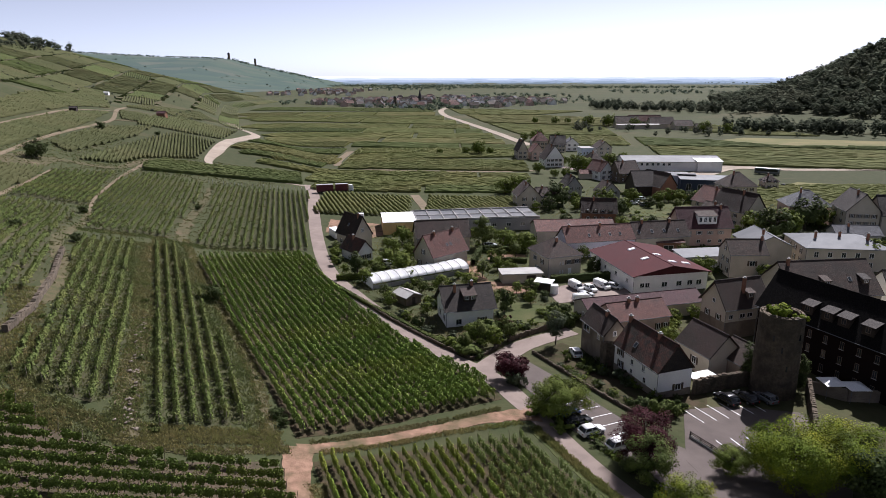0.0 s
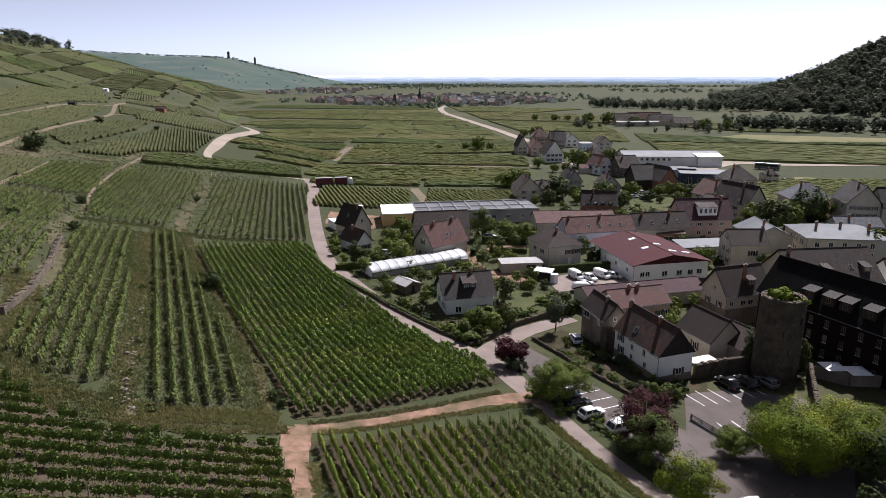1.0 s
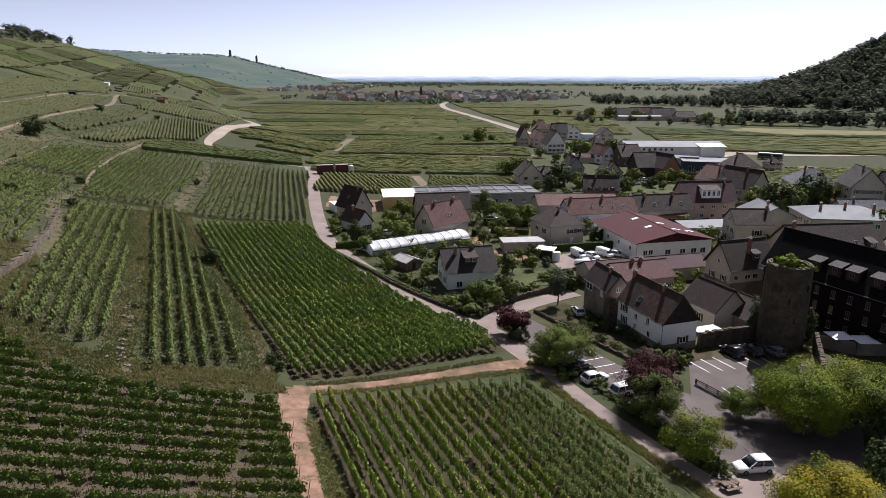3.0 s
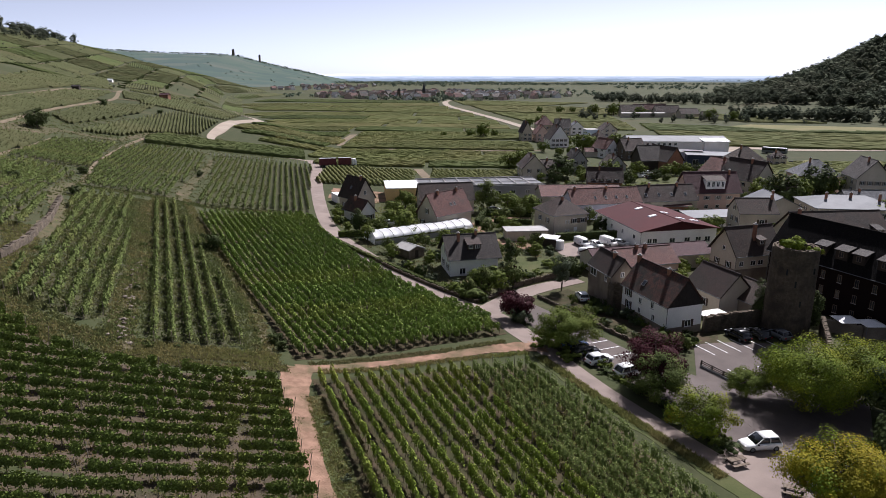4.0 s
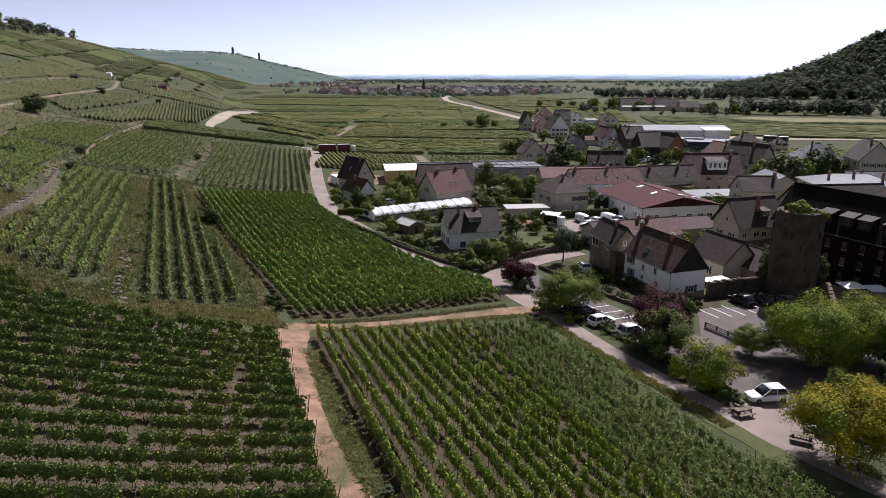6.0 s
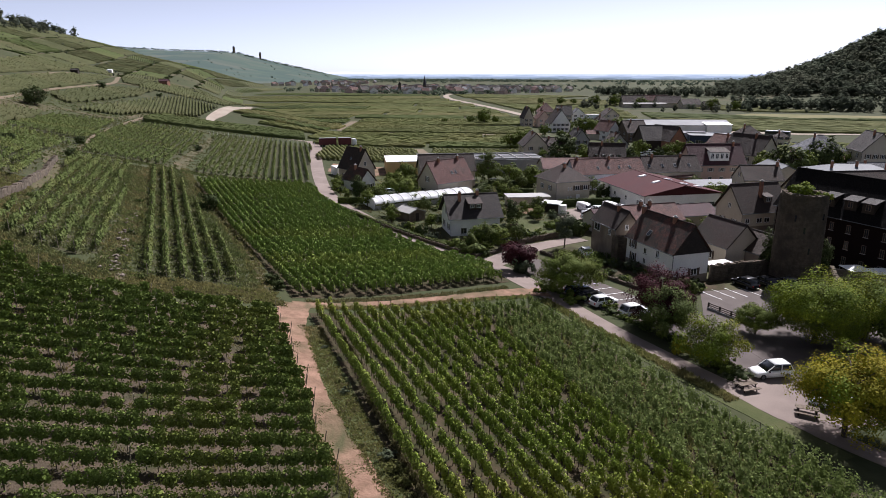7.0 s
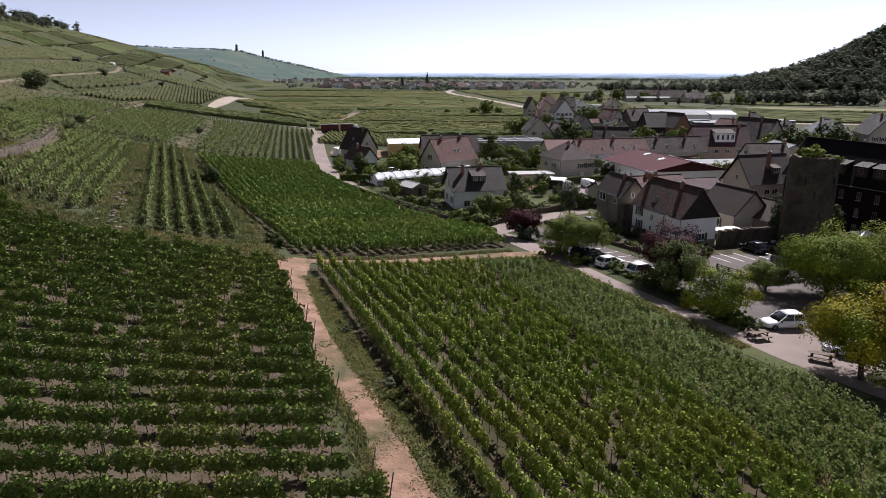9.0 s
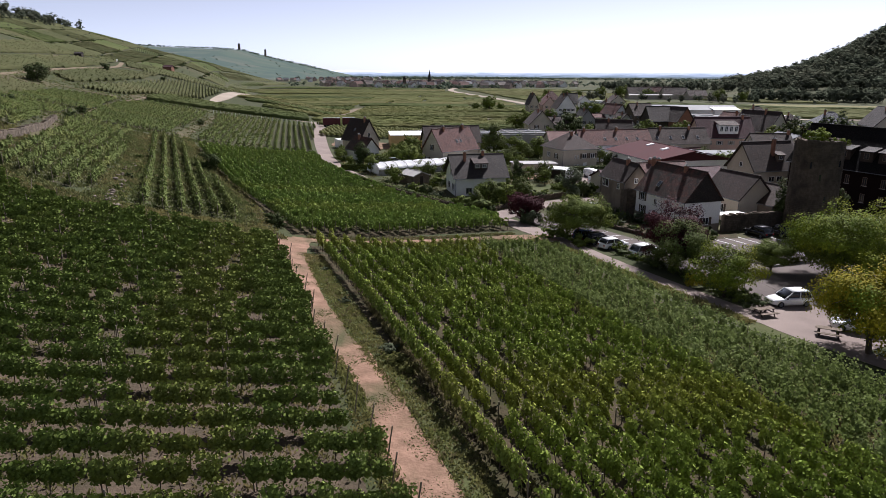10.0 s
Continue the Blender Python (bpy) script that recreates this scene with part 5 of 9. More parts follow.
def tree(x, y, key, label, category="tree", group="", scale=1.0, turn=0.0, base=None, **kw):
    tm, crowns = tree_proto(key, **kw)
    z = ground(x, y) if base is None else base
    t = thing("tree" if category == "tree" else category.replace(" ", "_"), pose(x, y, z, 0, 0, turn) @ Matrix.Diagonal((scale, scale, scale, 1)), label, category, group)
    put("trunk", tm, t)
    for c in crowns:
        put("crown", c, t)
    return t


def shrub(x, y, r, h, mt, label, n=500, size=0.16, seed=0, group="garden shrubs", category="shrub", base=None):
    key = ("shrub", mt, n, size, seed % 4)
    if key not in cache:
        rng = np.random.default_rng(seed % 4 + 70)
        c, u, v = leaf_ball(rng, n, (1, 1, 0.62), (0, 0, 0.5), size, 22, 0.35)
        c[:, 2] = np.maximum(c[:, 2], 0.02)
        cache[key] = quads_mesh("foliage", c, u, v, M[mt])
    z = ground(x, y) if base is None else base
    ob = put("shrub", cache[key], None, pose(x, y, z, 0, 0, seed * 57) @ Matrix.Diagonal((r, r, h / 1.12, 1)))
    return tagged(ob, label, category, group)


def hedge(line, w, h, mt, label, per_m2=45, size=0.17, seed=0, category="hedge", rough=0.1):
    """A clipped hedge: leaves over the skin of a long box, round a core coloured dark for inner shade."""
    rng = np.random.default_rng(seed + 500)
    C, U, W = [], [], []
    bm = bmesh.new()
    for (x0, y0), (x1, y1) in zip(line, line[1:]):
        L = math.hypot(x1 - x0, y1 - y0)
        d = np.array([(x1 - x0) / L, (y1 - y0) / L])
        nn = np.array([d[1], -d[0]])
        m = int(per_m2 * L * (2 * h + w))
        s = rng.random(m) * L
        q = rng.random(m) * (2 * h + w)
        side = np.where(q < h, -1.0, np.where(q < 2 * h, 1.0, 0.0))
        off = np.where(side == 0, (q - 2 * h) - w / 2, side * w / 2) + rng.normal(0, rough, m)
        up = np.where(side == 0, h, np.where(side < 0, q, q - h)) + rng.normal(0, rough * 0.7, m)
        x, y = x0 + d[0] * s + nn[0] * off, y0 + d[1] * s + nn[1] * off
        z = heights(x, y) + np.maximum(up, 0.02)
        nrm = np.stack([nn[0] * side, nn[1] * side, (side == 0) * 1.0 + 0.3], 1) + rng.normal(0, 0.5, (m, 3))
        a = rng.normal(0, 1, (m, 3))
        u = np.cross(nrm, a)
        u /= np.linalg.norm(u, axis=1)[:, None]
        v = np.cross(nrm, u)
        v /= np.linalg.norm(v, axis=1)[:, None]
        r = size * rng.uniform(0.6, 1.3, m)[:, None]
        C.append(np.stack([x, y, z], 1)), U.append(u * r * 0.5), W.append(v * r * 0.6)
        k = max(1, int(L / 4))
        for i in range(k):
            f0, f1 = i / k, (i + 1) / k
            pts = []
            for f in (f0, f1):
                px, py = x0 + (x1 - x0) * f, y0 + (y1 - y0) * f
                g = ground(px, py)
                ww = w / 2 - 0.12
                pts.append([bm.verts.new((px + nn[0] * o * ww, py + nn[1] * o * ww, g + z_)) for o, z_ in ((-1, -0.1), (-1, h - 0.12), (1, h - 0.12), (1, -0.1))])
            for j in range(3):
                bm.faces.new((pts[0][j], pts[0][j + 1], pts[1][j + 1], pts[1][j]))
    me = quads_mesh("foliage", np.concatenate(C), np.concatenate(U), np.concatenate(W), M[mt])
    top = tagged(new("hedge", me), label, category, "garden hedges")
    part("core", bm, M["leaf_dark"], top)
    return top


# ---- planted things along the lane and in the gardens ----
def broad(key, mt, n=3500, size=0.34, second=None, seed=1, h=6.0, rx=3.4, rz=2.4, trunk=0.17, clumps=46):
    return dict(key=key, h=h, rx=rx, rz=rz, leafmat=mt, n=n, size=size, seed=seed, trunk=trunk, clumps=clumps, second=second)


tree(11.8, 101.2, label="small purple-leaved tree beside the lane", **broad(("purple_a",), "leaf_red", 4200, 0.24, None, 3, 5.0, 3.0, 2.1))
shrub(12.6, 99.0, 1.9, 3.0, "leaf_grey", "silvery green shrub under a purple tree", 1400, 0.14, 1)
tree(17.6, 87.6, label="spreading green tree with dense low crown", **broad(("green_a",), "leaf", 14000, 0.16, None, 4, 6.4, 4.5, 2.6, 0.2, 60))
shrub(14.9, 88.4, 2.2, 1.9, "leaf", "green shrub at the lane's edge", 1200, 0.14, 2)
shrub(17.6, 84.0, 2.0, 1.7, "leaf", "green shrub at the lane's edge", 1200, 0.14, 3)
tree(26.9, 75.2, label="purple-leaved tree in the hedge strip", **broad(("purple_b",), "leaf_red", 9500, 0.17, None, 5, 7.4, 4.6, 3.0, 0.2, 55))
tree(26.6, 71.6, label="green tree growing beside a purple one", **broad(("green_b",), "leaf_olive", 9500, 0.16, None, 6, 6.2, 3.6, 2.8, 0.16, 55))
tree(28.5, 63.4, label="young tree with yellowish green leaves", **broad(("lime_a",), "leaf_lime", 5200, 0.15, "leaf", 7, 6.2, 3.5, 2.7, 0.14, 50))
shrub(26.6, 66.4, 1.2, 2.2, "leaf_gold", "small shrub turning orange-yellow", 700, 0.14, 2)
tree(44.0, 70.5, label="large lime-green tree turning yellow on top", **broad(("lime_b",), "leaf_lime", 19000, 0.17, "leaf", 8, 8.6, 5.8, 3.9, 0.3, 90))
tree(50.5, 71.5, label="lime-green tree beside the car park", turn=80, **broad(("lime_b",), "leaf_lime", 19000, 0.17, "leaf", 8, 8.6, 5.8, 3.9, 0.3, 90))
tree(38.0, 73.0, label="low green tree by the wooden barrier", scale=0.62, **broad(("green_a",), "leaf", 14000, 0.16, None, 4, 6.4, 4.5, 2.6, 0.2, 60))
tree(35.2, 49.8, label="golden-leaved tree over the picnic place", **broad(("gold_a",), "leaf_gold", 15000, 0.155, "leaf_lime", 9, 8.4, 5.2, 3.6, 0.22, 66))
tree(53.0, 68.0, label="dark green tree beside the car park", scale=1.1, **broad(("green_c",), "leaf_dark", 5000, 0.28, None, 10, 7.0, 4.0, 2.9, 0.2, 50))
tree(47.0, 56.0, label="dark green tree beside the car park", turn=50, **broad(("green_c",), "leaf_dark", 5000, 0.28, None, 10, 7.0, 4.0, 2.9, 0.2, 50))
shrub(34.4, 88.8, 2.4, 3.2, "leaf_olive", "wild shrub at the foot of the white house", 1600, 0.16, 1)
shrub(31.6, 90.4, 2.0, 2.2, "leaf_dark", "wild shrub at the foot of the white house", 1200, 0.16, 2)
shrub(37.2, 90.8, 1.6, 2.0, "leaf_dark", "wild shrub at the foot of the white house", 1000, 0.16, 3)
shrub(30.6, 62.6, 1.2, 1.4, "leaf_olive", "shrub beside the picnic table", 1300, 0.13, 3)
shrub(29.6, 64.4, 1.2, 1.6, "leaf_olive", "shrub beside the picnic table", 1000, 0.13, 0)
rng_s = np.random.default_rng(5)
for k in range(24):
    f = k / 23
    x, y = 15.6 + f * 14.5 + rng_s.normal(0, 0.4), 91.5 - f * 36 + rng_s.normal(0, 0.4)
    if 2 < k < 21:
        shrub(x + 2.0, y + 0.5, rng_s.uniform(0.8, 1.5), rng_s.uniform(0.7, 1.5), ("leaf_olive", "leaf", "leaf_dark")[k % 3], "scrubby shrub in the verge beside the lane", 600, 0.14, k, "verge shrubs")
for k in range(16):
    f = k / 15
    x, y = 19.8 + f * 9.0 + rng_s.normal(0, 0.5), 105 - f * 16 + rng_s.normal(0, 0.5)
    shrub(x + 2.2, y + 1.5, rng_s.uniform(0.7, 1.3), rng_s.uniform(0.6, 1.4), ("leaf_grey", "leaf", "leaf_dark", "leaf_olive")[k % 4], "garden shrub below the old wall", 600, 0.13, k)
patch("garden_bed", [(18.2, 114.0), (21.5, 106.9), (26, 98), (30.3, 90), (36, 88), (42, 91), (44, 97), (36, 95), (33, 104), (29, 110), (24, 118)], M["soil_grass"], "dark planted bed below the old houses", "soil", lift=0.04, ragged=0.5)
for k in range(34):
    f = rng_s.random()
    x, y = 22.5 + f * 13 + rng_s.uniform(0, 3.5), 110.5 - f * 20 + rng_s.uniform(-1, 3)
    shrub(x, y, rng_s.uniform(0.6, 1.5), rng_s.uniform(0.6, 1.9), ("leaf_dark", "leaf_olive", "leaf_dark", "leaf", "leaf_grey")[k % 5], "dense shrub in the bed below the old houses", 600, 0.15, k + 3)
# gardens beyond the lane
tree(22.3, 117.2, label="slender grey-green garden tree", **broad(("grey_a",), "leaf_grey", 3500, 0.2, None, 12, 7.2, 2.3, 2.9, 0.13, 40))
shrub(9.0, 122.5, 2.9, 3.2, "leaf_olive", "large rounded shrub in a garden", 1800, 0.18, 0)
shrub(5.0, 112.5, 2.6, 2.6, "leaf_olive", "rounded garden shrub behind a low wall", 1800, 0.18, 1)
shrub(1.6, 117.0, 2.0, 2.0, "leaf", "garden shrub behind a low wall", 1200, 0.18, 2)
shrub(13.4, 126.5, 2.0, 2.8, "leaf_red", "purple-brown shrub in a garden", 1300, 0.18, 3)
tree(13.6, 133.5, label="dark columnar conifer in a garden", scale=1.0, **broad(("conifer_a",), "leaf_dark", 2600, 0.24, None, 13, 7.0, 1.3, 3.3, 0.12, 40))
tree(10.5, 137.5, label="light green garden tree", scale=0.8, turn=20, **broad(("garden_a",), "leaf_olive", 1500, 0.36, None, 14, 6.5, 2.8, 2.7, 0.15, 44))
tree(15.5, 138.5, label="small garden fruit tree", scale=0.6, turn=120, **broad(("garden_a",), "leaf_olive", 1500, 0.36, None, 14, 6.5, 2.8, 2.7, 0.15, 44))
tree(20.5, 140.5, label="small garden fruit tree", scale=0.55, turn=200, **broad(("garden_b",), "leaf", 1500, 0.36, None, 15, 6.5, 2.8, 2.7, 0.15, 44))
tree(18.0, 148.0, label="small garden fruit tree", scale=0.5, turn=70, **broad(("garden_b",), "leaf", 1500, 0.36, None, 15, 6.5, 2.8, 2.7, 0.15, 44))
for k, (x, y, r, h) in enumerate([(22, 133, 1.6, 1.6), (25, 134.5, 1.8, 2.2), (27.5, 136, 1.6, 1.8), (16, 127, 1.3, 1.4), (19, 128, 1.2, 1.1), (25.5, 129, 1.8, 2.6), (27, 127, 2.0, 3.2), (24, 126, 1.6, 2.0), (29, 130, 1.5, 1.8), (12, 141, 1.4, 1.6), (24.5, 146, 1.4, 1.6), (11.5, 120, 1.4, 1.4), (7.4, 117.6, 1.5, 1.3), (-1.0, 120, 1.4, 1.3), (-5.5, 128, 1.6, 2.4), (-3.2, 124, 1.6, 1.8), (-8, 132, 1.4, 1.8), (-13, 141, 1.2, 1.2), (-4, 139, 1.2, 1.4), (2, 122.5, 1.2, 1.1), (6, 121.8, 1.1, 1.3), (11, 125, 1.2, 1.0)]):
    shrub(x, y, r, h, ("leaf", "leaf_olive", "leaf_dark", "leaf_grey")[k % 4], "leafy shrub in a garden", 800, 0.17, k)
tree(-22.8, 161.5, label="dark green tree in front of a white house", **broad(("house_a",), "leaf_dark", 3600, 0.26, None, 16, 6.6, 2.4, 2.9, 0.15, 44))
tree(-11.5, 165.5, label="rounded leafy garden tree", scale=1.1, **broad(("garden_c",), "leaf", 2200, 0.36, None, 17, 5.6, 3.8, 2.5, 0.18, 50))
tree(-13.0, 197.0, label="garden tree with open crown", scale=0.95, turn=40, **broad(("garden_c",), "leaf", 2200, 0.36, None, 17, 5.6, 3.8, 2.5, 0.18, 50))
tree(12.4, 192.5, label="tall drooping birch-like tree", **broad(("birch_a",), "leaf_olive", 4200, 0.28, None, 18, 9.6, 3.4, 4.2, 0.18, 50))
tree(18.5, 190.0, label="leafy tree in a garden", turn=90, **broad(("garden_b",), "leaf", 1500, 0.36, None, 15, 6.5, 2.8, 2.7, 0.15, 44))
tree(24.8, 186.5, label="leafy tree in a garden", turn=150, scale=1.1, **broad(("garden_c",), "leaf", 2200, 0.36, None, 17, 5.6, 3.8, 2.5, 0.18, 50))
for k, (x, y, s) in enumerate([(-16, 176, 0.7), (-14.5, 184, 0.7), (-17, 190, 0.6), (-19, 166, 0.55), (-8.5, 158.5, 0.5), (-30, 170, 0.45), (-31.5, 180, 0.5), (15, 197, 0.9), (21, 196, 0.8), (9, 199, 0.7), (4, 160.5, 0.35), (14, 178, 0.5), (27.5, 195, 0.6)]):
    tree(x, y, label="leafy tree in a garden", turn=k * 47, scale=s, **broad(("garden_b",) if k % 2 else ("garden_c",), "leaf", 1500, 0.36, None, 15, 6.5, 2.8, 2.7, 0.15, 44))
hedge([(8.5, 172), (11.5, 187.5), (25, 184.5)], 1.3, 1.9, "leaf_dark", "clipped dark green hedge round a lawn", 30, 0.26, 1)
hedge([(13.5, 176.5), (24, 174.8)], 1.0, 1.4, "leaf_dark", "clipped dark green garden hedge", 30, 0.24, 2)
hedge([(-27.5, 157), (-18.5, 160.5), (-4, 164)], 1.0, 1.5, "leaf", "garden hedge behind the tunnel greenhouse", 34, 0.24, 3)
hedge([(28, 157), (33, 158.2), (45, 160.5)], 1.3, 1.8, "leaf_dark", "row of clipped conifers before a cream house", 34, 0.22, 4)
hedge([(-28.5, 153.5), (-12.2, 133), (-0.2, 117.6), (5.2, 111)], 0.8, 0.9, "leaf_olive", "low hedge along the lane", 40, 0.18, 5)
for k in range(9):
    x, y = 39.5 + k * 0.75, 165 + (k % 3) * 1.1
    tree(x, y, label="slim clipped conifer beside the hall", scale=0.55 + 0.05 * (k % 3), turn=k * 40, category="conifer", group="conifers beside the hall", **broad(("conifer_a",), "leaf_dark", 2600, 0.24, None, 13, 7.0, 1.3, 3.3, 0.12, 40))
# hillside trees and scrub
for k, (x, y, s) in enumerate([(-163.7, 257.5, 1.25), (-182.9, 346, 0.75), (-102.6, 149, 0.4), (-108.4, 188.6, 0.42), (-89.9, 151.2, 0.4), (-162, 367, 0.45), (-86, 220, 0.36), (-50.6, 132.2, 0.62), (-24, 82, 0.28), (-22.5, 80, 0.26)]):
    tree(x, y, label="lone dark tree among the vineyards", turn=k * 61, scale=s, group="trees among the vineyards", **broad(("field_a",), "leaf_dark", 2600, 0.36, None, 19, 6.2, 3.9, 2.9, 0.2, 44))


# field huts on the slope and a row of pale posts beside the track
house((-216.7, 377.7), 10, 4.2, 3.4, ground(-216.7, 377.7) + 2.3, ground(-216.7, 377.7) + 3.2, "u", wall="wood_dark", roof="tile_dark", over=0.2, name="field_hut", category="hut", group="field huts", label="small dark wooden field hut among vines", sink=0.8)
house((-195.8, 443.9), -5, 6.5, 4.5, ground(-195.8, 443.9) + 2.6, ground(-195.8, 443.9) + 4.0, "u", wall="brick", roof="tile_maroon", over=0.3, name="field_hut", category="hut", group="field huts", label="red-brown field hut beside a bank", sink=0.8)
house((-346, 669), 5, 5.0, 4.0, ground(-346, 669) + 2.2, ground(-346, 669) + 2.9, "u", wall="white_wall", roof="white", over=0.2, name="field_hut", category="hut", group="field huts", label="small white hut high on the vineyard slope", sink=0.8)
posts = thing("post_row", pose(-101, 273, ground(-101, 273)), "row of pale short posts along a vineyard track", "fence")
for k in range(30):
    px, py = -101 + 42 * k / 29, 273 + 11.4 * k / 29
    put("post", shared(("pale_post",), lambda b: rod(b, (0, 0, -0.3), (0, 0, 1.5), 0.09, 0.08, 6), M["white"]), posts, pose(px + 101, py - 273, ground(px, py) - ground(-101, 273)))


# ---- weeds and grass ----
def along(line, n, spread, rng):
    """Places strewn about a line."""
    p = np.array(line, float)
    s = np.concatenate([[0], np.cumsum(np.hypot(*np.diff(p, axis=0).T))])
    u = rng.random(n) * s[-1]
    x, y = np.interp(u, s, p[:, 0]), np.interp(u, s, p[:, 1])
    e = 0.5
    tx, ty = np.interp(u + e, s, p[:, 0]) - np.interp(u - e, s, p[:, 0]), np.interp(u + e, s, p[:, 1]) - np.interp(u - e, s, p[:, 1])
    m = np.hypot(tx, ty) + 1e-6
    off = rng.uniform(-1, 1, n) * spread
    return np.stack([x + ty / m * off, y - tx / m * off], 1)


def tufts(name, places, blades, h, material, label, seed, wide=0.05, spread=0.14):
    """Tufts of upright leaning blades or leaves, one mesh."""
    rng = np.random.default_rng(seed)
    n = len(places) * blades
    own = np.repeat(np.arange(len(places)), blades)
    tall = np.clip(rng.normal(1, 0.35, len(places)), 0.3, 2.0)[own] * h * rng.uniform(0.5, 1.2, n)
    x = places[own, 0] + rng.normal(0, spread, n)
    y = places[own, 1] + rng.normal(0, spread, n)
    a = rng.uniform(0, 6.283, n)
    lean = rng.normal(0, 0.45, (n, 2)) * tall[:, None]
    v = np.stack([lean[:, 0], lean[:, 1], tall], 1) * 0.5
    u = np.stack([np.cos(a), np.sin(a), 0 * a], 1) * (wide * rng.uniform(0.6, 1.5, n))[:, None]
    c = np.stack([x, y, heights(x, y) + 0.03 + tall * 0.5], 1)
    return tagged(new(name, quads_mesh(name, c, u, v, M[material])), label, "grass", kind="stuff")


rng_t = np.random.default_rng(77)
verge = [(-15.2, 66), (-13.2, 60), (-10.8, 53), (-6.7, 43), (-3.5, 36.0), (-1.2, 31.4), (1.4, 24.5), (4.6, 17)]
ribbon("verge", verge, [1.6, 2.0, 2.6, 2.4, 1.5, 1.6, 2.2, 2.4], M["grass"], "rough grassy verge beside the dirt track", "verge", lift=0.045, step=0.5, ragged=0.25)
ribbon("verge", [(33, 46), (28.4, 55), (23, 64.6), (18.4, 73), (13.4, 83.4)], [2.4, 2.6, 2.8, 2.8, 2.0], M["grass"], "green grass strip between the vines and the lane", "verge", lift=0.045, step=0.8, ragged=0.25)
tufts("grass", along(verge, 2600, 1.0, rng_t), 7, 0.13, "weed", "rough green grass verge beside the dirt track", 1)
tufts("grass", along(verge, 500, 1.0, rng_t), 7, 0.18, "dry_grass", "dry yellow grass beside the dirt track", 2)
tufts("grass", along([(-12.9, 66), (-9.6, 58.3), (-6.2, 47.8), (-1.9, 36.7), (0.4, 32.0), (3.6, 25.3), (8, 16)], 1500, 0.35, rng_t), 8, 0.4, "dry_grass", "straw-coloured grass under a vine row", 3)
tufts("grass", along([(-17.9, 62), (-14.6, 53), (-10.4, 42), (-6.6, 35.6), (-4.7, 30), (-2.6, 24)], 1300, 0.5, rng_t), 6, 0.2, "weed", "weeds at the row ends beside the track", 5)
for k, (x, y, r) in enumerate([(-4.4, 39.6, 0.75), (-3.6, 38.2, 0.95), (-3.0, 37.0, 0.8), (-9.0, 49.5, 0.6), (-9.8, 51.5, 0.5), (-13.2, 61, 0.5), (-12.6, 59.5, 0.45), (-8.0, 47.2, 0.4)]):
    shrub(x, y, r, r * 0.95, "weed" if k % 3 else "leaf_grey", "bushy weed on the grass verge", 900, 0.13, k, "weeds beside the track", "weed")
box_l = np.stack([rng_t.uniform(-48, -2, 9000), rng_t.uniform(20, 66, 9000)], 1)
tufts("grass", box_l[(box_l[:, 0] < -2.6 - (box_l[:, 1] - 24) * 0.4)], 5, 0.22, "weed", "patchy weeds between vine rows", 6)
box_r = np.stack([rng_t.uniform(6, 27, 7500), rng_t.uniform(20, 76, 7500)], 1)
far_side = box_r[:, 0] * 0.927 + box_r[:, 1] * 0.375
tufts("grass", box_r[(far_side > 31.5) & (far_side < 40.5) & (box_r[:, 1] < 80 - 0.0 * far_side)], 6, 0.5, "weed", "tall wild grass between vine rows", 7)
bank_a = [(-80, 176), (-75, 157), (-66, 133), (-58, 116), (-51.5, 100), (-46, 86), (-42, 76), (-38.5, 69.5)]
bank_b = [(-74, 178), (-64, 157), (-48.8, 130), (-38.6, 112), (-29.5, 92), (-24.5, 79), (-21.5, 72)]
bank_c = [(-60, 80), (-55, 75.8), (-50, 73), (-45, 72), (-39, 68.5), (-31, 68.8), (-24.5, 71.5), (-20, 73)]
for k, (line, n, w) in enumerate(((bank_a, 1300, 1.6), (bank_b, 900, 1.1), (bank_c, 800, 1.0))):
    tufts("grass", along(line, n, w, rng_t), 7, 0.24, "dry_grass", "dry grass on a bank between vineyards", 20 + k, 0.07, 0.2)
    tufts("grass", along(line, n, w * 1.15, rng_t), 7, 0.26, "weed", "green weeds on a bank between vineyards", 30 + k, 0.07, 0.2)
tufts("grass", along([(28, 56), (22.5, 65.4), (18, 73.6), (13.4, 84)], 1800, 0.7, rng_t), 6, 0.3, "weed", "rough grass at the lane's edge", 40)
tufts("grass", along([(12, 85.5), (0, 81.2), (-8, 77.2), (-16, 73.6)], 900, 0.6, rng_t), 6, 0.25, "weed", "rough grass beside the dirt track", 41)
tufts("grass", along([(9, 90), (0, 85), (-10, 80), (-18, 76)], 900, 0.6, rng_t), 6, 0.25, "dry_grass", "dry grass beside the dirt track", 42)
for k, (line, n, w) in enumerate((([(-38, 71), (-32, 72.6), (-27, 74.6), (-22, 75.5)], 1100, 2.2), ([(-60, 82), (-66, 93), (-70, 101), (-77, 110)], 900, 2.4), ([(-62, 76), (-54, 72), (-46, 69)], 500, 1.2))):
    tufts("grass", along(line, n, w, rng_t), 7, 0.26, "weed", "uneven weedy grass at the vineyard's edge", 80 + k, 0.07, 0.22)
    tufts("grass", along(line, n // 2, w, rng_t), 7, 0.24, "dry_grass", "dry grass at the vineyard's edge", 90 + k, 0.07, 0.22)
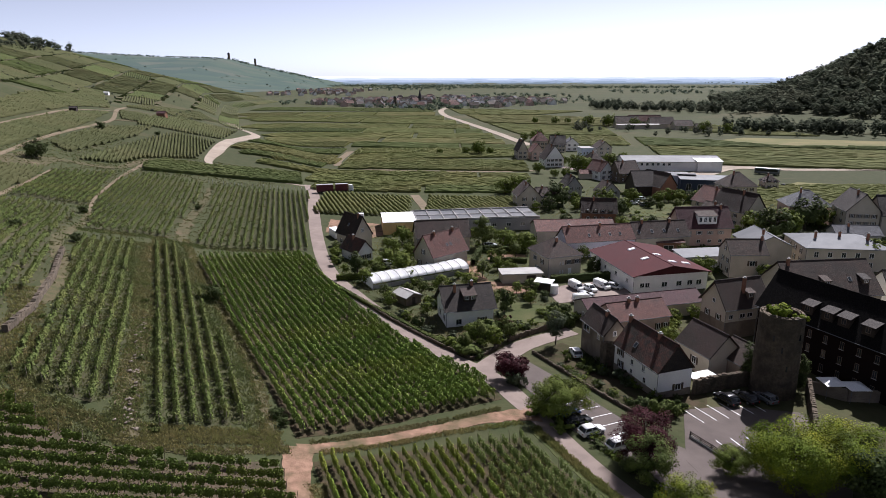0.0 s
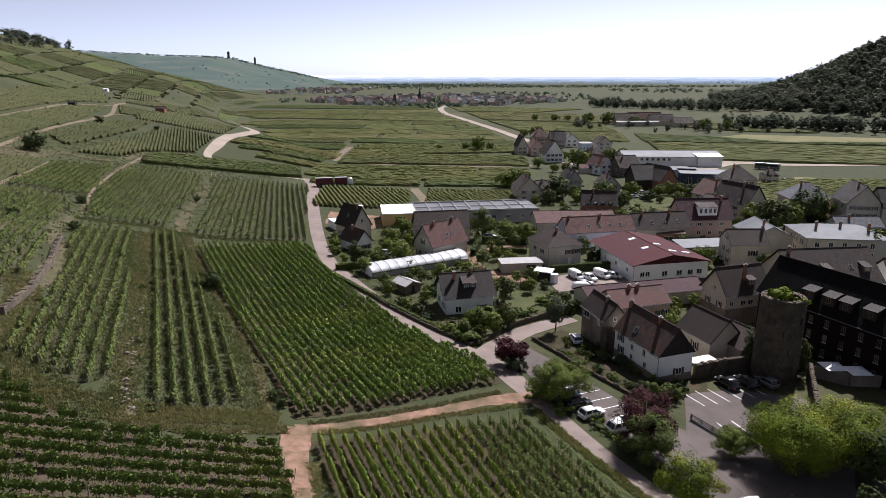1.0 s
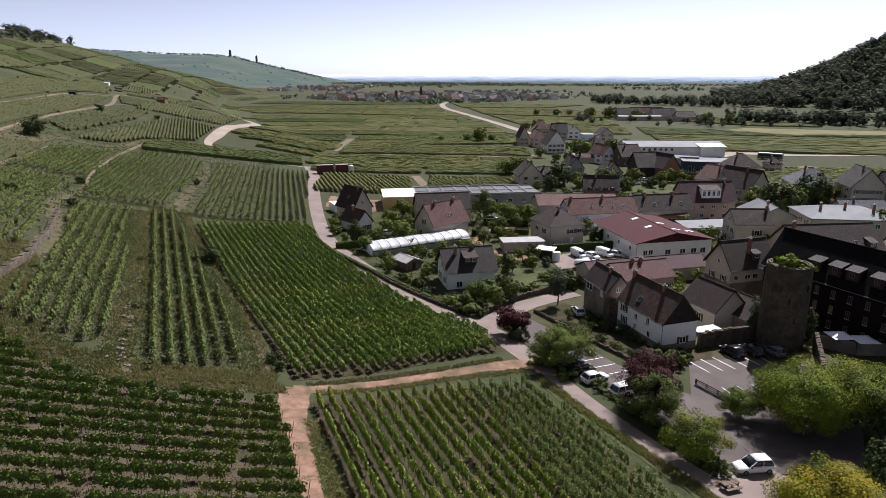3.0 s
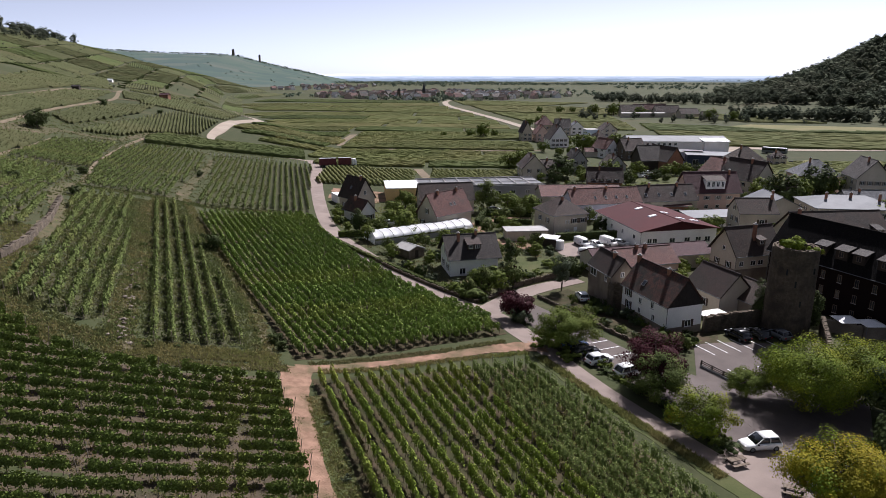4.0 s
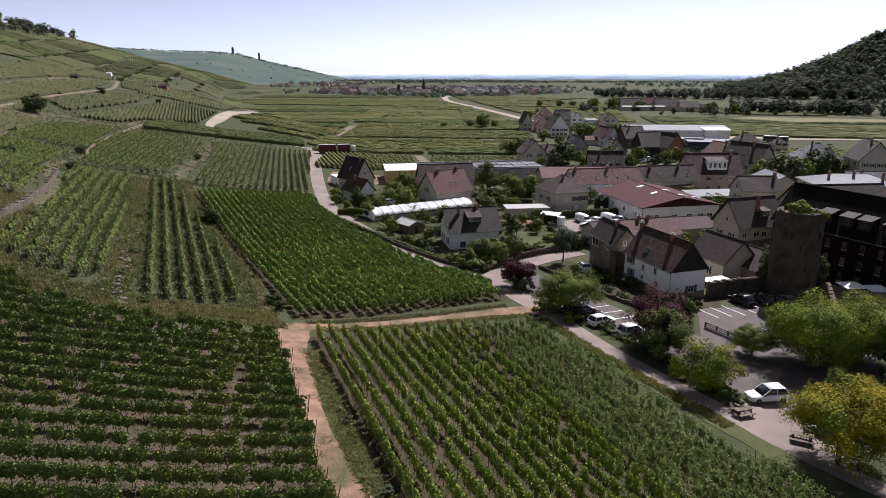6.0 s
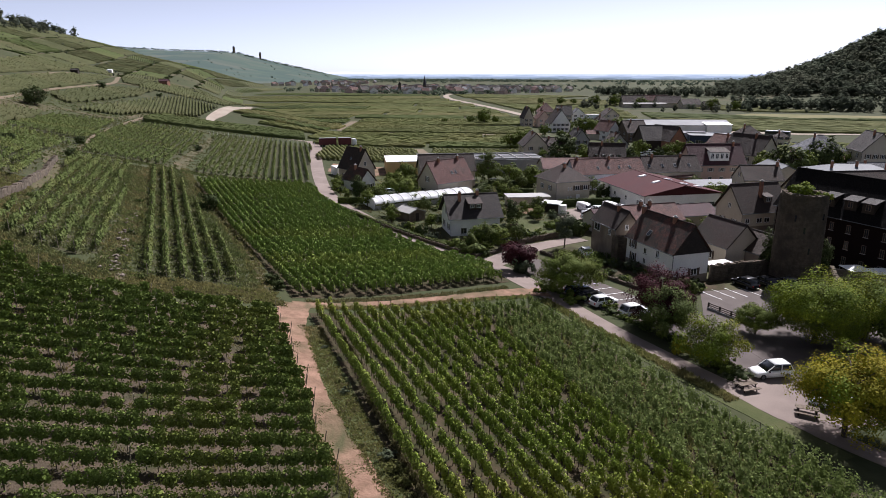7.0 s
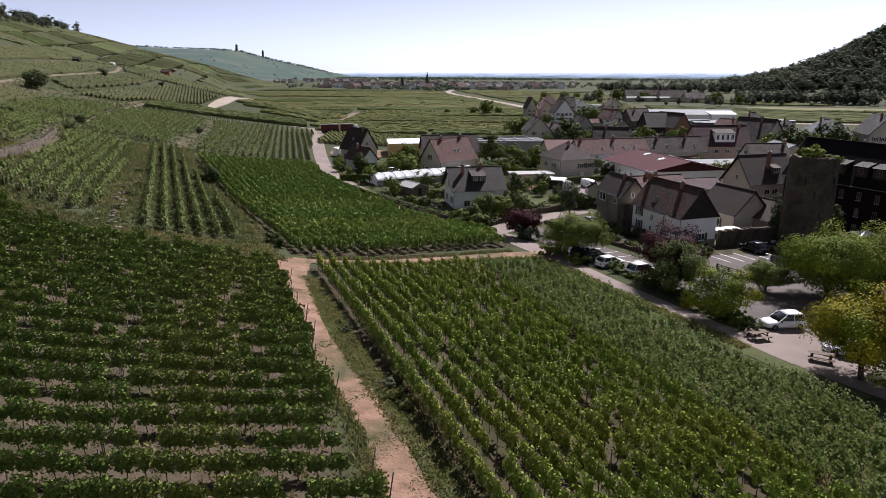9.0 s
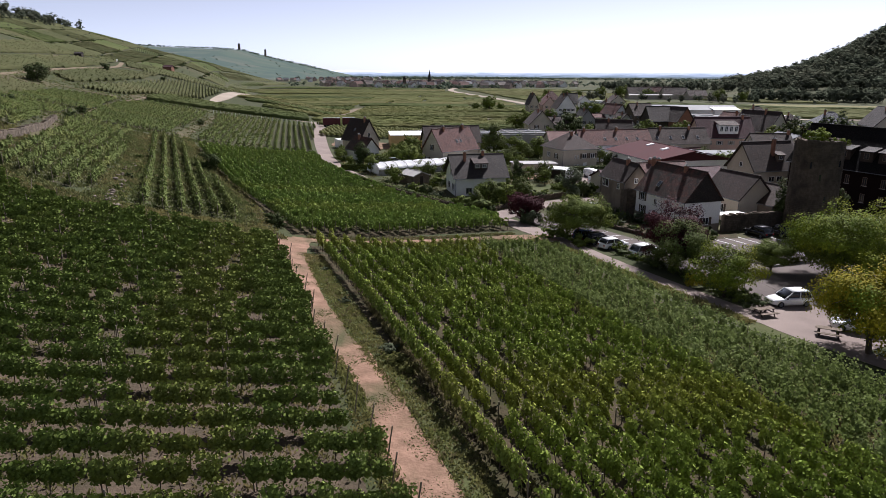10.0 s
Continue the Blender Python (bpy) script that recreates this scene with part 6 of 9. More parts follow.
for k, (x, y, r) in enumerate([(-36.5, 71.5, 0.7), (-33.8, 73.4, 0.5), (-25.2, 75.6, 0.6), (-43.5, 80.5, 0.8), (-47.5, 92, 0.7), (-53, 106, 0.9), (-60, 121, 0.9), (-30.6, 95, 0.5), (-37.5, 110, 0.7), (-66.5, 99, 0.8)]):
    shrub(x, y, r, r * 1.1, ("leaf_olive", "leaf_dark", "weed")[k % 3], "small scrubby bush on a bank", 600, 0.16, k, "bushes on the banks")
for k, (poly, n) in enumerate((([(-79, 166), (-74, 170), (-60, 145), (-43, 114), (-27, 78), (-38, 71), (-45, 90), (-56, 117)], 5200), ([(-92, 156), (-82, 165), (-65, 127), (-49, 91), (-45, 76), (-58, 78), (-67, 104), (-83, 137)], 5200))):
    x0_, x1_ = min(p[0] for p in poly), max(p[0] for p in poly)
    y0_, y1_ = min(p[1] for p in poly), max(p[1] for p in poly)
    q = np.stack([rng_t.uniform(x0_, x1_, n * 3), rng_t.uniform(y0_, y1_, n * 3)], 1)
    q = q[[within(poly, a, b) for a, b in q]][:n]
    tufts("grass", q, 5, 0.3, "weed_green", "green grass in the alleys between vine rows", 110 + k, 0.11, 0.3)
q = np.stack([rng_t.uniform(-185, -38, 16000), rng_t.uniform(84, 330, 16000)], 1)
q = q[(np.interp(q[:, 1], YK, FOOT) - q[:, 0]) > 24]
tufts("grass", q[::2], 4, 0.4, "weed_green", "rough green grass on the hillside", 130, 0.22, 0.5)
tufts("grass", q[1::4], 4, 0.35, "dry_grass", "rough dry grass on the hillside", 131, 0.2, 0.5)
for k, (line, n, w) in enumerate((([(-74, 171), (-60, 146), (-51.5, 131), (-42.5, 114), (-34, 98), (-25.5, 77)], 1500, 1.6), ([(-64, 84), (-56, 76), (-48, 71.5), (-40, 69.5)], 1000, 3.0), ([(-82, 166), (-70, 140), (-57, 115), (-47, 91), (-41, 72)], 1600, 2.0), ([(-98, 166), (-84, 174), (-72, 172), (-42, 180)], 1100, 1.8))):
    tufts("grass", along(line, n, w, rng_t), 6, 0.32, "weed_green", "rough green grass between vineyards", 140 + k, 0.1, 0.25)
trail = [(-17.4, 66), (-15.0, 59), (-12.0, 50), (-8.9, 42.3), (-5.2, 35.8), (-3.2, 30.5), (-1.2, 25), (1.5, 18)]
pl = along(trail, 2600, 1.25, rng_t)
keep = np.array([noise.noise((a * 0.35, b * 0.35, 21)) for a, b in pl]) > 0.22
tufts("grass", pl[keep], 7, 0.05, "weed_green", "worn grass patches on the dirt track", 150, 0.05, 0.16)
# brown terrace banks with scrub up the slope
for k, d0 in enumerate((64, 96, 132, 172, 214, 262, 318, 384)):
    yy = np.arange((560 if d0 < 172 else 300) + 6 * k, 960, 24.0)
    line = [(float(np.interp(v, YK, FOOT)) - d0 + 3.0 * noise.noise((v * 0.02, k * 3.1, 0)), float(v)) for v in yy]
    ribbon("terrace_bank", line, 2.2 + 0.6 * (k % 3), M["scrub"], "brown terrace bank on the vineyard slope", "bank", lift=0.25, step=4, skirt=1.0, ragged=0.7)
    pl = along(line, 260, 2.2, rng_t)
    keep = np.array([noise.noise((a * 0.02, b * 0.02, 8)) for a, b in pl]) > -0.05
    tufts("scrub", pl[keep], 18, 0.9, "leaf_dark", "low dark scrub along a terrace", 60 + k, 0.3, 0.8)


# ---- vehicles ----
PAINT = {
    "white": mat("white_car_paint", (0.75, 0.75, 0.75), rough=0.25, bump=0, spec=0.5, tone=1.0),
    "silver": mat("silver_car_paint", (0.42, 0.44, 0.46), rough=0.28, bump=0, metal=0.5, spec=0.5, tone=1.0),
    "black": mat("black_car_paint", (0.015, 0.015, 0.017), rough=0.2, bump=0, spec=0.6, tone=1.0),
    "blue": mat("blue_car_paint", (0.04, 0.07, 0.14), rough=0.22, bump=0, spec=0.6, tone=1.0),
    "red": mat("red_car_paint", (0.35, 0.03, 0.02), rough=0.25, bump=0, spec=0.5, tone=1.0),
    "grey": mat("grey_car_paint", (0.14, 0.145, 0.15), rough=0.25, bump=0, spec=0.5, tone=1.0),
}
LAMP = mat("lamp_glass", (0.6, 0.6, 0.58), rough=0.1, bump=0, spec=0.6)
TAIL = mat("tail_lamp_red", (0.35, 0.02, 0.02), rough=0.2, bump=0, spec=0.6)


def loft(bm, stations, n=3):
    """A body through cross-sections: (x, half width, bottom, top, edge rounding)."""
    rings = []
    for x, w, z0, z1, e in stations:
        h = z1 - z0
        pts = [(-w * 0.92, z0), (-w, z0 + h * 0.3), (-w, z1 - h * e), (-w * (1 - e * 0.6), z1), (w * (1 - e * 0.6), z1), (w, z1 - h * e), (w, z0 + h * 0.3), (w * 0.92, z0)]
        rings.append([bm.verts.new((x, y, z)) for y, z in pts])
    for p, q in zip(rings, rings[1:]):
        for i in range(8):
            f = bm.faces.new((p[i], p[(i + 1) % 8], q[(i + 1) % 8], q[i]))
            f.smooth = True
    bm.faces.new(rings[0][::-1])
    bm.faces.new(rings[-1])
    bmesh.ops.recalc_face_normals(bm, faces=bm.faces[:])
    return bm


def car(x, y, ang, paint, label, kind="hatch", group="parked cars", z=None):
    """A parked car heading along ang: body, cabin glass, roof, wheels, lamps."""
    L, W, H = {"hatch": (4.1, 0.88, 1.48), "suv": (4.4, 0.91, 1.64), "van": (5.0, 0.96, 2.0)}[kind]
    t = thing("car" if kind != "van" else "van", pose(x, y, (ground(x, y) + 0.07) if z is None else z, 0, 0, ang), label, "car" if kind != "van" else "van", group)
    hood = 0.92 if kind != "van" else 1.1

    def body(bm):
        a = L / 2
        loft(bm, [(-a, W * 0.86, 0.35, 0.85 * hood, 0.25), (-a * 0.93, W, 0.24, hood, 0.15), (-a * 0.3, W, 0.22, hood + 0.02, 0.12), (a * 0.3, W, 0.22, hood, 0.12), (a * 0.8, W * 0.97, 0.24, hood * 0.88, 0.25), (a, W * 0.8, 0.34, hood * 0.72, 0.3)])
    put("body", shared(("car_body", kind, paint), body, PAINT[paint]), t)

    def glass(bm):
        a = L / 2
        b0, b1, r0, r1 = (-a * 0.92, a * 0.46, -a * 0.72, a * 0.1) if kind != "van" else (-a * 0.96, a * 0.72, -a * 0.92, a * 0.42)
        loft(bm, [(b0, W * 0.9, hood - 0.03, hood, 0.1), (r0, W * 0.86, hood - 0.03, H - 0.05, 0.22), (r1, W * 0.86, hood - 0.03, H - 0.05, 0.22), (b1, W * 0.88, hood - 0.03, hood + 0.01, 0.1)])
    cab = put("cabin", shared(("car_cabin", kind), glass, M["car_glass"] if kind != "van" else PAINT[paint]), t)

    def roof(bm):
        a = L / 2
        r0, r1 = (-a * 0.74, a * 0.08) if kind != "van" else (-a * 0.9, a * 0.4)
        loft(bm, [(r0, W * 0.78, H - 0.07, H - 0.01, 0.3), ((r0 + r1) / 2, W * 0.8, H - 0.07, H + 0.02, 0.3), (r1, W * 0.78, H - 0.07, H - 0.01, 0.3)])
    top = put("roof", shared(("car_roof", kind, paint), roof, PAINT[paint]), t)
    q = L / 2
    r0, r1 = (-q * 0.74, q * 0.08) if kind != "van" else (-q * 0.9, q * 0.4)
    for sx in (-1, 1):
        for k, (x0, x1, w0, w1) in enumerate(((r0, -q * 0.9, 0.84, 0.92), (r1, q * 0.44, 0.84, 0.92), (-q * 0.28, -q * 0.28, 0.87, 0.94))):
            put("pillar", shared(("pillar", kind, paint, k, sx), lambda bm: rod(bm, (x0, sx * W * w0, H - 0.09), (x1, sx * W * w1, hood), 0.045, 0.055, 4), PAINT[paint]), top)
    if kind == "van":
        put("windscreen", shared(("van_screen",), lambda bm: loft(bm, [(L / 2 * 0.43, W * 0.8, hood + 0.08, H - 0.1, 0.1), (L / 2 * 0.735, W * 0.8, hood + 0.02, hood + 0.06, 0.1)]), M["car_glass"]), t)
    for sx in (-1, 1):
        for px in (-L * 0.31, L * 0.31):
            wh = put("wheel", shared(("wheel",), lambda bm: rod(bm, (0, -0.11, 0), (0, 0.11, 0), 0.32, 0.32, 14), M["tyre"]), t, pose(px, sx * (W - 0.1), 0.32))
            put("rim", shared(("rim",), lambda bm: rod(bm, (0, -0.12, 0), (0, 0.12, 0), 0.2, 0.2, 10), M["zinc"]), wh)
        put("headlight", shared(("headlight", kind), lambda bm: box(bm, L / 2 * 0.9, -0.16, hood * 0.66, L / 2 * 0.985, 0.16, hood * 0.8), LAMP), t, pose(0, sx * W * 0.62, 0))
        put("tail_light", shared(("tail_light", kind), lambda bm: box(bm, -L / 2 - 0.015, -0.12, hood * 0.62, -L / 2 + 0.1, 0.12, hood * 0.85), TAIL), t, pose(0, sx * W * 0.68, 0))
        put("mirror", shared(("mirror",), lambda bm: box(bm, L / 2 * 0.36, -0.1, hood - 0.02, L / 2 * 0.42, 0.1, hood + 0.13), M["tyre"]), t, pose(0, sx * (W + 0.06), 0))
    return t


car(21.6, 82.6, 25, "white", "white hatchback parked beside the hedge")
car(20.2, 85.4, 25, "black", "black car parked beside the hedge", "suv")
car(19.2, 88.0, 25, "blue", "dark blue car with bright roof parked beside the hedge")
car(24.8, 78.8, 25, "white", "white car half under a purple tree", "suv")
car(46.0, 93.4, 110, "black", "black car in the tower's shade", "suv")
car(49.4, 94.0, 110, "black", "black estate car in the tower's shade", "suv")
car(52.6, 93.9, 110, "grey", "dark grey car in the tower's shade")
car(34.3, 61.5, 187, "white", "white car with black roof beside the picnic table", "suv")
car(37.2, 55.0, 160, "white", "white car under a golden tree")
car(33.3, 151.6, -68, "white", "white van in the yard", "van", "vans in the yard")
car(36.6, 150.2, -60, "white", "white car in the yard", "hatch")
car(40.0, 152.4, -60, "white", "white van in the yard", "van", "vans in the yard")
car(43.0, 151.8, -35, "silver", "silver car in the yard", "hatch")
car(33.0, 142.2, 10, "white", "white van beside the long outbuilding", "van", "vans in the yard")
car(34.5, 145.6, 10, "silver", "silver car in the yard", "hatch")
car(25.2, 112.0, 95, "white", "white car beside the old house", "hatch")
car(-15.5, 173.0, 20, "white", "white car beside a garden tree", "hatch")
car(14.8, 192.6, 20, "silver", "silver car beside the commercial building", "hatch")
for k, (x, y, a) in enumerate(((78.5, 258.5, 10), (80.5, 262.5, 10), (82, 255, 10), (85, 268, 20), (124, 283, 50), (128, 286, 50), (132, 288, 50), (136, 290, 50), (140, 297, 50), (145, 294, 40), (152, 293, 30), (156, 297, 30), (162, 299, 30), (120, 172, 0), (93, 176, 10))):
    car(x, y, a, ("white", "silver", "grey", "white", "red")[k % 5], "car parked far off in the village", "hatch", "far parked cars")

# articulated lorry at the crossroads
TRAILER = mat("maroon_tarpaulin", (0.13, 0.025, 0.03), (0.11, 0.022, 0.028), scale=1, rough=0.5, bump=0.1)
lo = thing("lorry", pose(-56.2, 280.5, ground(-52, 281) + 0.1, 0, 0, 14), "lorry with dark red tarpaulin bodies and white cab", "lorry")
for x0, x1 in ((0, 7.4), (8.4, 13.8)):
    bm = bmesh.new()
    box(bm, x0, -1.25, 1.0, x1, 1.25, 3.9)
    bd = part("cargo_body", bm, TRAILER, lo)
    bm = bmesh.new()
    box(bm, x0 + 0.1, -1.27, 0.85, x1 - 0.1, 1.27, 1.0)
    part("chassis", bm, M["tyre"], bd)
    bm = bmesh.new()
    box(bm, x0 - 0.02, -1.22, 3.9, x1 + 0.02, 1.22, 3.96)
    part("roof", bm, M["shutter_pale"], bd)
bm = bmesh.new()
loft(bm, [(14.2, 1.2, 0.6, 3.4, 0.1), (15.9, 1.22, 0.6, 3.4, 0.1), (16.3, 1.15, 0.6, 2.6, 0.15)])
part("cab", bm, M["white"], lo)
bm = bmesh.new()
loft(bm, [(16.0, 1.05, 2.0, 3.1, 0.1), (16.34, 1.05, 1.9, 2.5, 0.1)])
part("windscreen", bm, M["car_glass"], lo)
for px in (0.9, 2.1, 6.4, 9.4, 13.0, 15.2):
    for sx in (-1, 1):
        put("wheel", shared(("lorry_wheel",), lambda b: rod(b, (0, -0.14, 0), (0, 0.14, 0), 0.5, 0.5, 14), M["tyre"]), lo, pose(px, sx * 1.08, 0.5))

bus = thing("coach", pose(172.5, 337.5, 0.1, 0, 0, -38), "dark coach with white roof parked on the village road", "bus")
bm = bmesh.new()
loft(bm, [(-6, 1.25, 0.4, 3.2, 0.06), (5.6, 1.25, 0.4, 3.2, 0.06), (6, 1.2, 0.5, 3.0, 0.1)])
part("body", bm, PAINT["grey"], bus)
bm = bmesh.new()
box(bm, -5.9, -1.2, 3.2, 5.6, 1.2, 3.32)
part("roof", bm, M["white"], bus)
for sx in (-1, 1):
    bm = bmesh.new()
    box(bm, -5.7, sx * 1.255 - 0.01, 1.7, 5.3, sx * 1.255 + 0.01, 2.8)
    part("window_band", bm, M["car_glass"], bus)
for px in (-3.5, 3.8):
    for sx in (-1, 1):
        put("wheel", shared(("lorry_wheel",), lambda b: rod(b, (0, -0.14, 0), (0, 0.14, 0), 0.5, 0.5, 14), M["tyre"]), bus, pose(px, sx * 1.05, 0.45))


# ---- old tower, town wall and the large dark building ----
def stone_ring(bm, r0, r1, z0, z1, n, rng, bulge):
    """One course of stones round a tower: blocks proud of the joints."""
    a = np.sort((np.arange(n) + rng.uniform(-0.18, 0.18, n)) * 2 * math.pi / n)
    for i in range(n):
        b0, b1 = a[i] + 0.006, (a[(i + 1) % n] + (2 * math.pi if i == n - 1 else 0)) - 0.006
        p = rng.uniform(0, bulge)
        q = []
        for ang, z, r in ((b0, z0 + 0.015, r0), (b1, z0 + 0.015, r0), (b1, z1 - 0.015, r1), (b0, z1 - 0.015, r1)):
            q.append(bm.verts.new((math.cos(ang) * (r + p), math.sin(ang) * (r + p), z)))
        i_ = [bm.verts.new((math.cos(ang) * (r - 0.08), math.sin(ang) * (r - 0.08), z)) for ang, z, r in ((b0, z0, r0), (b1, z0, r0), (b1, z1, r1), (b0, z1, r1))]
        bm.faces.new(q)
        for j in range(4):
            bm.faces.new((i_[j], i_[(j + 1) % 4], q[(j + 1) % 4], q[j]))


TX, TY = 55.4, 97.4
tz = ground(TX, TY)
tower = thing("tower", pose(TX, TY, tz), "round medieval stone tower, roofless, with shrubs growing on top", "tower")
rng_t = np.random.default_rng(31)
bm = bmesh.new()
n = 48
ri, ro = 2.5, 3.35
for k, (za, zb) in enumerate(((-1, 14.0),)):
    rings = []
    for r, z in ((ro + 0.2, za), (ro + 0.08, 7.0), (ro, 14.2), (ri, 14.2), (ri, 12.2)):
        rings.append([bm.verts.new((math.cos(2 * math.pi * i / n) * r, math.sin(2 * math.pi * i / n) * r, z + (0.25 * noise.noise((i * 0.3, z, 2)) if z > 14 else 0))) for i in range(n)])
    for p, q in zip(rings, rings[1:]):
        for i in range(n):
            bm.faces.new((p[i], p[(i + 1) % n], q[(i + 1) % n], q[i]))
    bm.faces.new(rings[-1])
part("tower_wall", bm, M["stone"], tower)
bm = bmesh.new()
z = 0.0
while z < 13.9:
    h = rng_t.uniform(0.24, 0.36)
    r0, r1 = np.interp([z, z + h], [-1, 7, 14.2], [ro + 0.2, ro + 0.08, ro])
    stone_ring(bm, r0 + 0.02, r1 + 0.02, z, z + h, 46, rng_t, 0.06)
    z += h
masonry = part("masonry", bm, M["stone"], tower, "weathered rubble stone courses")
masonry["kind"] = "stuff"
bm = bmesh.new()
for i in range(40):
    a = 2 * math.pi * i / 40
    if rng_t.random() > 0.25:
        c = Vector((math.cos(a) * 2.95, math.sin(a) * 2.95, 14.2))
        s = rng_t.uniform(0.16, 0.26)
        box(bm, c.x - s, c.y - s, c.z - 0.1, c.x + s, c.y + s, c.z + rng_t.uniform(0.05, 0.2), 0.15)
cope = part("coping", bm, M["stone"], tower, "broken coping stones")
cope["kind"] = "stuff"
# Loopholes are dark slabs on the wall, coloured for the shade of a slit.
for a, z in ((-1.9, 8.4), (-1.1, 10.5), (-2.3, 10.2), (-1.6, 5.2)):
    bm = bmesh.new()
    box(bm, -0.12, -0.08, 0, 0.12, 0.08, 0.95)
    part("loophole", bm, M["glass"], tower, "narrow loophole, its inner shade a dark slab", pose(math.cos(a) * 3.46, math.sin(a) * 3.46, z, 0, 0, math.degrees(a) - 90))
for k, (dx, dy, r, h) in enumerate(((-1.0, -0.9, 2.1, 2.4), (1.9, -1.9, 1.3, 1.5), (0.6, 1.4, 1.4, 1.5))):
    shrub(TX + dx, TY + dy, r, h, "leaf_lime" if k < 2 else "leaf", "shrub growing on top of the tower", 1200, 0.14, k, "shrubs on the tower", base=tz + 13.4)


def ivy(x, y, z, r, h, seed, label):
    rng = np.random.default_rng(seed)
    c, u, v = leaf_ball(rng, 2200, (r, r, h / 2), (0, 0, h / 2), 0.2, 60, 0.6)
    tagged(put("climbing_plant", quads_mesh("climbing_plant", c, u, v, M["leaf_dark"]), None, pose(x, y, z)), label, "plant", "climbing plants")


ivy(52.2, 99.6, 0.5, 1.1, 8.5, 1, "dark ivy hanging beside the tower")
ivy(60.0, 97.2, 0.5, 1.1, 7.0, 2, "dark ivy hanging beside the tower")

bx, by, bang = 60.3, 116.0, -66.0
big = house((bx, by), bang, 38, 10.5, 9.0, 15.6, "u", wall="red_dark_shade", roof="tile_black_shade", over=0.5, name="building", category="building", base=0.4,
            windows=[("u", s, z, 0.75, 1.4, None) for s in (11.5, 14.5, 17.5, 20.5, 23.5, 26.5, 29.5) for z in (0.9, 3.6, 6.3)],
            dormers=[("u", s, 0.22, 2.1, 1.7, "tile_dark", "wood_dark") for s in (0.26, 0.36, 0.44, 0.55, 0.66, 0.77, 0.88)], label="large dark red building with steep tile roof and dormers, near black for shade")
for ob in big.children_recursive:
    if ob.type == "MESH" and ob.data.materials and ob.data.materials[0] == M["white"]:
        ob.data = ob.data.copy()
        ob.data.materials[0] = M["wood"]
house((74, 127), 6, 21, 14, 6.2, 12.4, "u", wall="cream_wall", roof="tile_old", over=0.4, skylights=[("u", 0.2, 0.4, 0.8, 1.1), ("u", 0.7, 0.45, 0.8, 1.1)], dormers=[("u", 0.42, 0.3, 1.5, 1.1, "tile_old", "wood"), ("u", 0.85, 0.3, 1.6, 1.2, "tile_dark", "wood")], chimneys=[("u", 0.1, 0.9, 0.7)], label="house with broad weathered brown tile roof and small dormers", sink=1)
house((91, 110), -18, 15, 13, 7.0, 13.0, "u", wall="cream_wall", roof="tile_brown", over=0.4, skylights=[("u", 0.3, 0.4, 0.8, 1.1)], dormers=[("u", 0.6, 0.3, 1.6, 1.2, "tile_brown", "wood")], chimneys=[("u", 0.4, 0.9, 0.7)], label="house with steep brown tile roof behind a dark building", sink=1)
house((98, 132), -8, 12, 10, 5.5, 9.5, "u", wall="white_wall", roof="tile_dark", over=0.4, chimneys=[("u", 0.3, 0.9, 0.7)], label="plain house with dark tile roof", sink=1)


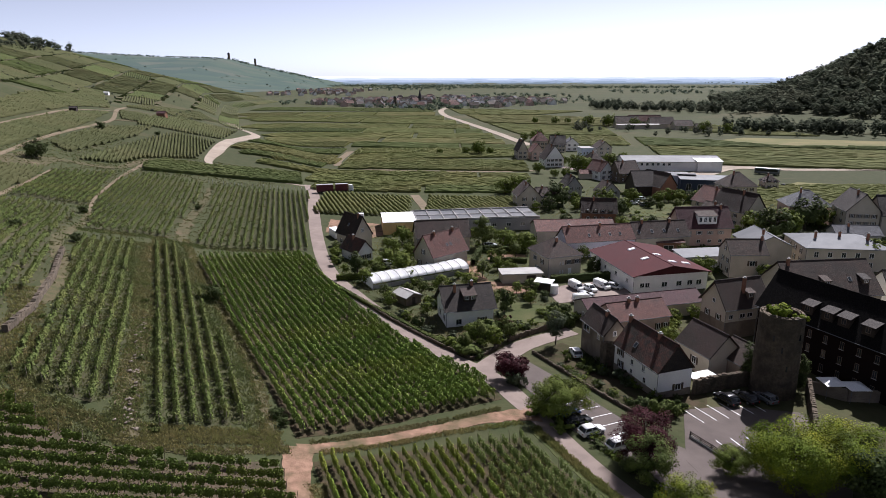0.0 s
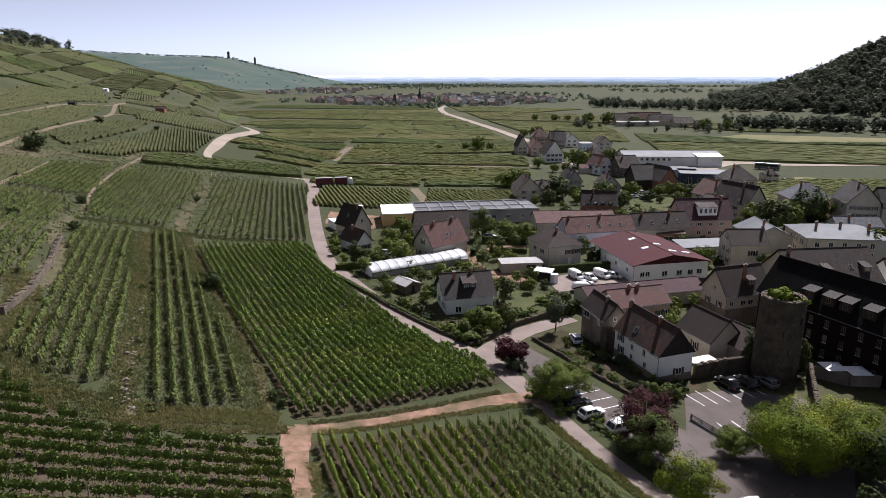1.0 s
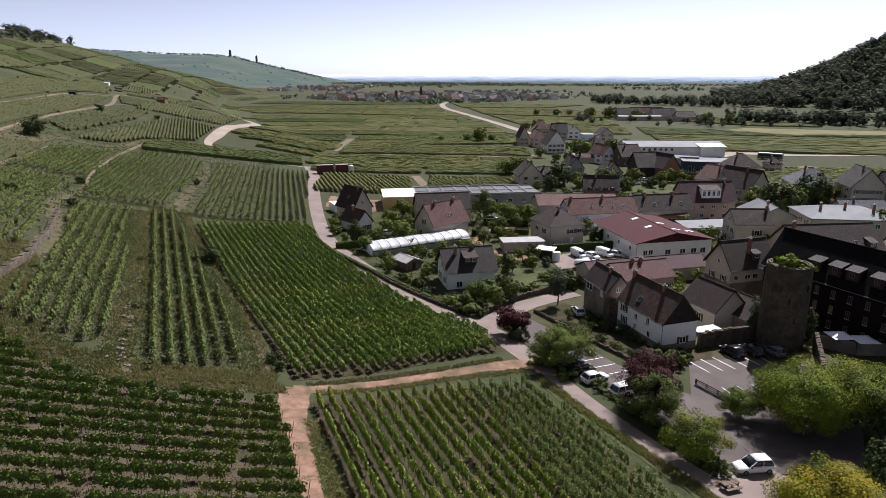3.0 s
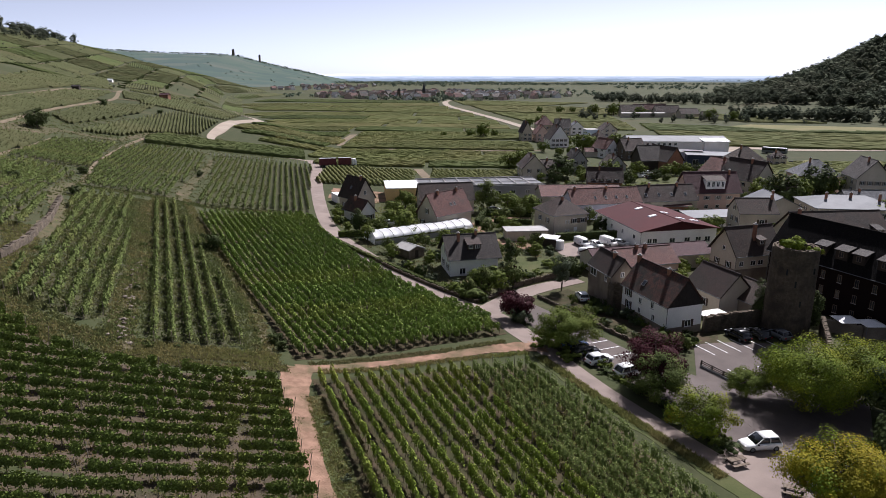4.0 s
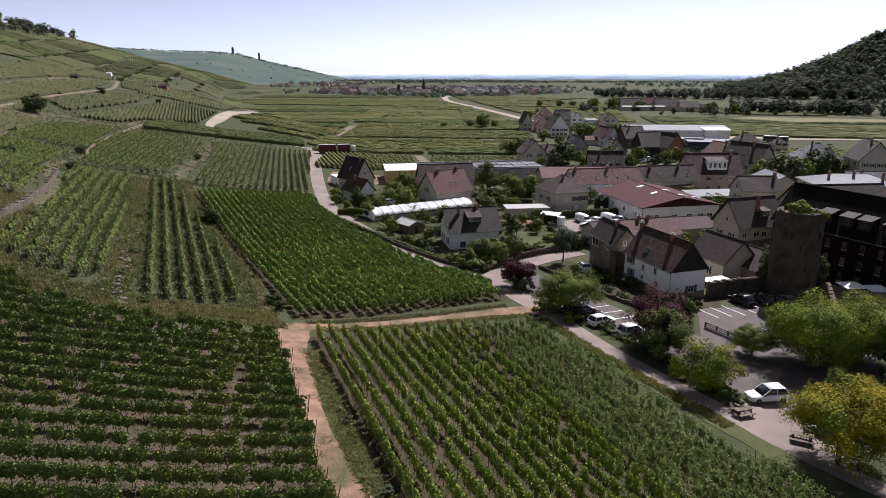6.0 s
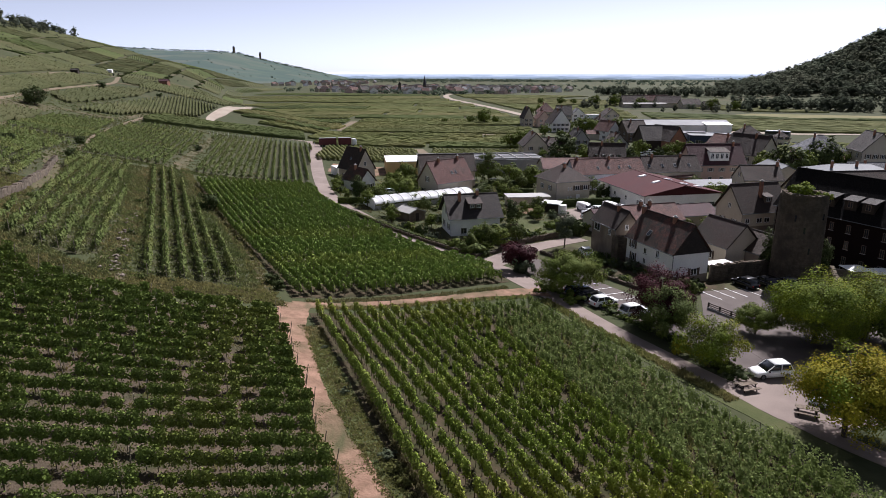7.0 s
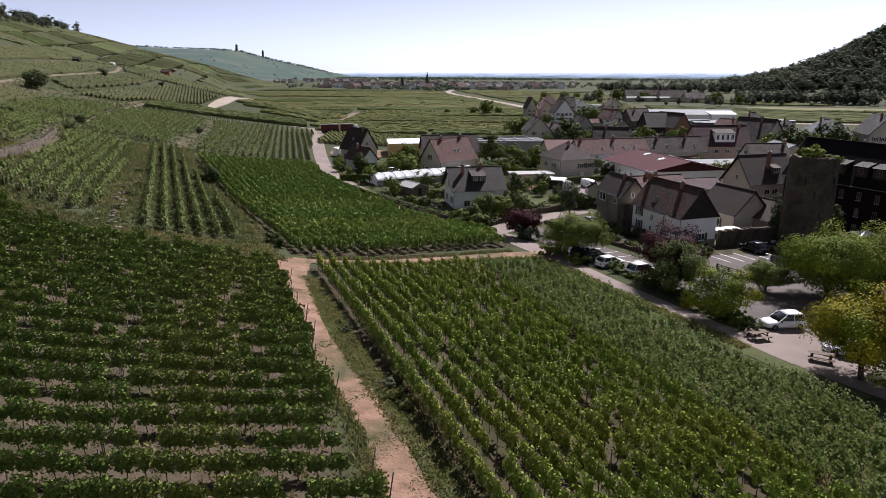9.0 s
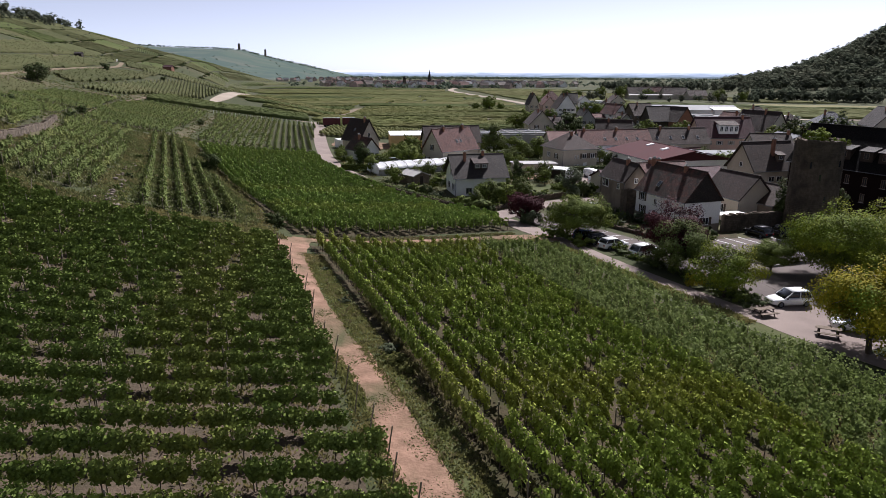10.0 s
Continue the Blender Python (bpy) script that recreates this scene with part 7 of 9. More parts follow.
def stone_wall(line, thick, h, label, name="stone_wall", material="stone", course=0.3, seed=0, category="wall", cap=True):
    """A free-standing wall of rough blocks following the ground."""
    rng = np.random.default_rng(seed + 900)
    x0, y0 = line[0]
    o = Vector((x0, y0, ground(x0, y0)))
    top = thing(name, pose(*o), label, category, "old walls")
    bm, st = bmesh.new(), bmesh.new()
    for (ax, ay), (bx_, by_) in zip(line, line[1:]):
        L = math.hypot(bx_ - ax, by_ - ay)
        d = ((bx_ - ax) / L, (by_ - ay) / L)
        nn = (d[1], -d[0])
        k = max(1, int(L / 3))
        for i in range(k):
            pts = []
            for f in (i / k, (i + 1) / k):
                px, py = ax + (bx_ - ax) * f, ay + (by_ - ay) * f
                g = ground(px, py)
                pts.append([bm.verts.new(Vector((px + nn[0] * s * thick / 2, py + nn[1] * s * thick / 2, g + zz)) - o) for s, zz in ((-1, -0.6), (-1, h), (1, h), (1, -0.6))])
            for j in range(4):
                bm.faces.new((pts[0][j], pts[0][(j + 1) % 4], pts[1][(j + 1) % 4], pts[1][j]))
            bm.faces.new(pts[0][::-1]), bm.faces.new(pts[1])
        z = 0.0
        while z < h - 0.05:
            hh = min(course * rng.uniform(0.7, 1.25), h - z)
            s = 0.0
            while s < L - 0.15:
                w = min(rng.uniform(0.3, 0.75) * course / 0.3, L - s)
                for side in (-1, 1):
                    out = thick / 2 + rng.uniform(0.01, 0.07)
                    q, r = [], []
                    for ss, zz in ((s + 0.015, z + 0.015), (s + w - 0.015, z + 0.015), (s + w - 0.015, z + hh - 0.015), (s + 0.015, z + hh - 0.015)):
                        px, py = ax + d[0] * ss, ay + d[1] * ss
                        g = ground(px, py)
                        q.append(st.verts.new(Vector((px + nn[0] * side * out, py + nn[1] * side * out, g + zz)) - o))
                        r.append(st.verts.new(Vector((px + nn[0] * side * (thick / 2 - 0.03), py + nn[1] * side * (thick / 2 - 0.03), g + zz)) - o))
                    st.faces.new(q)
                    for j in range(4):
                        st.faces.new((r[j], r[(j + 1) % 4], q[(j + 1) % 4], q[j]))
                s += w
            z += hh
        s = 0.0
        while s < L - 0.2:
            w = min(rng.uniform(0.3, 0.8), L - s)
            cx, cy = ax + d[0] * (s + w / 2), ay + d[1] * (s + w / 2)
            g = ground(cx, cy) + h - 0.06
            e = thick / 2 + rng.uniform(-0.05, 0.06)
            lift = rng.uniform(0.08, 0.3)
            ring = [[st.verts.new(Vector((cx + d[0] * a * w * 0.38 * kk + nn[0] * b * e * kk, cy + d[1] * a * w * 0.38 * kk + nn[1] * b * e * kk, g + zz)) - o) for a, b in ((-1, -1), (1, -1), (1, 1), (-1, 1))] for kk, zz in ((1.0, 0), (0.85, lift))]
            st.faces.new(ring[1])
            for j in range(4):
                st.faces.new((ring[0][j], ring[0][(j + 1) % 4], ring[1][(j + 1) % 4], ring[1][j]))
            s += w
    bmesh.ops.recalc_face_normals(st, faces=st.faces[:])
    part("core", bm, M[material], top)
    m = part("masonry", st, M[material], top)
    m["kind"] = "stuff"
    return top


def tumbled_wall(line, count, label, seed):
    """Loose field stones heaped along a line."""
    rng = np.random.default_rng(seed + 40)
    kinds = []
    for k in range(4):
        bm = bmesh.new()
        bmesh.ops.create_icosphere(bm, subdivisions=1, radius=0.5)
        for v in bm.verts:
            v.co *= rng.uniform(0.7, 1.2)
            v.co.z *= 0.65
        me = bpy.data.meshes.new("stone")
        bm.to_mesh(me)
        bm.free()
        me.materials.append(M["stone_pale"])
        kinds.append(me)
    x0, y0 = line[0]
    o = Vector((x0, y0, ground(x0, y0)))
    top = thing("tumbled_wall", pose(*o), label, "wall", "old walls")
    p = np.array(line, float)
    s = np.concatenate([[0], np.cumsum(np.hypot(*np.diff(p, axis=0).T))])
    for k in range(count):
        u = rng.random() * s[-1]
        x, y = np.interp(u, s, p[:, 0]) + rng.normal(0, 0.45), np.interp(u, s, p[:, 1]) + rng.normal(0, 0.3)
        r = rng.uniform(0.3, 0.85)
        put("stone", kinds[k % 4], top, Matrix.Translation(Vector((x, y, ground(x, y) + 0.12 * r + rng.choice([0, 0, 0.25]))) - o) @ Matrix.Rotation(rng.uniform(0, 6.28), 4, "Z") @ Matrix.Diagonal((r, r * 0.8, r, 1)))
    return top


stone_wall([(41.6, 96.0), (46.5, 98.0), (52.3, 99.5)], 0.7, 2.6, "old rubble town wall between house and tower", seed=1)
stone_wall([(61.5, 97.5), (58.2, 90.6), (52.8, 79.5), (50.5, 76.0)], 0.6, 2.4, "old rubble wall beside the car park", seed=2)
stone_wall([(61.5, 97.5), (66, 94), (74, 93.5)], 0.5, 2.0, "pale garden wall", seed=3, material="old_wall")
stone_wall([(29.2, 106.2), (29.0, 107.6), (31.5, 107.0)], 0.5, 4.6, "rough stone wall beside the white house", seed=4)
stone_wall([(-66.8, 90.5), (-69.2, 101), (-76.5, 119), (-86, 139)], 0.8, 1.15, "dry stone terrace wall on the hillside", seed=5, course=0.36)
tumbled_wall([(-39.8, 71.0), (-42.4, 77.5), (-45.4, 86), (-48.6, 93.5), (-51.5, 99.5), (-55.5, 111)], 90, "tumbled dry stone wall on a bank", 6)
stone_wall([(-28.9, 155.2), (-22, 146.2), (-12.4, 132), (-0.4, 116.6), (5.4, 110.2), (8.2, 112.4), (11.5, 117.2)], 0.3, 0.6, "low garden wall along the lane", seed=7, course=0.25)
stone_wall([(13.0, 118.8), (19.0, 123.0), (24.5, 126.6)], 0.3, 1.0, "low garden wall along the side street", seed=8, course=0.25)
stone_wall([(17.2, 113.2), (20.6, 106.5), (25, 97.5), (29.4, 89.5)], 0.3, 0.5, "low kerb wall of a planted bed", seed=9, course=0.25)


def parasol(x, y, w, label, name="awning"):
    t = thing(name, pose(x, y, ground(x, y)), label, "awning", "white awnings")
    bm = bmesh.new()
    c = bm.verts.new((0, 0, 3.0))
    r = [bm.verts.new((sx * w / 2, sy * w / 2, 2.4)) for sx, sy in ((-1, -1), (1, -1), (1, 1), (-1, 1))]
    for i in range(4):
        bm.faces.new((r[i], r[(i + 1) % 4], c))
    ex = bmesh.ops.extrude_face_region(bm, geom=bm.faces[:])
    for g in ex["geom"]:
        if isinstance(g, bmesh.types.BMVert):
            g.co.z -= 0.06
    part("canopy", bm, M["white"], t)
    for sx, sy in ((-1, -1), (1, -1), (1, 1), (-1, 1)):
        put("pole", shared(("awning_pole",), lambda b: rod(b, (0, 0, 0), (0, 0, 2.45), 0.04, 0.04, 6), M["zinc"]), t, pose(sx * w * 0.46, sy * w * 0.46, 0))


parasol(64.5, 96.2, 3.4, "white pyramid awning on a terrace")
parasol(67.5, 94.6, 3.4, "white pyramid awning on a terrace")
cp = thing("pergola", pose(43.8, 98.2, 0.6, 0, 0, 20), "white flat canopy over a small terrace", "canopy")
bm = bmesh.new()
box(bm, -2.3, -1.4, 2.3, 2.3, 1.4, 2.42)
part("canopy", bm, M["white"], cp)
for sx in (-2.1, 2.1):
    for sy in (-1.2, 1.2):
        put("pole", shared(("canopy_pole",), lambda b: rod(b, (0, 0, -0.2), (0, 0, 2.3), 0.05, 0.05, 6), M["wood_dark"]), cp, pose(sx, sy, 0))


# ---- car park furniture ----
def marking(x, y, ang, L=4.6, w=0.11):
    bm = bmesh.new()
    g = [(0, 0), (L, 0)]
    d = (math.cos(radians(ang)), math.sin(radians(ang)))
    nn = (d[1] * w / 2, -d[0] * w / 2)
    rows = []
    for i in range(4):
        px, py = x + d[0] * L * i / 3, y + d[1] * L * i / 3
        z = ground(px, py) + 0.085
        rows.append((bm.verts.new((px + nn[0], py + nn[1], z)), bm.verts.new((px - nn[0], py - nn[1], z))))
    for a, b in zip(rows, rows[1:]):
        bm.faces.new((a[0], b[0], b[1], a[1]))
    me = bpy.data.meshes.new("parking_line")
    bm.to_mesh(me)
    bm.free()
    me.materials.append(M["white"])
    tagged(new("parking_line", me), "white painted parking bay line", "marking", "parking bay lines", "structure")


for k in range(6):
    marking(39.6 + k * 2.25, 86.5 + k * 0.75, 112)
for k in range(4):
    marking(40.5 + k * 2.4, 77.0 + k * 0.6, 105)
for k in range(5):
    marking(19.6 + k * 1.3, 92.0 - k * 2.4, 25, 4.4)


def barrier(line, label):
    """A low fence of timber rails on stout posts round a raised bed."""
    x0, y0 = line[0]
    o = Vector((x0, y0, ground(x0, y0)))
    t = thing("barrier", pose(*o), label, "barrier")
    for (ax, ay), (bx_, by_) in zip(line, line[1:]):
        L = math.hypot(bx_ - ax, by_ - ay)
        k = max(1, int(L / 1.8))
        ang = math.degrees(math.atan2(by_ - ay, bx_ - ax))
        for i in range(k + 1):
            px, py = ax + (bx_ - ax) * i / k, ay + (by_ - ay) * i / k
            put("post", shared(("barrier_post",), lambda b: box(b, -0.09, -0.09, -0.3, 0.09, 0.09, 1.0, 0.1), M["wood_dark"]), t, Matrix.Translation(Vector((px, py, ground(px, py))) - o) @ pose(0, 0, 0, 0, 0, ang))
        for z in (0.35, 0.62, 0.88):
            bm = bmesh.new()
            rod(bm, Vector((ax, ay, ground(ax, ay) + z)) - o, Vector((bx_, by_, ground(bx_, by_) + z)) - o, 0.07, 0.07, 6)
            part("rail", bm, M["wood_dark"], t)
        bm = bmesh.new()
        mx, my = (ax + bx_) / 2, (ay + by_) / 2
        box(bm, -L / 2, -0.2, -0.4, L / 2, 0.2, 0.28)
        part("kerb", bm, M["concrete"], t, "concrete kerb under the rails", Matrix.Translation(Vector((mx, my, ground(mx, my))) - o) @ pose(0, 0, 0, 0, 0, ang))


barrier([(35.9, 82.2), (39.2, 75.4), (45.5, 78.0)], "dark timber rail barrier round the raised car park")


def picnic_table(x, y, ang, label):
    t = thing("picnic_table", pose(x, y, ground(x, y), 0, 0, ang), label, "picnic table", "picnic tables")
    for k in range(4):
        put("board", shared(("table_board",), lambda b: box(b, -1.0, -0.09, 0, 1.0, 0.09, 0.05), M["wood"]), t, pose(0, -0.3 + 0.2 * k, 0.74))
    for s in (-1, 1):
        for k in range(2):
            put("seat_board", shared(("seat_board",), lambda b: box(b, -1.0, -0.08, 0, 1.0, 0.08, 0.05), M["wood"]), t, pose(0, s * (0.68 + 0.17 * k), 0.44))
        def leg(b):
            box(b, -0.05, -0.9, 0.36, 0.05, 0.9, 0.44)
            box(b, -0.05, -0.45, 0.66, 0.05, 0.45, 0.74)
            rod(b, (0, -0.72, -0.05), (0, -0.3, 0.7), 0.06, 0.06, 5)
            rod(b, (0, 0.72, -0.05), (0, 0.3, 0.7), 0.06, 0.06, 5)
        put("trestle", shared(("trestle",), leg, M["wood_dark"]), t, pose(s * 0.75, 0, 0))


picnic_table(30.3, 58.3, 18, "weathered wooden picnic table with fixed benches")
picnic_table(33.9, 53.6, -25, "dark wooden picnic table under a golden tree")
patch("picnic_ground", [(27.6, 58.5), (30.5, 61.5), (36.5, 61.5), (40, 58), (40, 52), (34, 50), (30.8, 52.5)], M["asphalt"], "pinkish bare ground of the picnic place", "ground", lift=0.07, ragged=0.4)
sg = thing("sign_post", pose(31.6, 65.6, ground(31.6, 65.6)), "small black and white sign on a post", "sign")
bm = bmesh.new()
rod(bm, (0, 0, -0.3), (0, 0, 1.9), 0.04, 0.04, 6)
part("post", bm, M["wood_dark"], sg)
bm = bmesh.new()
box(bm, -0.22, -0.06, 1.1, 0.22, 0.0, 1.75)
pl = part("plate", bm, M["white"], sg)
bm = bmesh.new()
box(bm, -0.17, -0.075, 1.3, 0.17, -0.062, 1.5)
part("bars", bm, M["tyre"], pl)


# ---- sheds, greenhouse, walls and yards near the lane ----
def greenhouse(x, y, ang, L, W, H):
    t = thing("greenhouse", pose(x, y, ground(x, y) + 0.0, 0, 0, ang), "white film tunnel greenhouse with rounded roof", "greenhouse")
    prof = [(0, 0), (0, 1.4)] + [(W / 2 - W / 2 * math.cos(a), 1.4 + (H - 1.4) * math.sin(a)) for a in np.linspace(0.12, math.pi - 0.12, 14)] + [(W, 1.4), (W, 0)]
    bays = 11
    bm = bmesh.new()
    rings = []
    for i in range(bays * 4 + 1):
        s = L * i / (bays * 4)
        sag = 0.13 * math.sin(math.pi * (i % 4) / 4)
        rings.append([bm.verts.new((s, yy, z - sag * (z > 1.45))) for yy, z in prof[1:-1]])
    for p, q in zip(rings, rings[1:]):
        for j in range(len(p) - 1):
            bm.faces.new((p[j], q[j], q[j + 1], p[j + 1]))
    for f in bm.faces:
        f.smooth = True
    part("cover", bm, M["film"], t)
    for s in (0, L):
        bm = bmesh.new()
        bm.faces.new([bm.verts.new((s, yy, z * 0.985)) for yy, z in prof])
        ex = bmesh.ops.extrude_face_region(bm, geom=bm.faces[:])
        for g in ex["geom"]:
            if isinstance(g, bmesh.types.BMVert):
                g.co.x += 0.05 if s == 0 else -0.05
        part("end_wall", bm, M["film"], t)
    for i in range(bays + 1):
        def hoop(b):
            for (y0, z0), (y1, z1) in zip(prof, prof[1:]):
                rod(b, (0, y0, z0), (0, y1, z1), 0.045, 0.045, 5)
        put("hoop", shared(("hoop",), hoop, M["zinc"]), t, pose(min(max(L * i / bays, 0.08), L - 0.08), 0, 0.03))
    for yy in (-0.03, W - 0.03):
        bm = bmesh.new()
        box(bm, 0, yy, -0.2, L, yy + 0.06, 1.0)
        part("side_wall", bm, M["concrete"], t)


greenhouse(-17.6, 151.2, 30, 28.5, 7.2, 2.75)
house((-8.6, 139.4), 40, 4.8, 5.8, 2.0, 2.9, "v", wall="wood", roof="concrete", over=0.2, name="shed", category="shed", group="", doors=[("u", 2.4, 0.9, 1.8, "wood_dark")], label="small grey shed with fibre-cement roof", sink=0.5)
house((15.0, 155.5), 6, 11, 5.5, 2.5, 2.5, "u", "flat", wall="cream_wall", roof="concrete", over=0.3, name="garage", category="garage", group="", doors=[("u", 7.8, 2.4, 2.0, "wood_dark")], label="low garage with flat stained concrete roof", sink=0.5)
house((22.5, 151.0), -25, 4.6, 3.2, 2.3, 2.5, "u", "shed", wall="wood_dark", roof="white", over=0.3, name="carport", category="shed", group="", label="small shelter with white sheet roof", sink=0.5)
house((-20, 206.8), 8, 11.5, 16, 4.4, 4.4, "u", "flat", wall="yellow_wall", roof="white", over=0.1, name="workshop", category="building", group="", label="building site shell with white roof and orange end", sink=0.5, doors=[("u", 6, 3, 3, "wood_dark")])
flat = house((-9.0, 209.6), 8, 43, 16, 4.2, 4.2, "u", "flat", wall="grey_wall", roof="flat_roof", over=0.1, name="commercial_building", category="building", group="", windows=[("u", s, 1.4, 1.6, 1.2, None) for s in (22, 27, 32, 37)], doors=[("u", 24.5, 2.6, 2.8, "white")], label="long flat-roofed grey commercial building", sink=0.5)
for k in range(9):
    bm = bmesh.new()
    box(bm, 0.2 + k * 4.75, 0.2, 4.02 + 0.36, 0.45 + k * 4.75, 15.8, 4.62)
    part("roof_rib", bm, M["concrete"], flat)
for yy in (0.0, 15.7):
    bm = bmesh.new()
    box(bm, 0, yy, 4.3, 43, yy + 0.3, 4.75)
    part("parapet", bm, M["concrete"], flat)
bm = bmesh.new()
box(bm, 0.5, 7.6, 4.38, 42.5, 7.9, 4.6)
part("roof_rib", bm, M["concrete"], flat)
patch("yard_1", [(-39.5, 208), (-24, 201), (-20, 206), (-21, 222), (-41, 228)], M["dirt"], "sandy building site yard", "yard", lift=0.07, ragged=1.0)
patch("yard_2", [(27, 141), (45, 145.5), (46.5, 152), (42, 158), (30, 154), (26, 148)], M["asphalt"], "paved yard with parked vans", "yard", lift=0.07)
patch("yard_3", [(10.5, 150), (20, 148), (26, 153), (12, 158), (8.5, 176), (4, 176)], M["dirt"], "bare garden drive", "yard", lift=0.06, ragged=0.6)
patch("lawn_1", [(14, 128), (23.5, 129), (26, 138), (16, 142), (12.5, 136)], M["grass"], "dry garden lawn", "lawn", lift=0.06, ragged=0.6)
patch("lawn_2", [(13, 178), (24, 176), (24.5, 183), (13.5, 186)], M["dirt"], "bare pale garden plot", "lawn", lift=0.06)
patch("yard_4", [(62, 190), (73, 190), (74, 206), (60, 206)], M["gravel"], "pale paved yard", "yard", lift=0.07)
cont = thing("site_container", pose(-37.5, 204, ground(-37.5, 204), 0, 0, -62), "white site container beside the lane", "container")
bm = bmesh.new()
box(bm, 0, 0, 0.1, 6, 2.5, 2.7)
part("body", bm, M["white"], cont)
bm = bmesh.new()
box(bm, -0.02, 0.2, 0.1, 0.0, 2.3, 2.5)
part("door", bm, M["shutter_pale"], cont)
silo = thing("site_silo", pose(-29, 221, ground(-29, 221)), "white upright site silo", "silo")
bm = bmesh.new()
rod(bm, (0, 0, 0.8), (0, 0, 4.2), 1.0, 1.0, 12)
part("tank", bm, M["white"], silo)
for k in range(3):
    bm = bmesh.new()
    rod(bm, (0.8 * math.cos(k * 2.1), 0.8 * math.sin(k * 2.1), -0.1), (0.8 * math.cos(k * 2.1), 0.8 * math.sin(k * 2.1), 0.9), 0.07, 0.07, 5)
    part("leg", bm, M["zinc"], silo)
sil_tank = thing("water_tank", pose(27.3, 148.2, ground(27.3, 148.2)), "white upright water tank by a fence", "tank")
bm = bmesh.new()
rod(bm, (0, 0, 0), (0, 0, 2.2), 1.0, 0.95, 14)
rod(bm, (0, 0, 2.2), (0, 0, 2.35), 0.4, 0.35, 10)
part("tank", bm, M["white"], sil_tank)
for k, (x, y) in enumerate(((52, 157.5), (56, 160.5), (58, 154.5), (62, 156), (51, 166))):
    bm = bmesh.new()
    box(bm, -1.1, -0.7, 0, 1.1, 0.7, 0.25, 0.2)
    me = bpy.data.meshes.new("roof_light")
    bm.to_mesh(me)
    bm.free()
    me.materials.append(M["white"])
    ang_h = radians(12)
    uu = (x - 46) * math.cos(ang_h) + (y - 147) * math.sin(ang_h)
    zz = 4.6 + (6.8 - 4.6) * (1 - abs(uu - 10.75) / 10.75)
    tagged(put("roof_light", me, None, pose(x, y, zz - 0.05, 0, (-11.5 if uu < 10.75 else 11.5), 12)), "white domed roof light on the red hall", "roof light", "roof lights")


# ---- the farther village ----
def simple_house(x, y, ang, lu, lv, eave, ridge, along, wall, roof, label, kind="gable", rows=2, **kw):
    """A house some way off, with windows on the two walls that face the fields."""
    wins = []
    for z in ((1.0,), (0.9, 3.4), (0.9, 3.4, 5.9))[rows - 1]:
        wins += [("u", lu * f, z, 1.0, 1.3, S) for f in ((0.3, 0.7) if lu < 11 else (0.2, 0.4, 0.6, 0.8))]
        wins += [("v", lv * f, z, 1.0, 1.3, S) for f in (0.3, 0.7)]
    return house((x, y), ang, lu, lv, eave, ridge, along, kind, wall=wall, roof=roof, label=label, windows=wins, group="houses of the farther village", chimneys=[("v" if along == "v" else "u", 0.35, 0.85, 0.6)], **kw)


simple_house(29.5, 249, 5, 10, 12, 5.0, 10.0, "v", "cream_wall", "tile_brown", "cream gabled house with brown roof")
simple_house(38, 254, 5, 8, 8, 4.5, 7.5, "u", "cream_wall", "tile_brown", "cream house wing with brown roof")
simple_house(53, 272, 10, 8, 10, 4.5, 9.5, "v", "grey_wall", "tile_dark", "grey house with dark roof")
simple_house(66, 262, 10, 9, 9, 4, 8.5, "v", "grey_wall", "tile_brown", "small house with brown gable roof")
simple_house(50, 226, -8, 13, 9, 3.6, 8.4, "u", "brick", "tile_brown", "half-timbered brick house with brown roof")
simple_house(58.5, 366, 8, 12, 13, 4.6, 12.5, "v", "white_wall", "tile_brown", "white house with steep wide gable")
simple_house(47, 402, 5, 7, 13, 5, 12, "v", "cream_wall", "tile_old", "narrow house with steep pale roof")
simple_house(55, 398, 5, 9, 12, 5, 10, "v", "pink_wall", "tile_red", "pink house with red roof")
simple_house(63, 455, 0, 13, 12, 6, 12, "u", "cream_wall", "tile_red", "house with high red roof", "hip")
simple_house(74, 440, 0, 11, 12, 5, 11, "u", "cream_wall", "tile_dark", "house with dark roof")
simple_house(85, 446, 0, 10, 10, 5, 9, "v", "white_wall", "slate", "white house with slate roof")
house((86, 397), 5, 8, 10, 7.5, 7.5, "u", "flat", wall="blue_wall", roof="concrete", windows=[("u", s, z, 1.0, 1.3, None) for s in (2, 4, 6) for z in (1, 4)], label="pale blue block with flat roof", group="houses of the farther village")
simple_house(97, 402, 5, 10, 12, 7, 11, "v", "cream_wall", "tile_brown", "tall cream house with many windows", rows=3)
simple_house(79.5, 351, 10, 11, 11, 5.5, 10.5, "v", "blue_wall", "tile_brown", "pale blue house with hipped brown roof", "hip")
simple_house(79, 318, 25, 9, 12, 4.5, 9.5, "v", "white_wall", "tile_red", "white house with red tile roof")
simple_house(87, 312, 15, 12, 12, 4.5, 10, "u", "wood", "tile_brown", "brown timber house with broad dark roof")
house((70, 324), 0, 7.5, 6, 2.8, 4.6, "u", wall="cream_wall", roof="tile_red", label="low shed with orange tiles", name="outbuilding", category="outbuilding", group="")
house((84, 276), 5, 11, 13, 4.5, 10.5, "u", wall="wood_dark", roof="tile_dark", label="dark barn with steep roof", name="barn", category="barn", group="barns")
house((94, 272), 25, 10, 15, 4.5, 10.5, "v", wall="brick", roof="tile_old", label="brick barn with steep brown roof", name="barn", category="barn", group="barns")
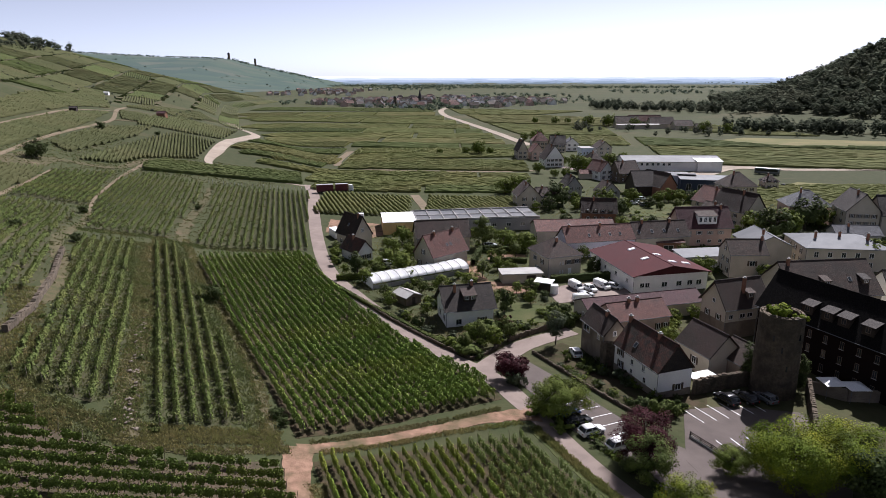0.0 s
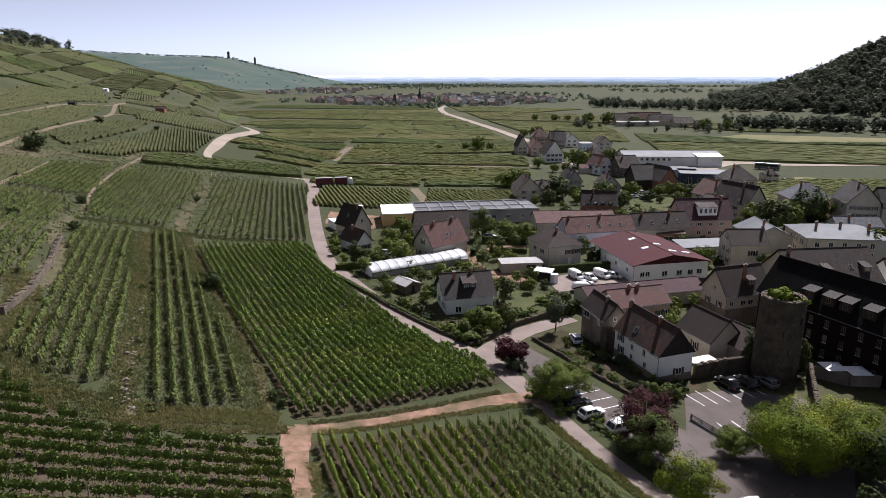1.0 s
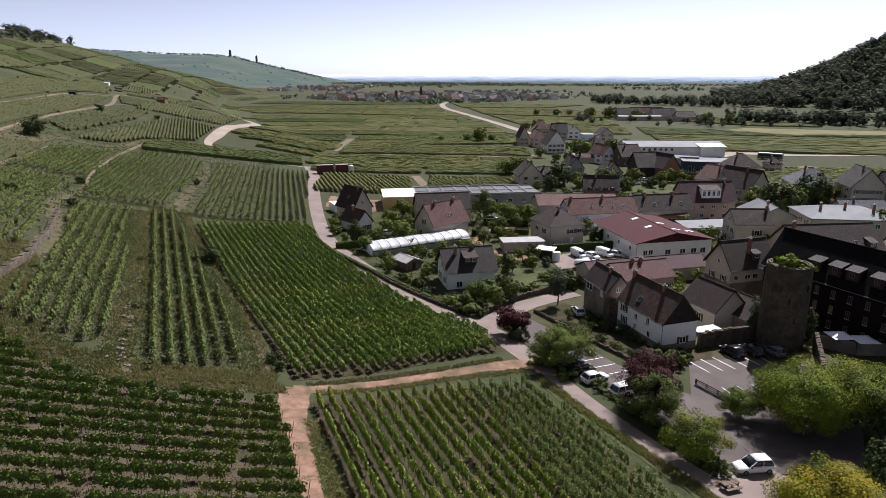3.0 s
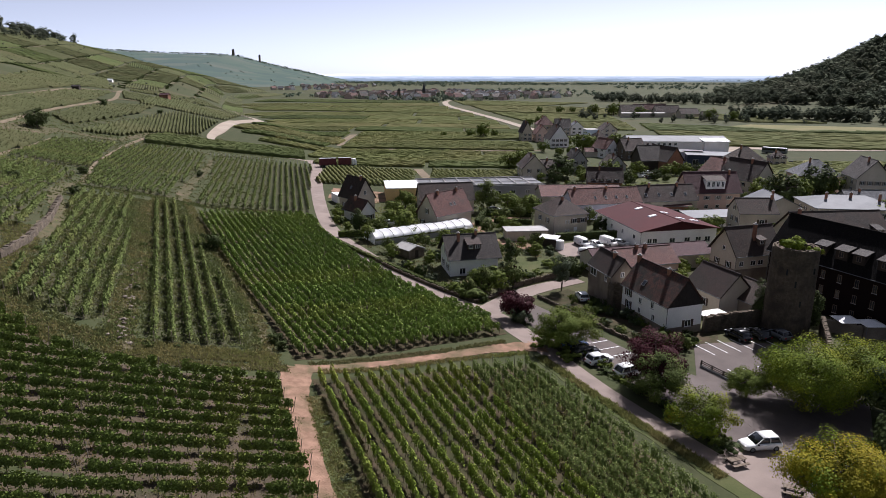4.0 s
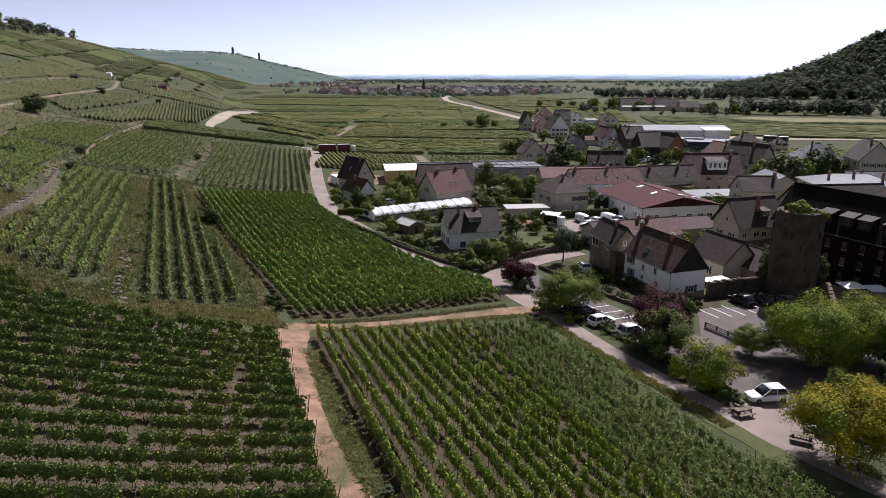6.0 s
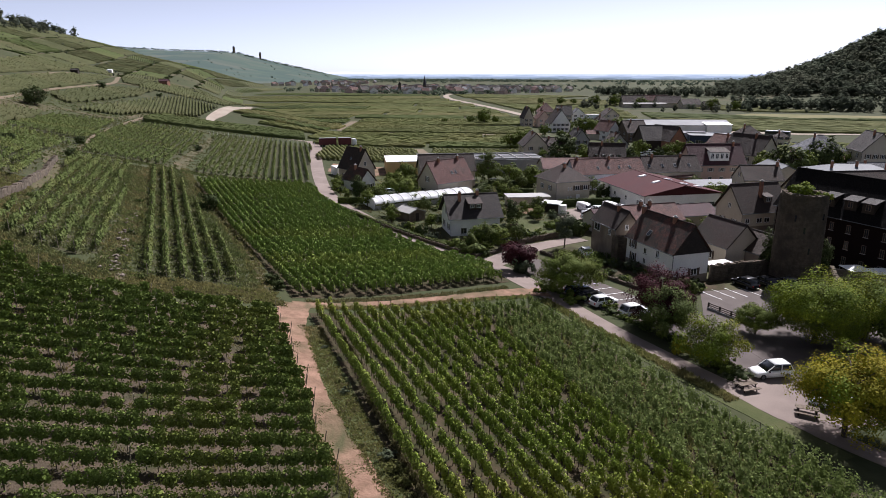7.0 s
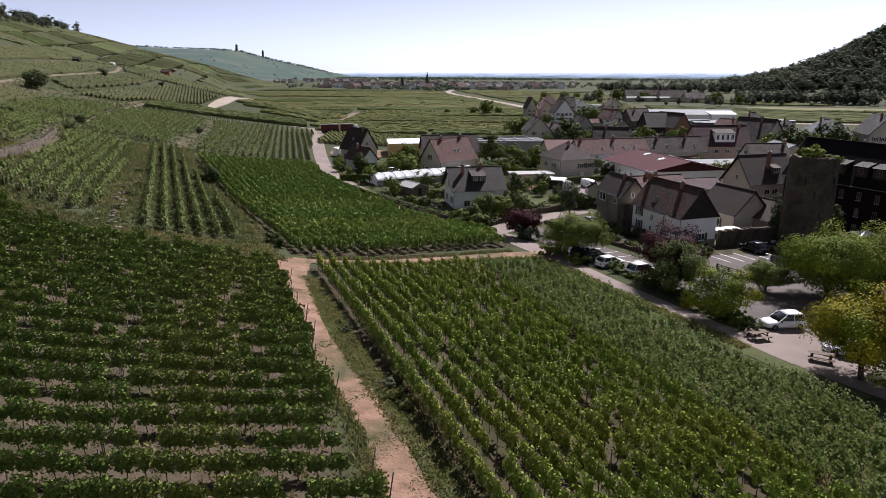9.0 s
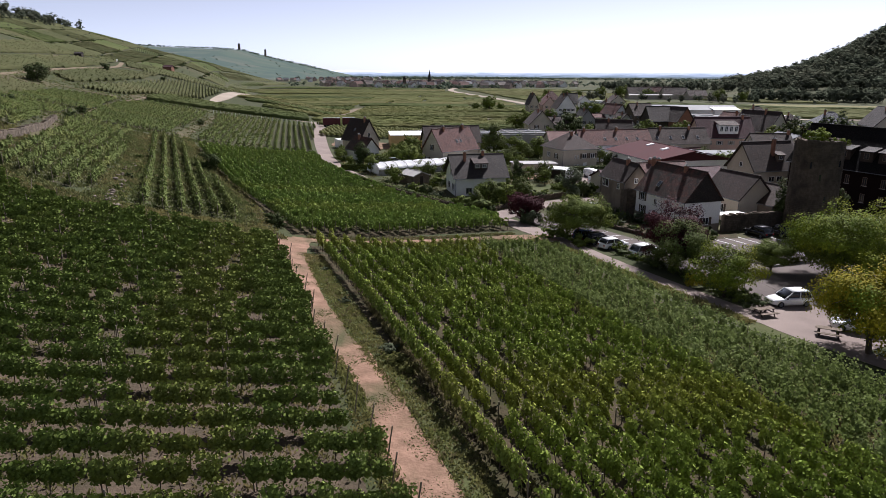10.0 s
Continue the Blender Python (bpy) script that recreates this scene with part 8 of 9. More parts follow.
simple_house(121, 268, 5, 14, 12, 5.5, 11, "u", "cream_wall", "tile_old", "large cream house with hipped grey-brown roof", "hip")
simple_house(100, 232, 20, 12, 12, 5, 10.5, "v", "cream_wall", "tile_red", "cream house with pinkish tile roof")
simple_house(104, 214, 25, 11, 16, 5.5, 12, "v", "cream_wall", "tile_brown", "cream house with broad red-brown roof")
simple_house(96, 222, 20, 8, 8, 4, 7, "v", "cream_wall", "tile_old", "small house with old tiles")
simple_house(148, 290, 0, 7, 7, 4, 7, "u", "cream_wall", "tile_brown", "small house with hipped roof", "hip")
simple_house(123, 222, -8, 15, 13, 6.5, 11.5, "u", "pink_wall", "slate", "pink house with slate roof", "hip", rows=2)
simple_house(133, 206, -12, 11, 14, 8, 14, "v", "cream_wall", "tile_dark", "tall ornate cream house with dark roof", rows=3)
simple_house(143, 203, -12, 16, 13, 7, 13, "u", "cream_wall", "tile_dark", "broad cream house with dark roof and dormer", rows=3, dormers=[("u", 0.5, 0.3, 3.0, 1.6, "tile_dark", "cream_wall")])
simple_house(121, 190, -5, 14, 8, 4, 6.5, "u", "grey_wall", "slate", "low house with slate roof", rows=1)
house((66, 168), 8, 16, 7, 3.4, 4.0, "u", "shed", wall="grey_wall", roof="zinc", label="row of garages with pale sheet roof", name="garages", category="garage", group="", doors=[("u", s, 2.4, 2.2, "white") for s in (2, 5, 8, 11, 14)])
# warehouses
wh = house((100, 352), -3, 54, 22, 5.2, 7.4, "u", wall="white_wall", roof="zinc", label="long white warehouse with grey metal roof", name="warehouse", category="warehouse", group="warehouses", windows=[("u", s, 3.0, 1.4, 1.4, None) for s in range(4, 26, 3)])
house((139, 347.5), -3, 14, 18, 5.6, 6.6, "u", wall="white_wall", roof="white", label="warehouse bay with bright white roof", name="warehouse", category="warehouse", group="warehouses")
house((105, 300), -20, 14, 12, 5.5, 5.5, "u", "flat", wall="blue_wall", roof="flat_roof", label="blue workshop with flat roof", name="workshop", category="workshop", group="warehouses")
M["navy"] = mat("navy_cladding", (0.03, 0.05, 0.09), (0.025, 0.042, 0.08), scale=0.5, rough=0.5, bump=0.05)
house((108, 288), -14, 26, 16, 5.5, 5.8, "u", "flat", wall="navy", roof="zinc", label="navy clad workshop with pale flat roof", name="workshop", category="workshop", group="warehouses", windows=[("u", s, 0.6, 2.2, 3.0, None) for s in (4, 9, 14, 19)])
house((104, 312), -5, 18, 8, 4.2, 4.4, "u", "flat", wall="brick", roof="concrete", label="low brick annex beside the workshops", name="annex", category="annex", group="")
# farm across the fields
for k, (x, y, lu, lv, e, r, rf) in enumerate(((172, 642, 24, 13, 5, 11, "tile_old"), (190, 660, 34, 11, 5, 11, "tile_red"), (168, 624, 42, 7, 4, 5, "concrete"), (202, 628, 24, 14, 4.5, 11, "tile_brown"), (220, 612, 18, 13, 4, 9, "tile_brown"), (232, 590, 15, 9, 3.5, 7.5, "tile_old"))):
    house((x, y), 2, lu, lv, e, r, "u", "gable", wall="cream_wall", roof=rf, label="long farm building with old tile roof", name="farm_building", category="farm building", group="farm across the fields")

ribbon("road_5", [(66.8, 482), (61.4, 507), (48.7, 588), (22.8, 732), (3.5, 842), (-2, 960), (8, 1043)], 8, M["gravel"], "pale main road to the next town", lift=0.3, step=12, skirt=1)
ribbon("road_6", [(130, 330), (165, 364), (193, 354), (247, 354), (320, 352), (420, 356)], [12, 14, 8, 7, 7, 7], M["gravel"], "pale road past the warehouses", lift=0.2, step=8, skirt=1)
ribbon("road_7", [(60, 380), (88, 340), (96, 330), (112, 322)], 6, M["asphalt"], "village street", lift=0.15, step=6, skirt=0.8)
ribbon("track_7", [(-64, 296), (-90, 300), (-126, 302)], 2.4, M["gravel"], "pale track at the vineyard's foot", "path", lift=0.1, step=5, skirt=0.5)
ribbon("track_4", [(-60, 372), (-31.6, 358), (-3, 353), (25.5, 351), (53, 354)], 4.0, M["track"], "dirt track through vineyards", "path", lift=0.12, step=6, skirt=0.5)
ribbon("track_5", [(-65, 450), (-65.5, 399), (-61.9, 376)], 5.0, M["track"], "dirt track through vineyards", "path", lift=0.12, step=6, skirt=0.5)
ribbon("track_6", [(-4, 236), (-9, 262), (-12.7, 281)], 4.0, M["track"], "dirt track through vineyards", "path", lift=0.12, step=6, skirt=0.5)
patch("field_1", [(200, 500), (330, 445), (420, 440), (400, 480), (250, 535)], M["straw"], "pale mown field below the wooded hill", "field", lift=0.3, step=12)
patch("field_2", [(148, 290), (175, 312), (205, 300), (170, 284)], M["straw"], "dry fenced lot", "field", lift=0.12, step=6)
patch("field_3", [(95, 225), (112, 222), (100, 262), (76, 262), (70, 240)], M["grass"], "garden meadow", "lawn", lift=0.1, step=5)


# ---- woods and far trees ----
def wood(name, places, key, label, kw, smin=0.8, smax=1.3, seed=0, drop=0.0, shape=heights):
    """Many far trees in one mesh, each with its own size and turn."""
    tm, crowns = tree_proto(key, **kw)
    rng = np.random.default_rng(seed)
    base = np.empty((len(crowns[0].vertices), 3))
    crowns[0].vertices.foreach_get("co", base.ravel())
    p = np.array(places)
    z = shape(p[:, 0], p[:, 1]) - drop
    out = np.empty((len(p), len(base), 3))
    for i in range(len(p)):
        s, a = rng.uniform(smin, smax), rng.uniform(0, 6.28)
        c, sn = math.cos(a) * s, math.sin(a) * s
        out[i, :, 0], out[i, :, 1], out[i, :, 2] = p[i, 0] + base[:, 0] * c - base[:, 1] * sn, p[i, 1] + base[:, 0] * sn + base[:, 1] * c, z[i] + base[:, 2] * s * rng.uniform(0.85, 1.2)
    v = out.reshape(-1, 3)
    n = len(v) // 4
    me = bpy.data.meshes.new(name)
    me.vertices.add(4 * n)
    me.vertices.foreach_set("co", v.ravel())
    me.loops.add(4 * n)
    me.loops.foreach_set("vertex_index", np.arange(4 * n, dtype=np.int32))
    me.polygons.add(n)
    me.polygons.foreach_set("loop_start", np.arange(0, 4 * n, 4, dtype=np.int32))
    me.update(calc_edges=True)
    me.materials.append(crowns[0].materials[0])
    return tagged(new(name, me), label, "wood", kind="stuff")


def spread(n, seed, inside, x0, x1, y0, y1):
    rng = np.random.default_rng(seed)
    x, y = rng.uniform(x0, x1, n), rng.uniform(y0, y1, n)
    k = inside(x, y)
    return np.stack([x[k], y[k]], 1)


# Leaf colours made paler and bluer to paint distance haze on the woods.
M["leaf_far_haze"] = mat("hazed_far_woodland_leaves", (0.10, 0.12, 0.085), (0.11, 0.125, 0.09), (0.12, 0.125, 0.09), scale=0.02, fine=0.15, rough=1.0, bump=0, spec=0.0, island=0.12, trans=0.55)
M["leaf_plain_haze"] = mat("hazed_distant_woodland_leaves", (0.10, 0.13, 0.09), (0.11, 0.14, 0.10), (0.09, 0.12, 0.09), scale=0.01, fine=0.05, rough=1.0, bump=0, spec=0.0, island=0.15, trans=0.45)
FAR = dict(h=13.0, rx=6.5, rz=6.0, leafmat="leaf_far_haze", n=100, size=2.6, seed=21, trunk=0.3, clumps=22, loose=0.18, up=1.3)
FAR3 = dict(h=11.0, rx=7.5, rz=5.0, leafmat="leaf_plain_haze", n=34, size=3.8, seed=31, trunk=0.3, clumps=18, loose=0.18, up=1.3)
FAR2 = dict(h=12.0, rx=6.0, rz=5.8, leafmat="leaf_far_haze", n=150, size=2.1, seed=22, trunk=0.3, clumps=26, loose=0.2, up=1.3)
hill = spread(9000, 1, lambda x, y: lump(x, y, *WOODED) * WOODED_TOP > 5.5, 250, 1150, 480, 1400)
hill = hill[np.argsort(hill[:, 1])]
near_edge = hill[(heights(hill[:, 0], hill[:, 1]) < 16) & (hill[:, 1] < 800)]
hill = hill[(hill[:, 0] - 724) * 0.637 + (hill[:, 1] - 876) * 0.77 < 50]
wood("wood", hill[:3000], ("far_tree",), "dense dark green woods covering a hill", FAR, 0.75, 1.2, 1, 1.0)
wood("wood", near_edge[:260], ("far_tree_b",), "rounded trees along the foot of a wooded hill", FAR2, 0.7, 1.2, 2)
belt = np.concatenate([spread(700, 2, lambda x, y: np.abs(y - (1010 - (x - 250) * 1.05)) < 70, 230, 420, 560, 1050), spread(300, 3, lambda x, y: np.abs(y - 600 + (x - 300) * 0.4) < 22, 270, 420, 520, 640)])
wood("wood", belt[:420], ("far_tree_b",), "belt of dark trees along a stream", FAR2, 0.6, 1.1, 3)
copse = spread(900, 4, lambda x, y: (np.sin(x * 0.011 + y * 0.004) + np.sin(y * 0.006 - x * 0.005) > 0.75), -300, 900, 1150, 2600)
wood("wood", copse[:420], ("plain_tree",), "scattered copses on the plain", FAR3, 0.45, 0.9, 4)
town = spread(900, 14, lambda x, y: np.abs(x + 10) / 260 + np.abs(y - 1190) / 250 < 1.0, -280, 260, 940, 1450)
wood("wood", town[:330], ("plain_tree",), "trees among the roofs of the next town", FAR3, 0.35, 0.8, 14)
farm_trees = spread(300, 15, lambda x, y: np.abs(y - 640 + 0.2 * x) < 60, 120, 420, 520, 700)
wood("wood", farm_trees[:60], ("far_tree_b",), "trees round a farm across the fields", FAR2, 0.3, 0.7, 15)
plain_woods = spread(9000, 5, lambda x, y: (np.sin(x * 0.0021 + y * 0.0052) + 0.6 * np.sin(y * 0.011 + x * 0.0007) > 0.25), -900, 2200, 2300, 3300)
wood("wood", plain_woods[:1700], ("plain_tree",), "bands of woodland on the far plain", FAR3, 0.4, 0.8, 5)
spur = spread(420, 6, lambda x, y: heights(x, y) > 84, -720, -420, 760, 1120)
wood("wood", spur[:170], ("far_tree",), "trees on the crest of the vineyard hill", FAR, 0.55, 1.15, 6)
ridge_trees = spread(1500, 7, lambda x, y: np.interp(x, RIDGE_X, RIDGE_H) > 20, -1900, -560, 2930, 3040)
wood("wood", ridge_trees[:420], ("plain_tree",), "trees along the crest of a far ridge", FAR3, 0.35, 0.85, 7, 3.0, shape=ridge_height)
ridge_scrub = spread(1600, 17, lambda x, y: (np.interp(x, RIDGE_X, RIDGE_H) > 12) & (np.sin(x * 0.013 + y * 0.02) + np.sin(x * 0.031) > 0.2), -1900, -480, 2000, 2950)
wood("wood", ridge_scrub[:130], ("plain_tree",), "thickets on the slope of a far ridge", FAR3, 0.3, 0.75, 17, 3.0, shape=ridge_height)
slope = spread(700, 8, lambda x, y: heights(x, y) > 14, -560, -190, 480, 1150)
wood("wood", slope[:170], ("far_tree_b",), "scrub between hillside vineyards", FAR2, 0.1, 0.26, 8)
for k, (x, y, s) in enumerate([(24, 424, 1.5), (16, 430, 0.8), (32, 430, 0.8), (-2, 430, 0.6), (150, 668, 1.7), (168, 655, 1.9), (120, 690, 1.2), (100, 700, 1.1), (135, 700, 1.0), (234, 578, 1.7), (256, 580, 1.4), (190, 640, 1.5), (74, 516, 1.3), (66, 520, 1.0), (80, 540, 1.2), (92, 520, 1.0), (74, 349, 1.5), (78, 345, 1.4), (34, 281, 1.4), (28, 284, 1.1), (64, 330, 0.8), (52, 345, 0.9), (70, 372, 1.0), (58, 330, 0.7), (97, 372, 1.2), (108, 384, 1.0)]):
    tree(x, y, label="leafy tree standing in the valley fields", turn=k * 71, scale=s, group="trees of the valley", **broad(("field_b",), "leaf", 1300, 0.52, None, 23, 6.8, 3.6, 3.0, 0.2, 44))
for k, (x, y, s) in enumerate([(45.5, 256, 1.5), (48, 262, 1.3), (65.7, 256, 1.2), (68, 240, 0.9), (72, 247, 0.8), (79, 262, 1.0), (83, 252, 0.7), (60, 246, 0.9), (54, 252, 0.8), (42, 246, 0.9), (95, 264, 0.9), (99, 262, 0.9), (103, 262, 0.8), (107, 263, 0.9), (90, 262, 0.8), (107, 199.5, 1.7), (112, 203, 1.5), (103, 206, 1.3), (125, 214, 1.8), (131, 216, 1.3), (118, 170, 1.3), (126, 172, 1.2), (92, 222, 0.9), (118, 236, 0.9), (139, 226, 1.0), (62, 214, 0.8), (68, 216, 0.8), (74, 220, 0.6), (56, 206, 0.5), (50, 214, 0.6), (44, 222, 0.7), (71, 166, 0.5), (84, 158, 0.7), (88, 156, 0.8), (92, 160, 0.7), (97, 162, 0.6), (59, 129, 0.6), (55, 131, 0.5), (50, 129, 0.5), (45, 127, 0.45), (48, 124, 0.45), (62, 110, 0.5), (48, 105.5, 0.35)]):
    tree(x, y, label="leafy tree among the village houses", turn=k * 53, scale=s, group="village trees", **broad(("village_a",) if k % 3 else ("village_b",), "leaf_dark" if k % 3 == 0 else "leaf", 1400, 0.5, None, 24 + (k % 3 == 0), 6.4, 3.6, 2.9, 0.2, 46))


# ---- the next town, its church, and the tower ridge ----
rng_v = np.random.default_rng(77)
spots = []
for _ in range(900):
    x, y = rng_v.uniform(-260, 240), rng_v.uniform(1010, 1500)
    if abs(x + 10) / 230 + abs(y - 1190) / 230 < 1.0 + 0.2 * rng_v.random():
        spots.append((x, y, 1))
for _ in range(130):
    spots.append((rng_v.uniform(-470, -230), rng_v.uniform(1650, 2150), 0))
for _ in range(90):
    spots.append((rng_v.uniform(250, 520), rng_v.uniform(1330, 1480), 1))
for _ in range(70):
    spots.append((rng_v.uniform(40, 130), rng_v.uniform(600, 960), 1))
WALLS, ROOFS = ("white_wall", "cream_wall", "pink_wall", "cream_wall"), ("tile_red", "tile_brown", "tile_old", "slate")
protos = {}
taken = []
for k, (x, y, w) in enumerate(spots):
    if any((x - a) ** 2 + (y - b) ** 2 < 15 ** 2 for a, b in taken) or abs(x - np.interp(y, [470, 576, 713, 960, 1040], [62, 47, 30, 2, -12])) < 9:
        continue
    taken.append((x, y))
    if len(taken) > 250:
        break
    key = (k % 4, (k // 4) % 4, k % 3)
    if key not in protos:
        protos[key] = house((x, y), rng_v.uniform(0, 60), 10 + 2 * key[2], 9 + key[2], 5.0, 9.5, "u" if k % 2 else "v", wall=WALLS[key[0]], roof=ROOFS[key[1]], over=0.4, label="town house seen far across the fields", group="houses of the next town")
    else:
        copy_thing(protos[key], pose(x, y, ground(x, y), 0, 0, rng_v.uniform(0, 60)))
chz = ground(-38, 1100)
church = thing("church", pose(-38, 1100, chz), "far town church with dark pointed spire", "church")
bm = bmesh.new()
box(bm, -2.5, -2.5, -1, 2.5, 2.5, 13)
part("bell_tower", bm, M["stone"], church)
bm = bmesh.new()
rod(bm, (0, 0, 13), (0, 0, 28), 3.2, 0.1, 8)
part("spire", bm, M["slate"], church)
put("nave_roof", slab([((2, -5, 6), (20, -5, 6), (20, 0, 11), (2, 0, 11)), ((2, 5, 6), (2, 0, 11), (20, 0, 11), (20, 5, 6))], 0.4, M["tile_brown"]), church)
bm = bmesh.new()
box(bm, 2.3, -4.6, -1, 19.7, 4.6, 6)
part("nave", bm, M["cream_wall"], church)
gate = thing("gate_tower", pose(-78, 1075, ground(-78, 1075)), "far square town tower with low roof", "tower")
bm = bmesh.new()
box(bm, -2.5, -2.5, -1, 2.5, 2.5, 14)
part("wall", bm, M["stone"], gate)
bm = bmesh.new()
box(bm, -3, -3, 14, 3, 3, 18, 0.9)
part("roof", bm, M["tile_dark"], gate)
for k, (x, h, w) in enumerate(((-962, 26, 9), (-845, 30, 8))):
    z = float(ridge_height(np.array([x]), np.array([3000.0]))[0])
    tw = thing("ridge_tower", pose(x, 3000, z), "small tower on the crest of a far ridge", "tower", "towers on the ridge")
    bm = bmesh.new()
    box(bm, -w / 2, -w / 2, -4, w / 2, w / 2, h * 0.8, 0.1)
    part("wall", bm, M["stone"], tw)
    bm = bmesh.new()
    box(bm, -w * 0.55, -w * 0.55, h * 0.8, w * 0.55, w * 0.55, h, 0.8)
    part("roof", bm, M["tile_dark"], tw)

# distance: the ridge, bands of woodland on the plain and hills beyond, with haze as a bluish glow
# The emission paints distance haze onto the surface itself.
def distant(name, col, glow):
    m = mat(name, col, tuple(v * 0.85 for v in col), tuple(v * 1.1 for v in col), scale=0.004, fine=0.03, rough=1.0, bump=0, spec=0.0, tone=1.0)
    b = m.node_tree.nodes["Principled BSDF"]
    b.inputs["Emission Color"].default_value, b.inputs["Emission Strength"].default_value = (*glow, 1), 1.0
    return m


rx_, ry_ = np.linspace(-3600, -440, 120), np.linspace(1900, 4000, 50)
XX, YY = np.meshgrid(rx_, ry_)
zz = ridge_height(XX.ravel(), YY.ravel()) + np.array([2.0 * noise.noise((x * 0.01, y * 0.01, 4)) for x, y in zip(XX.ravel(), YY.ravel())]) - 3
q = (np.arange(49)[:, None] * 120 + np.arange(119)[None]).ravel()
ridge_mat = distant("ridge_haze_glow", (0.03, 0.042, 0.026), (0.052, 0.068, 0.09))
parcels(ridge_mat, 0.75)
tagged(new("backdrop_ridge", mesh_of("backdrop_ridge", np.column_stack([XX.ravel(), YY.ravel(), zz]), np.stack([q, q + 1, q + 121, q + 120], 1), ridge_mat, True)), "vineyard ridge far ahead, haze added as bluish glow", "backdrop", kind="structure")
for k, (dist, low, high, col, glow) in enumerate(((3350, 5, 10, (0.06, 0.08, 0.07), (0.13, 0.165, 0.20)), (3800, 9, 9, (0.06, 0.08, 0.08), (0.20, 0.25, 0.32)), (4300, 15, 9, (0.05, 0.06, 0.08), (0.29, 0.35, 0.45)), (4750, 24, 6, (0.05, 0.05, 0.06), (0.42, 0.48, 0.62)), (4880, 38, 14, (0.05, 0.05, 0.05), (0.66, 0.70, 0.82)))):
    hv, hf = [], []
    for i, a in enumerate(np.linspace(-0.75, 0.75, 260)):
        x, y = dist * math.sin(a), dist * math.cos(a)
        f = 0.004 if dist > 4800 else 0.02
        top = low + high * (noise.noise((x * f * 0.35, k * 7.0, 0)) + 0.4 * noise.noise((x * f * 2.5, k * 3.0, 1)))
        hv += [(x, y, -6), (x, y, max(top, 0.5)), (x, y + 60, max(top - 2, 0))]
        if i:
            j = 3 * i
            hf += [(j - 3, j, j + 1, j - 2), (j - 2, j + 1, j + 2, j - 1)]
    tagged(new("backdrop_distance", mesh_of("backdrop_distance", hv, hf, distant("distance_haze_glow", col, glow))), "band of far woods and hills, haze added as bluish glow", "backdrop", kind="structure")


# ---- gardens between the houses ----
def free(x, y, gap=0.8):
    """Whether a place lies clear of every house."""
    for hx, hy, a, lu, lv in FOOTPRINTS:
        dx, dy = x - hx, y - hy
        u, v = dx * math.cos(a) + dy * math.sin(a), -dx * math.sin(a) + dy * math.cos(a)
        if -gap < u < lu + gap and -gap < v < lv + gap:
            return False
    return True


LANES = [[(36, 46), (31, 54.6), (28.5, 59.2), (24.4, 66), (19.8, 74.6), (14.9, 86.4), (12, 94), (8.6, 102), (-0.5, 113.5), (-10, 128), (-23, 149.5), (-29.5, 161.5), (-36.5, 183), (-47.5, 230)], [(7, 105), (11, 111), (15.5, 116.5), (22, 121), (27, 124)]]
PAVED = [[(14, 112.5), (19.5, 103), (24.5, 93), (29, 84), (34, 79), (36.5, 72.5), (36.5, 61), (31, 63), (24.5, 76), (18, 85), (15, 95), (10.5, 107)], [(27, 141), (45, 145.5), (46.5, 152), (42, 158), (30, 154), (26, 148)], [(14, 128), (23.5, 129), (26, 138), (16, 142), (12.5, 136)]]


def off_lanes(x, y, gap=3.2):
    for line in LANES:
        for (ax, ay), (bx2, by2) in zip(line, line[1:]):
            t = max(0.0, min(1.0, ((x - ax) * (bx2 - ax) + (y - ay) * (by2 - ay)) / ((bx2 - ax) ** 2 + (by2 - ay) ** 2)))
            if math.hypot(x - ax - t * (bx2 - ax), y - ay - t * (by2 - ay)) < gap:
                return False
    return not any(within(p, x, y) for p in PAVED)


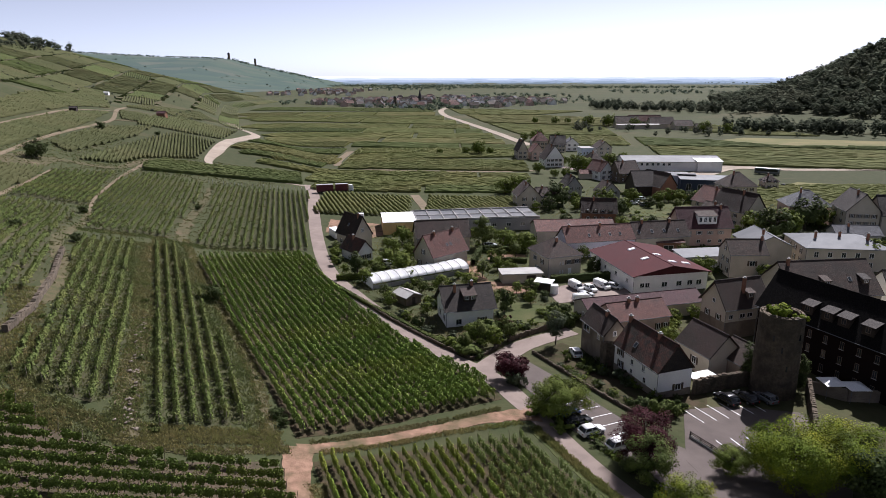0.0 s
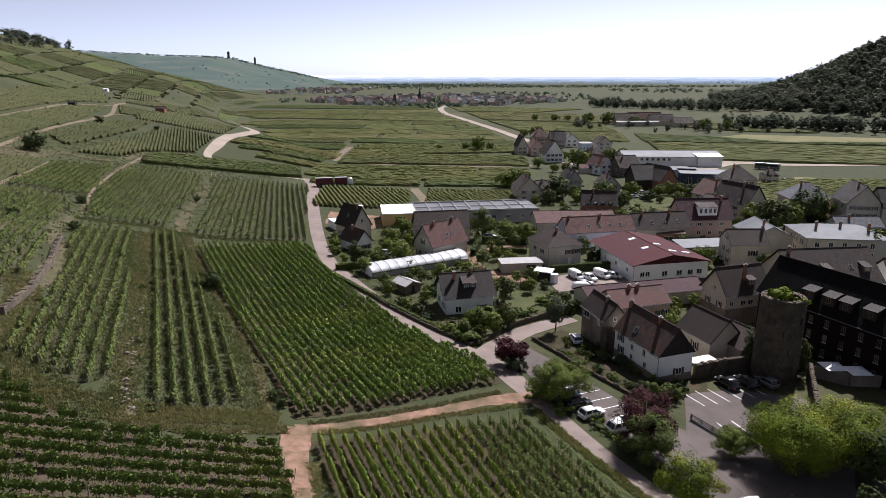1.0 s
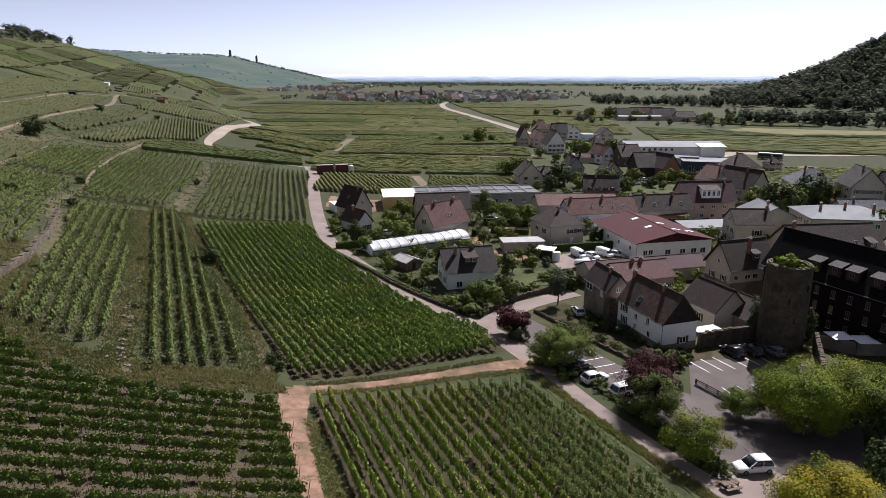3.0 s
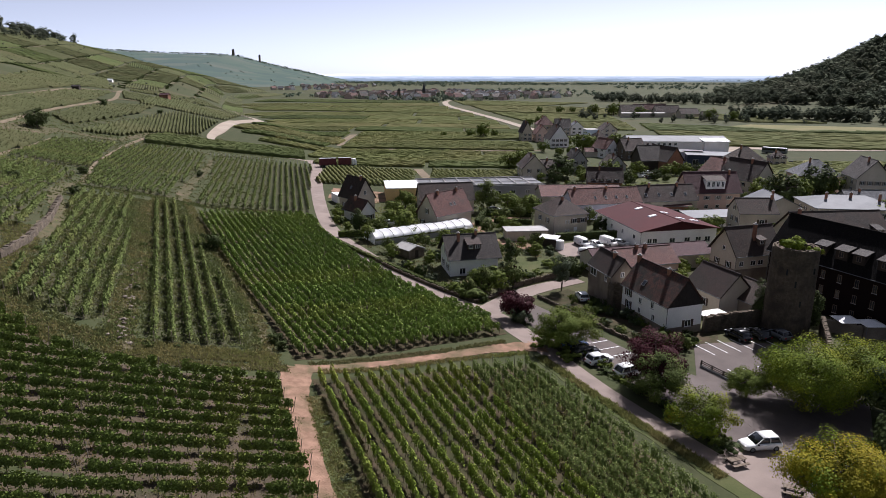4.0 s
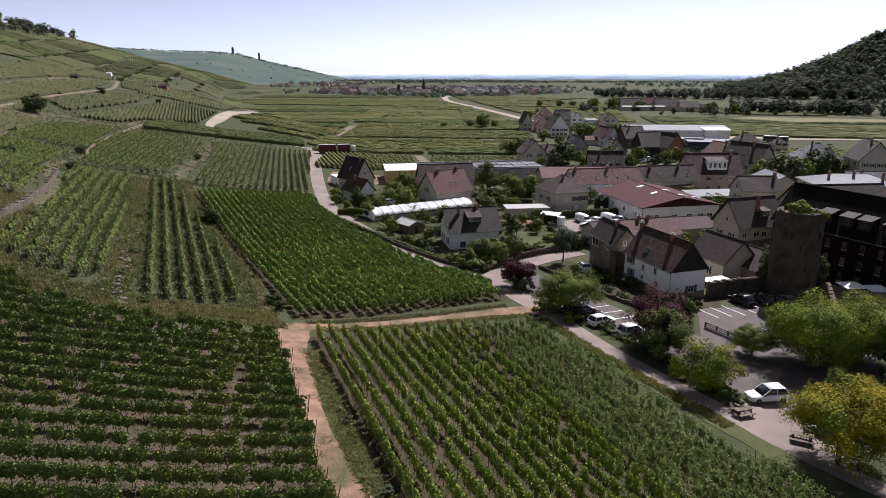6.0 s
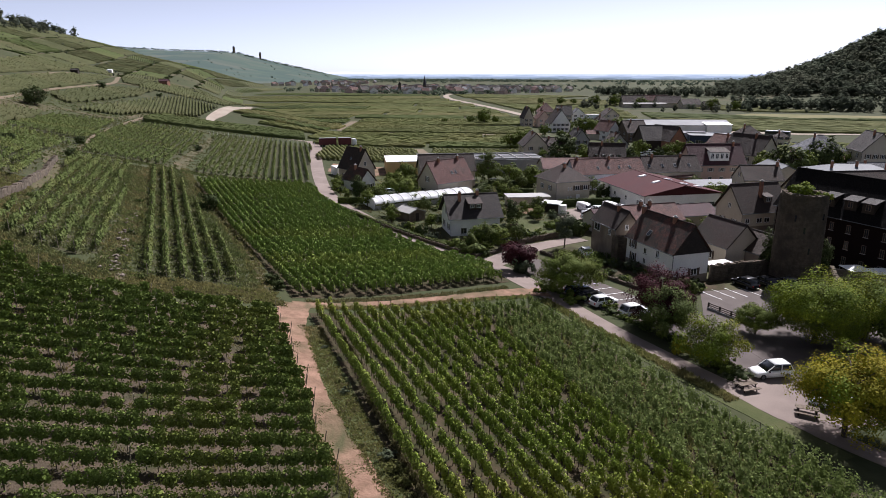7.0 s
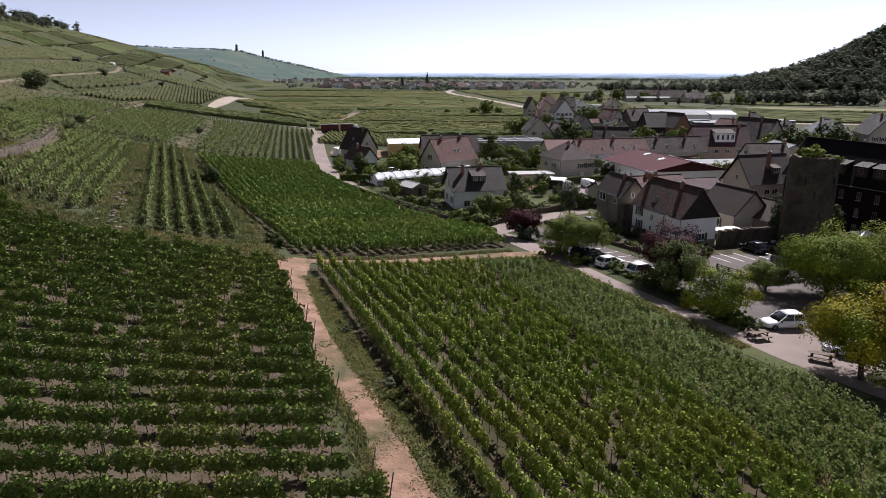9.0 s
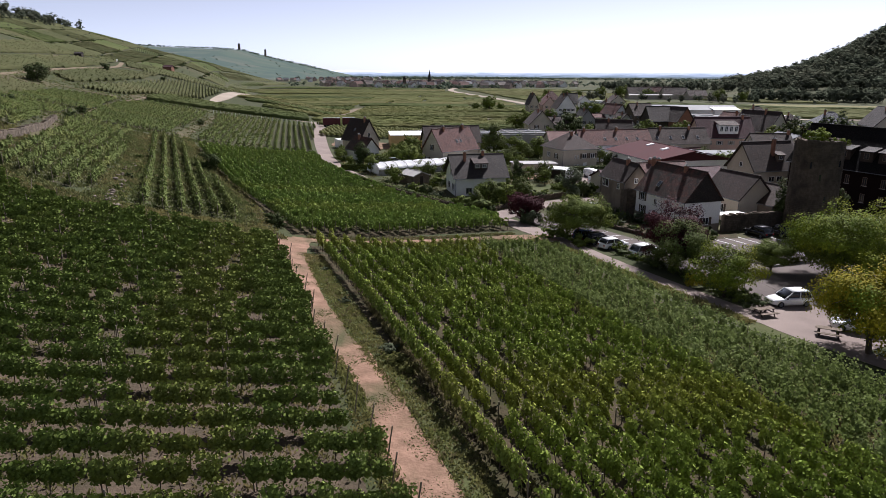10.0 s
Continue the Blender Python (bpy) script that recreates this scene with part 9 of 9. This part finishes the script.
rng_g = np.random.default_rng(31)
GARDENS = [([(-1, 117), (8, 106), (24, 127), (28, 142), (20, 152), (4, 160), (-26, 156)], 62), ([(-28, 158), (4, 162), (28, 150), (30, 176), (26, 200), (-18, 208), (-34, 190)], 60), ([(28, 175), (46, 205), (70, 215), (100, 215), (100, 190), (66, 180)], 46), ([(66, 160), (98, 176), (100, 190), (70, 184)], 14), ([(30, 108), (58, 104), (58, 125), (44, 127), (30, 124)], 16), ([(60, 205), (100, 225), (130, 240), (120, 300), (60, 300), (30, 262), (40, 220)], 70)]
for gi_, (poly, count) in enumerate(GARDENS):
    made = 0
    x0_, x1_ = min(p[0] for p in poly), max(p[0] for p in poly)
    y0_, y1_ = min(p[1] for p in poly), max(p[1] for p in poly)
    for _ in range(1200):
        x, y = rng_g.uniform(x0_, x1_), rng_g.uniform(y0_, y1_)
        if made >= count or not within(poly, x, y) or not free(x, y, 1.2) or not off_lanes(x, y):
            continue
        made += 1
        if made % 4 == 0:
            tree(x, y, label="small leafy garden tree", turn=float(rng_g.uniform(0, 360)), scale=float(rng_g.uniform(0.45, 0.8)), group="garden trees", **(broad(("garden_b",), "leaf", 1500, 0.36, None, 15, 6.5, 2.8, 2.7, 0.15, 44) if made % 8 else broad(("garden_a",), "leaf_olive", 1500, 0.36, None, 14, 6.5, 2.8, 2.7, 0.15, 44)))
        else:
            r = float(rng_g.uniform(0.6, 1.6))
            shrub(x, y, r, r * float(rng_g.uniform(0.7, 1.4)), ("leaf", "leaf_olive", "leaf_dark", "leaf_grey", "leaf", "leaf_dark")[made % 6], "leafy shrub in a village garden", 600, 0.2, made)
    pl = np.array([(x, y) for x, y in zip(rng_g.uniform(x0_, x1_, 2600), rng_g.uniform(y0_, y1_, 2600)) if within(poly, x, y)])
    pl = np.array([p for p in pl[:1500] if free(*p, 0.4) and off_lanes(*p, 2.4)])
    tufts("grass", pl, 6, 0.3, "weed" if gi_ % 2 else "dry_grass", "rough garden grass and herbs", 300 + gi_, 0.09, 0.3)
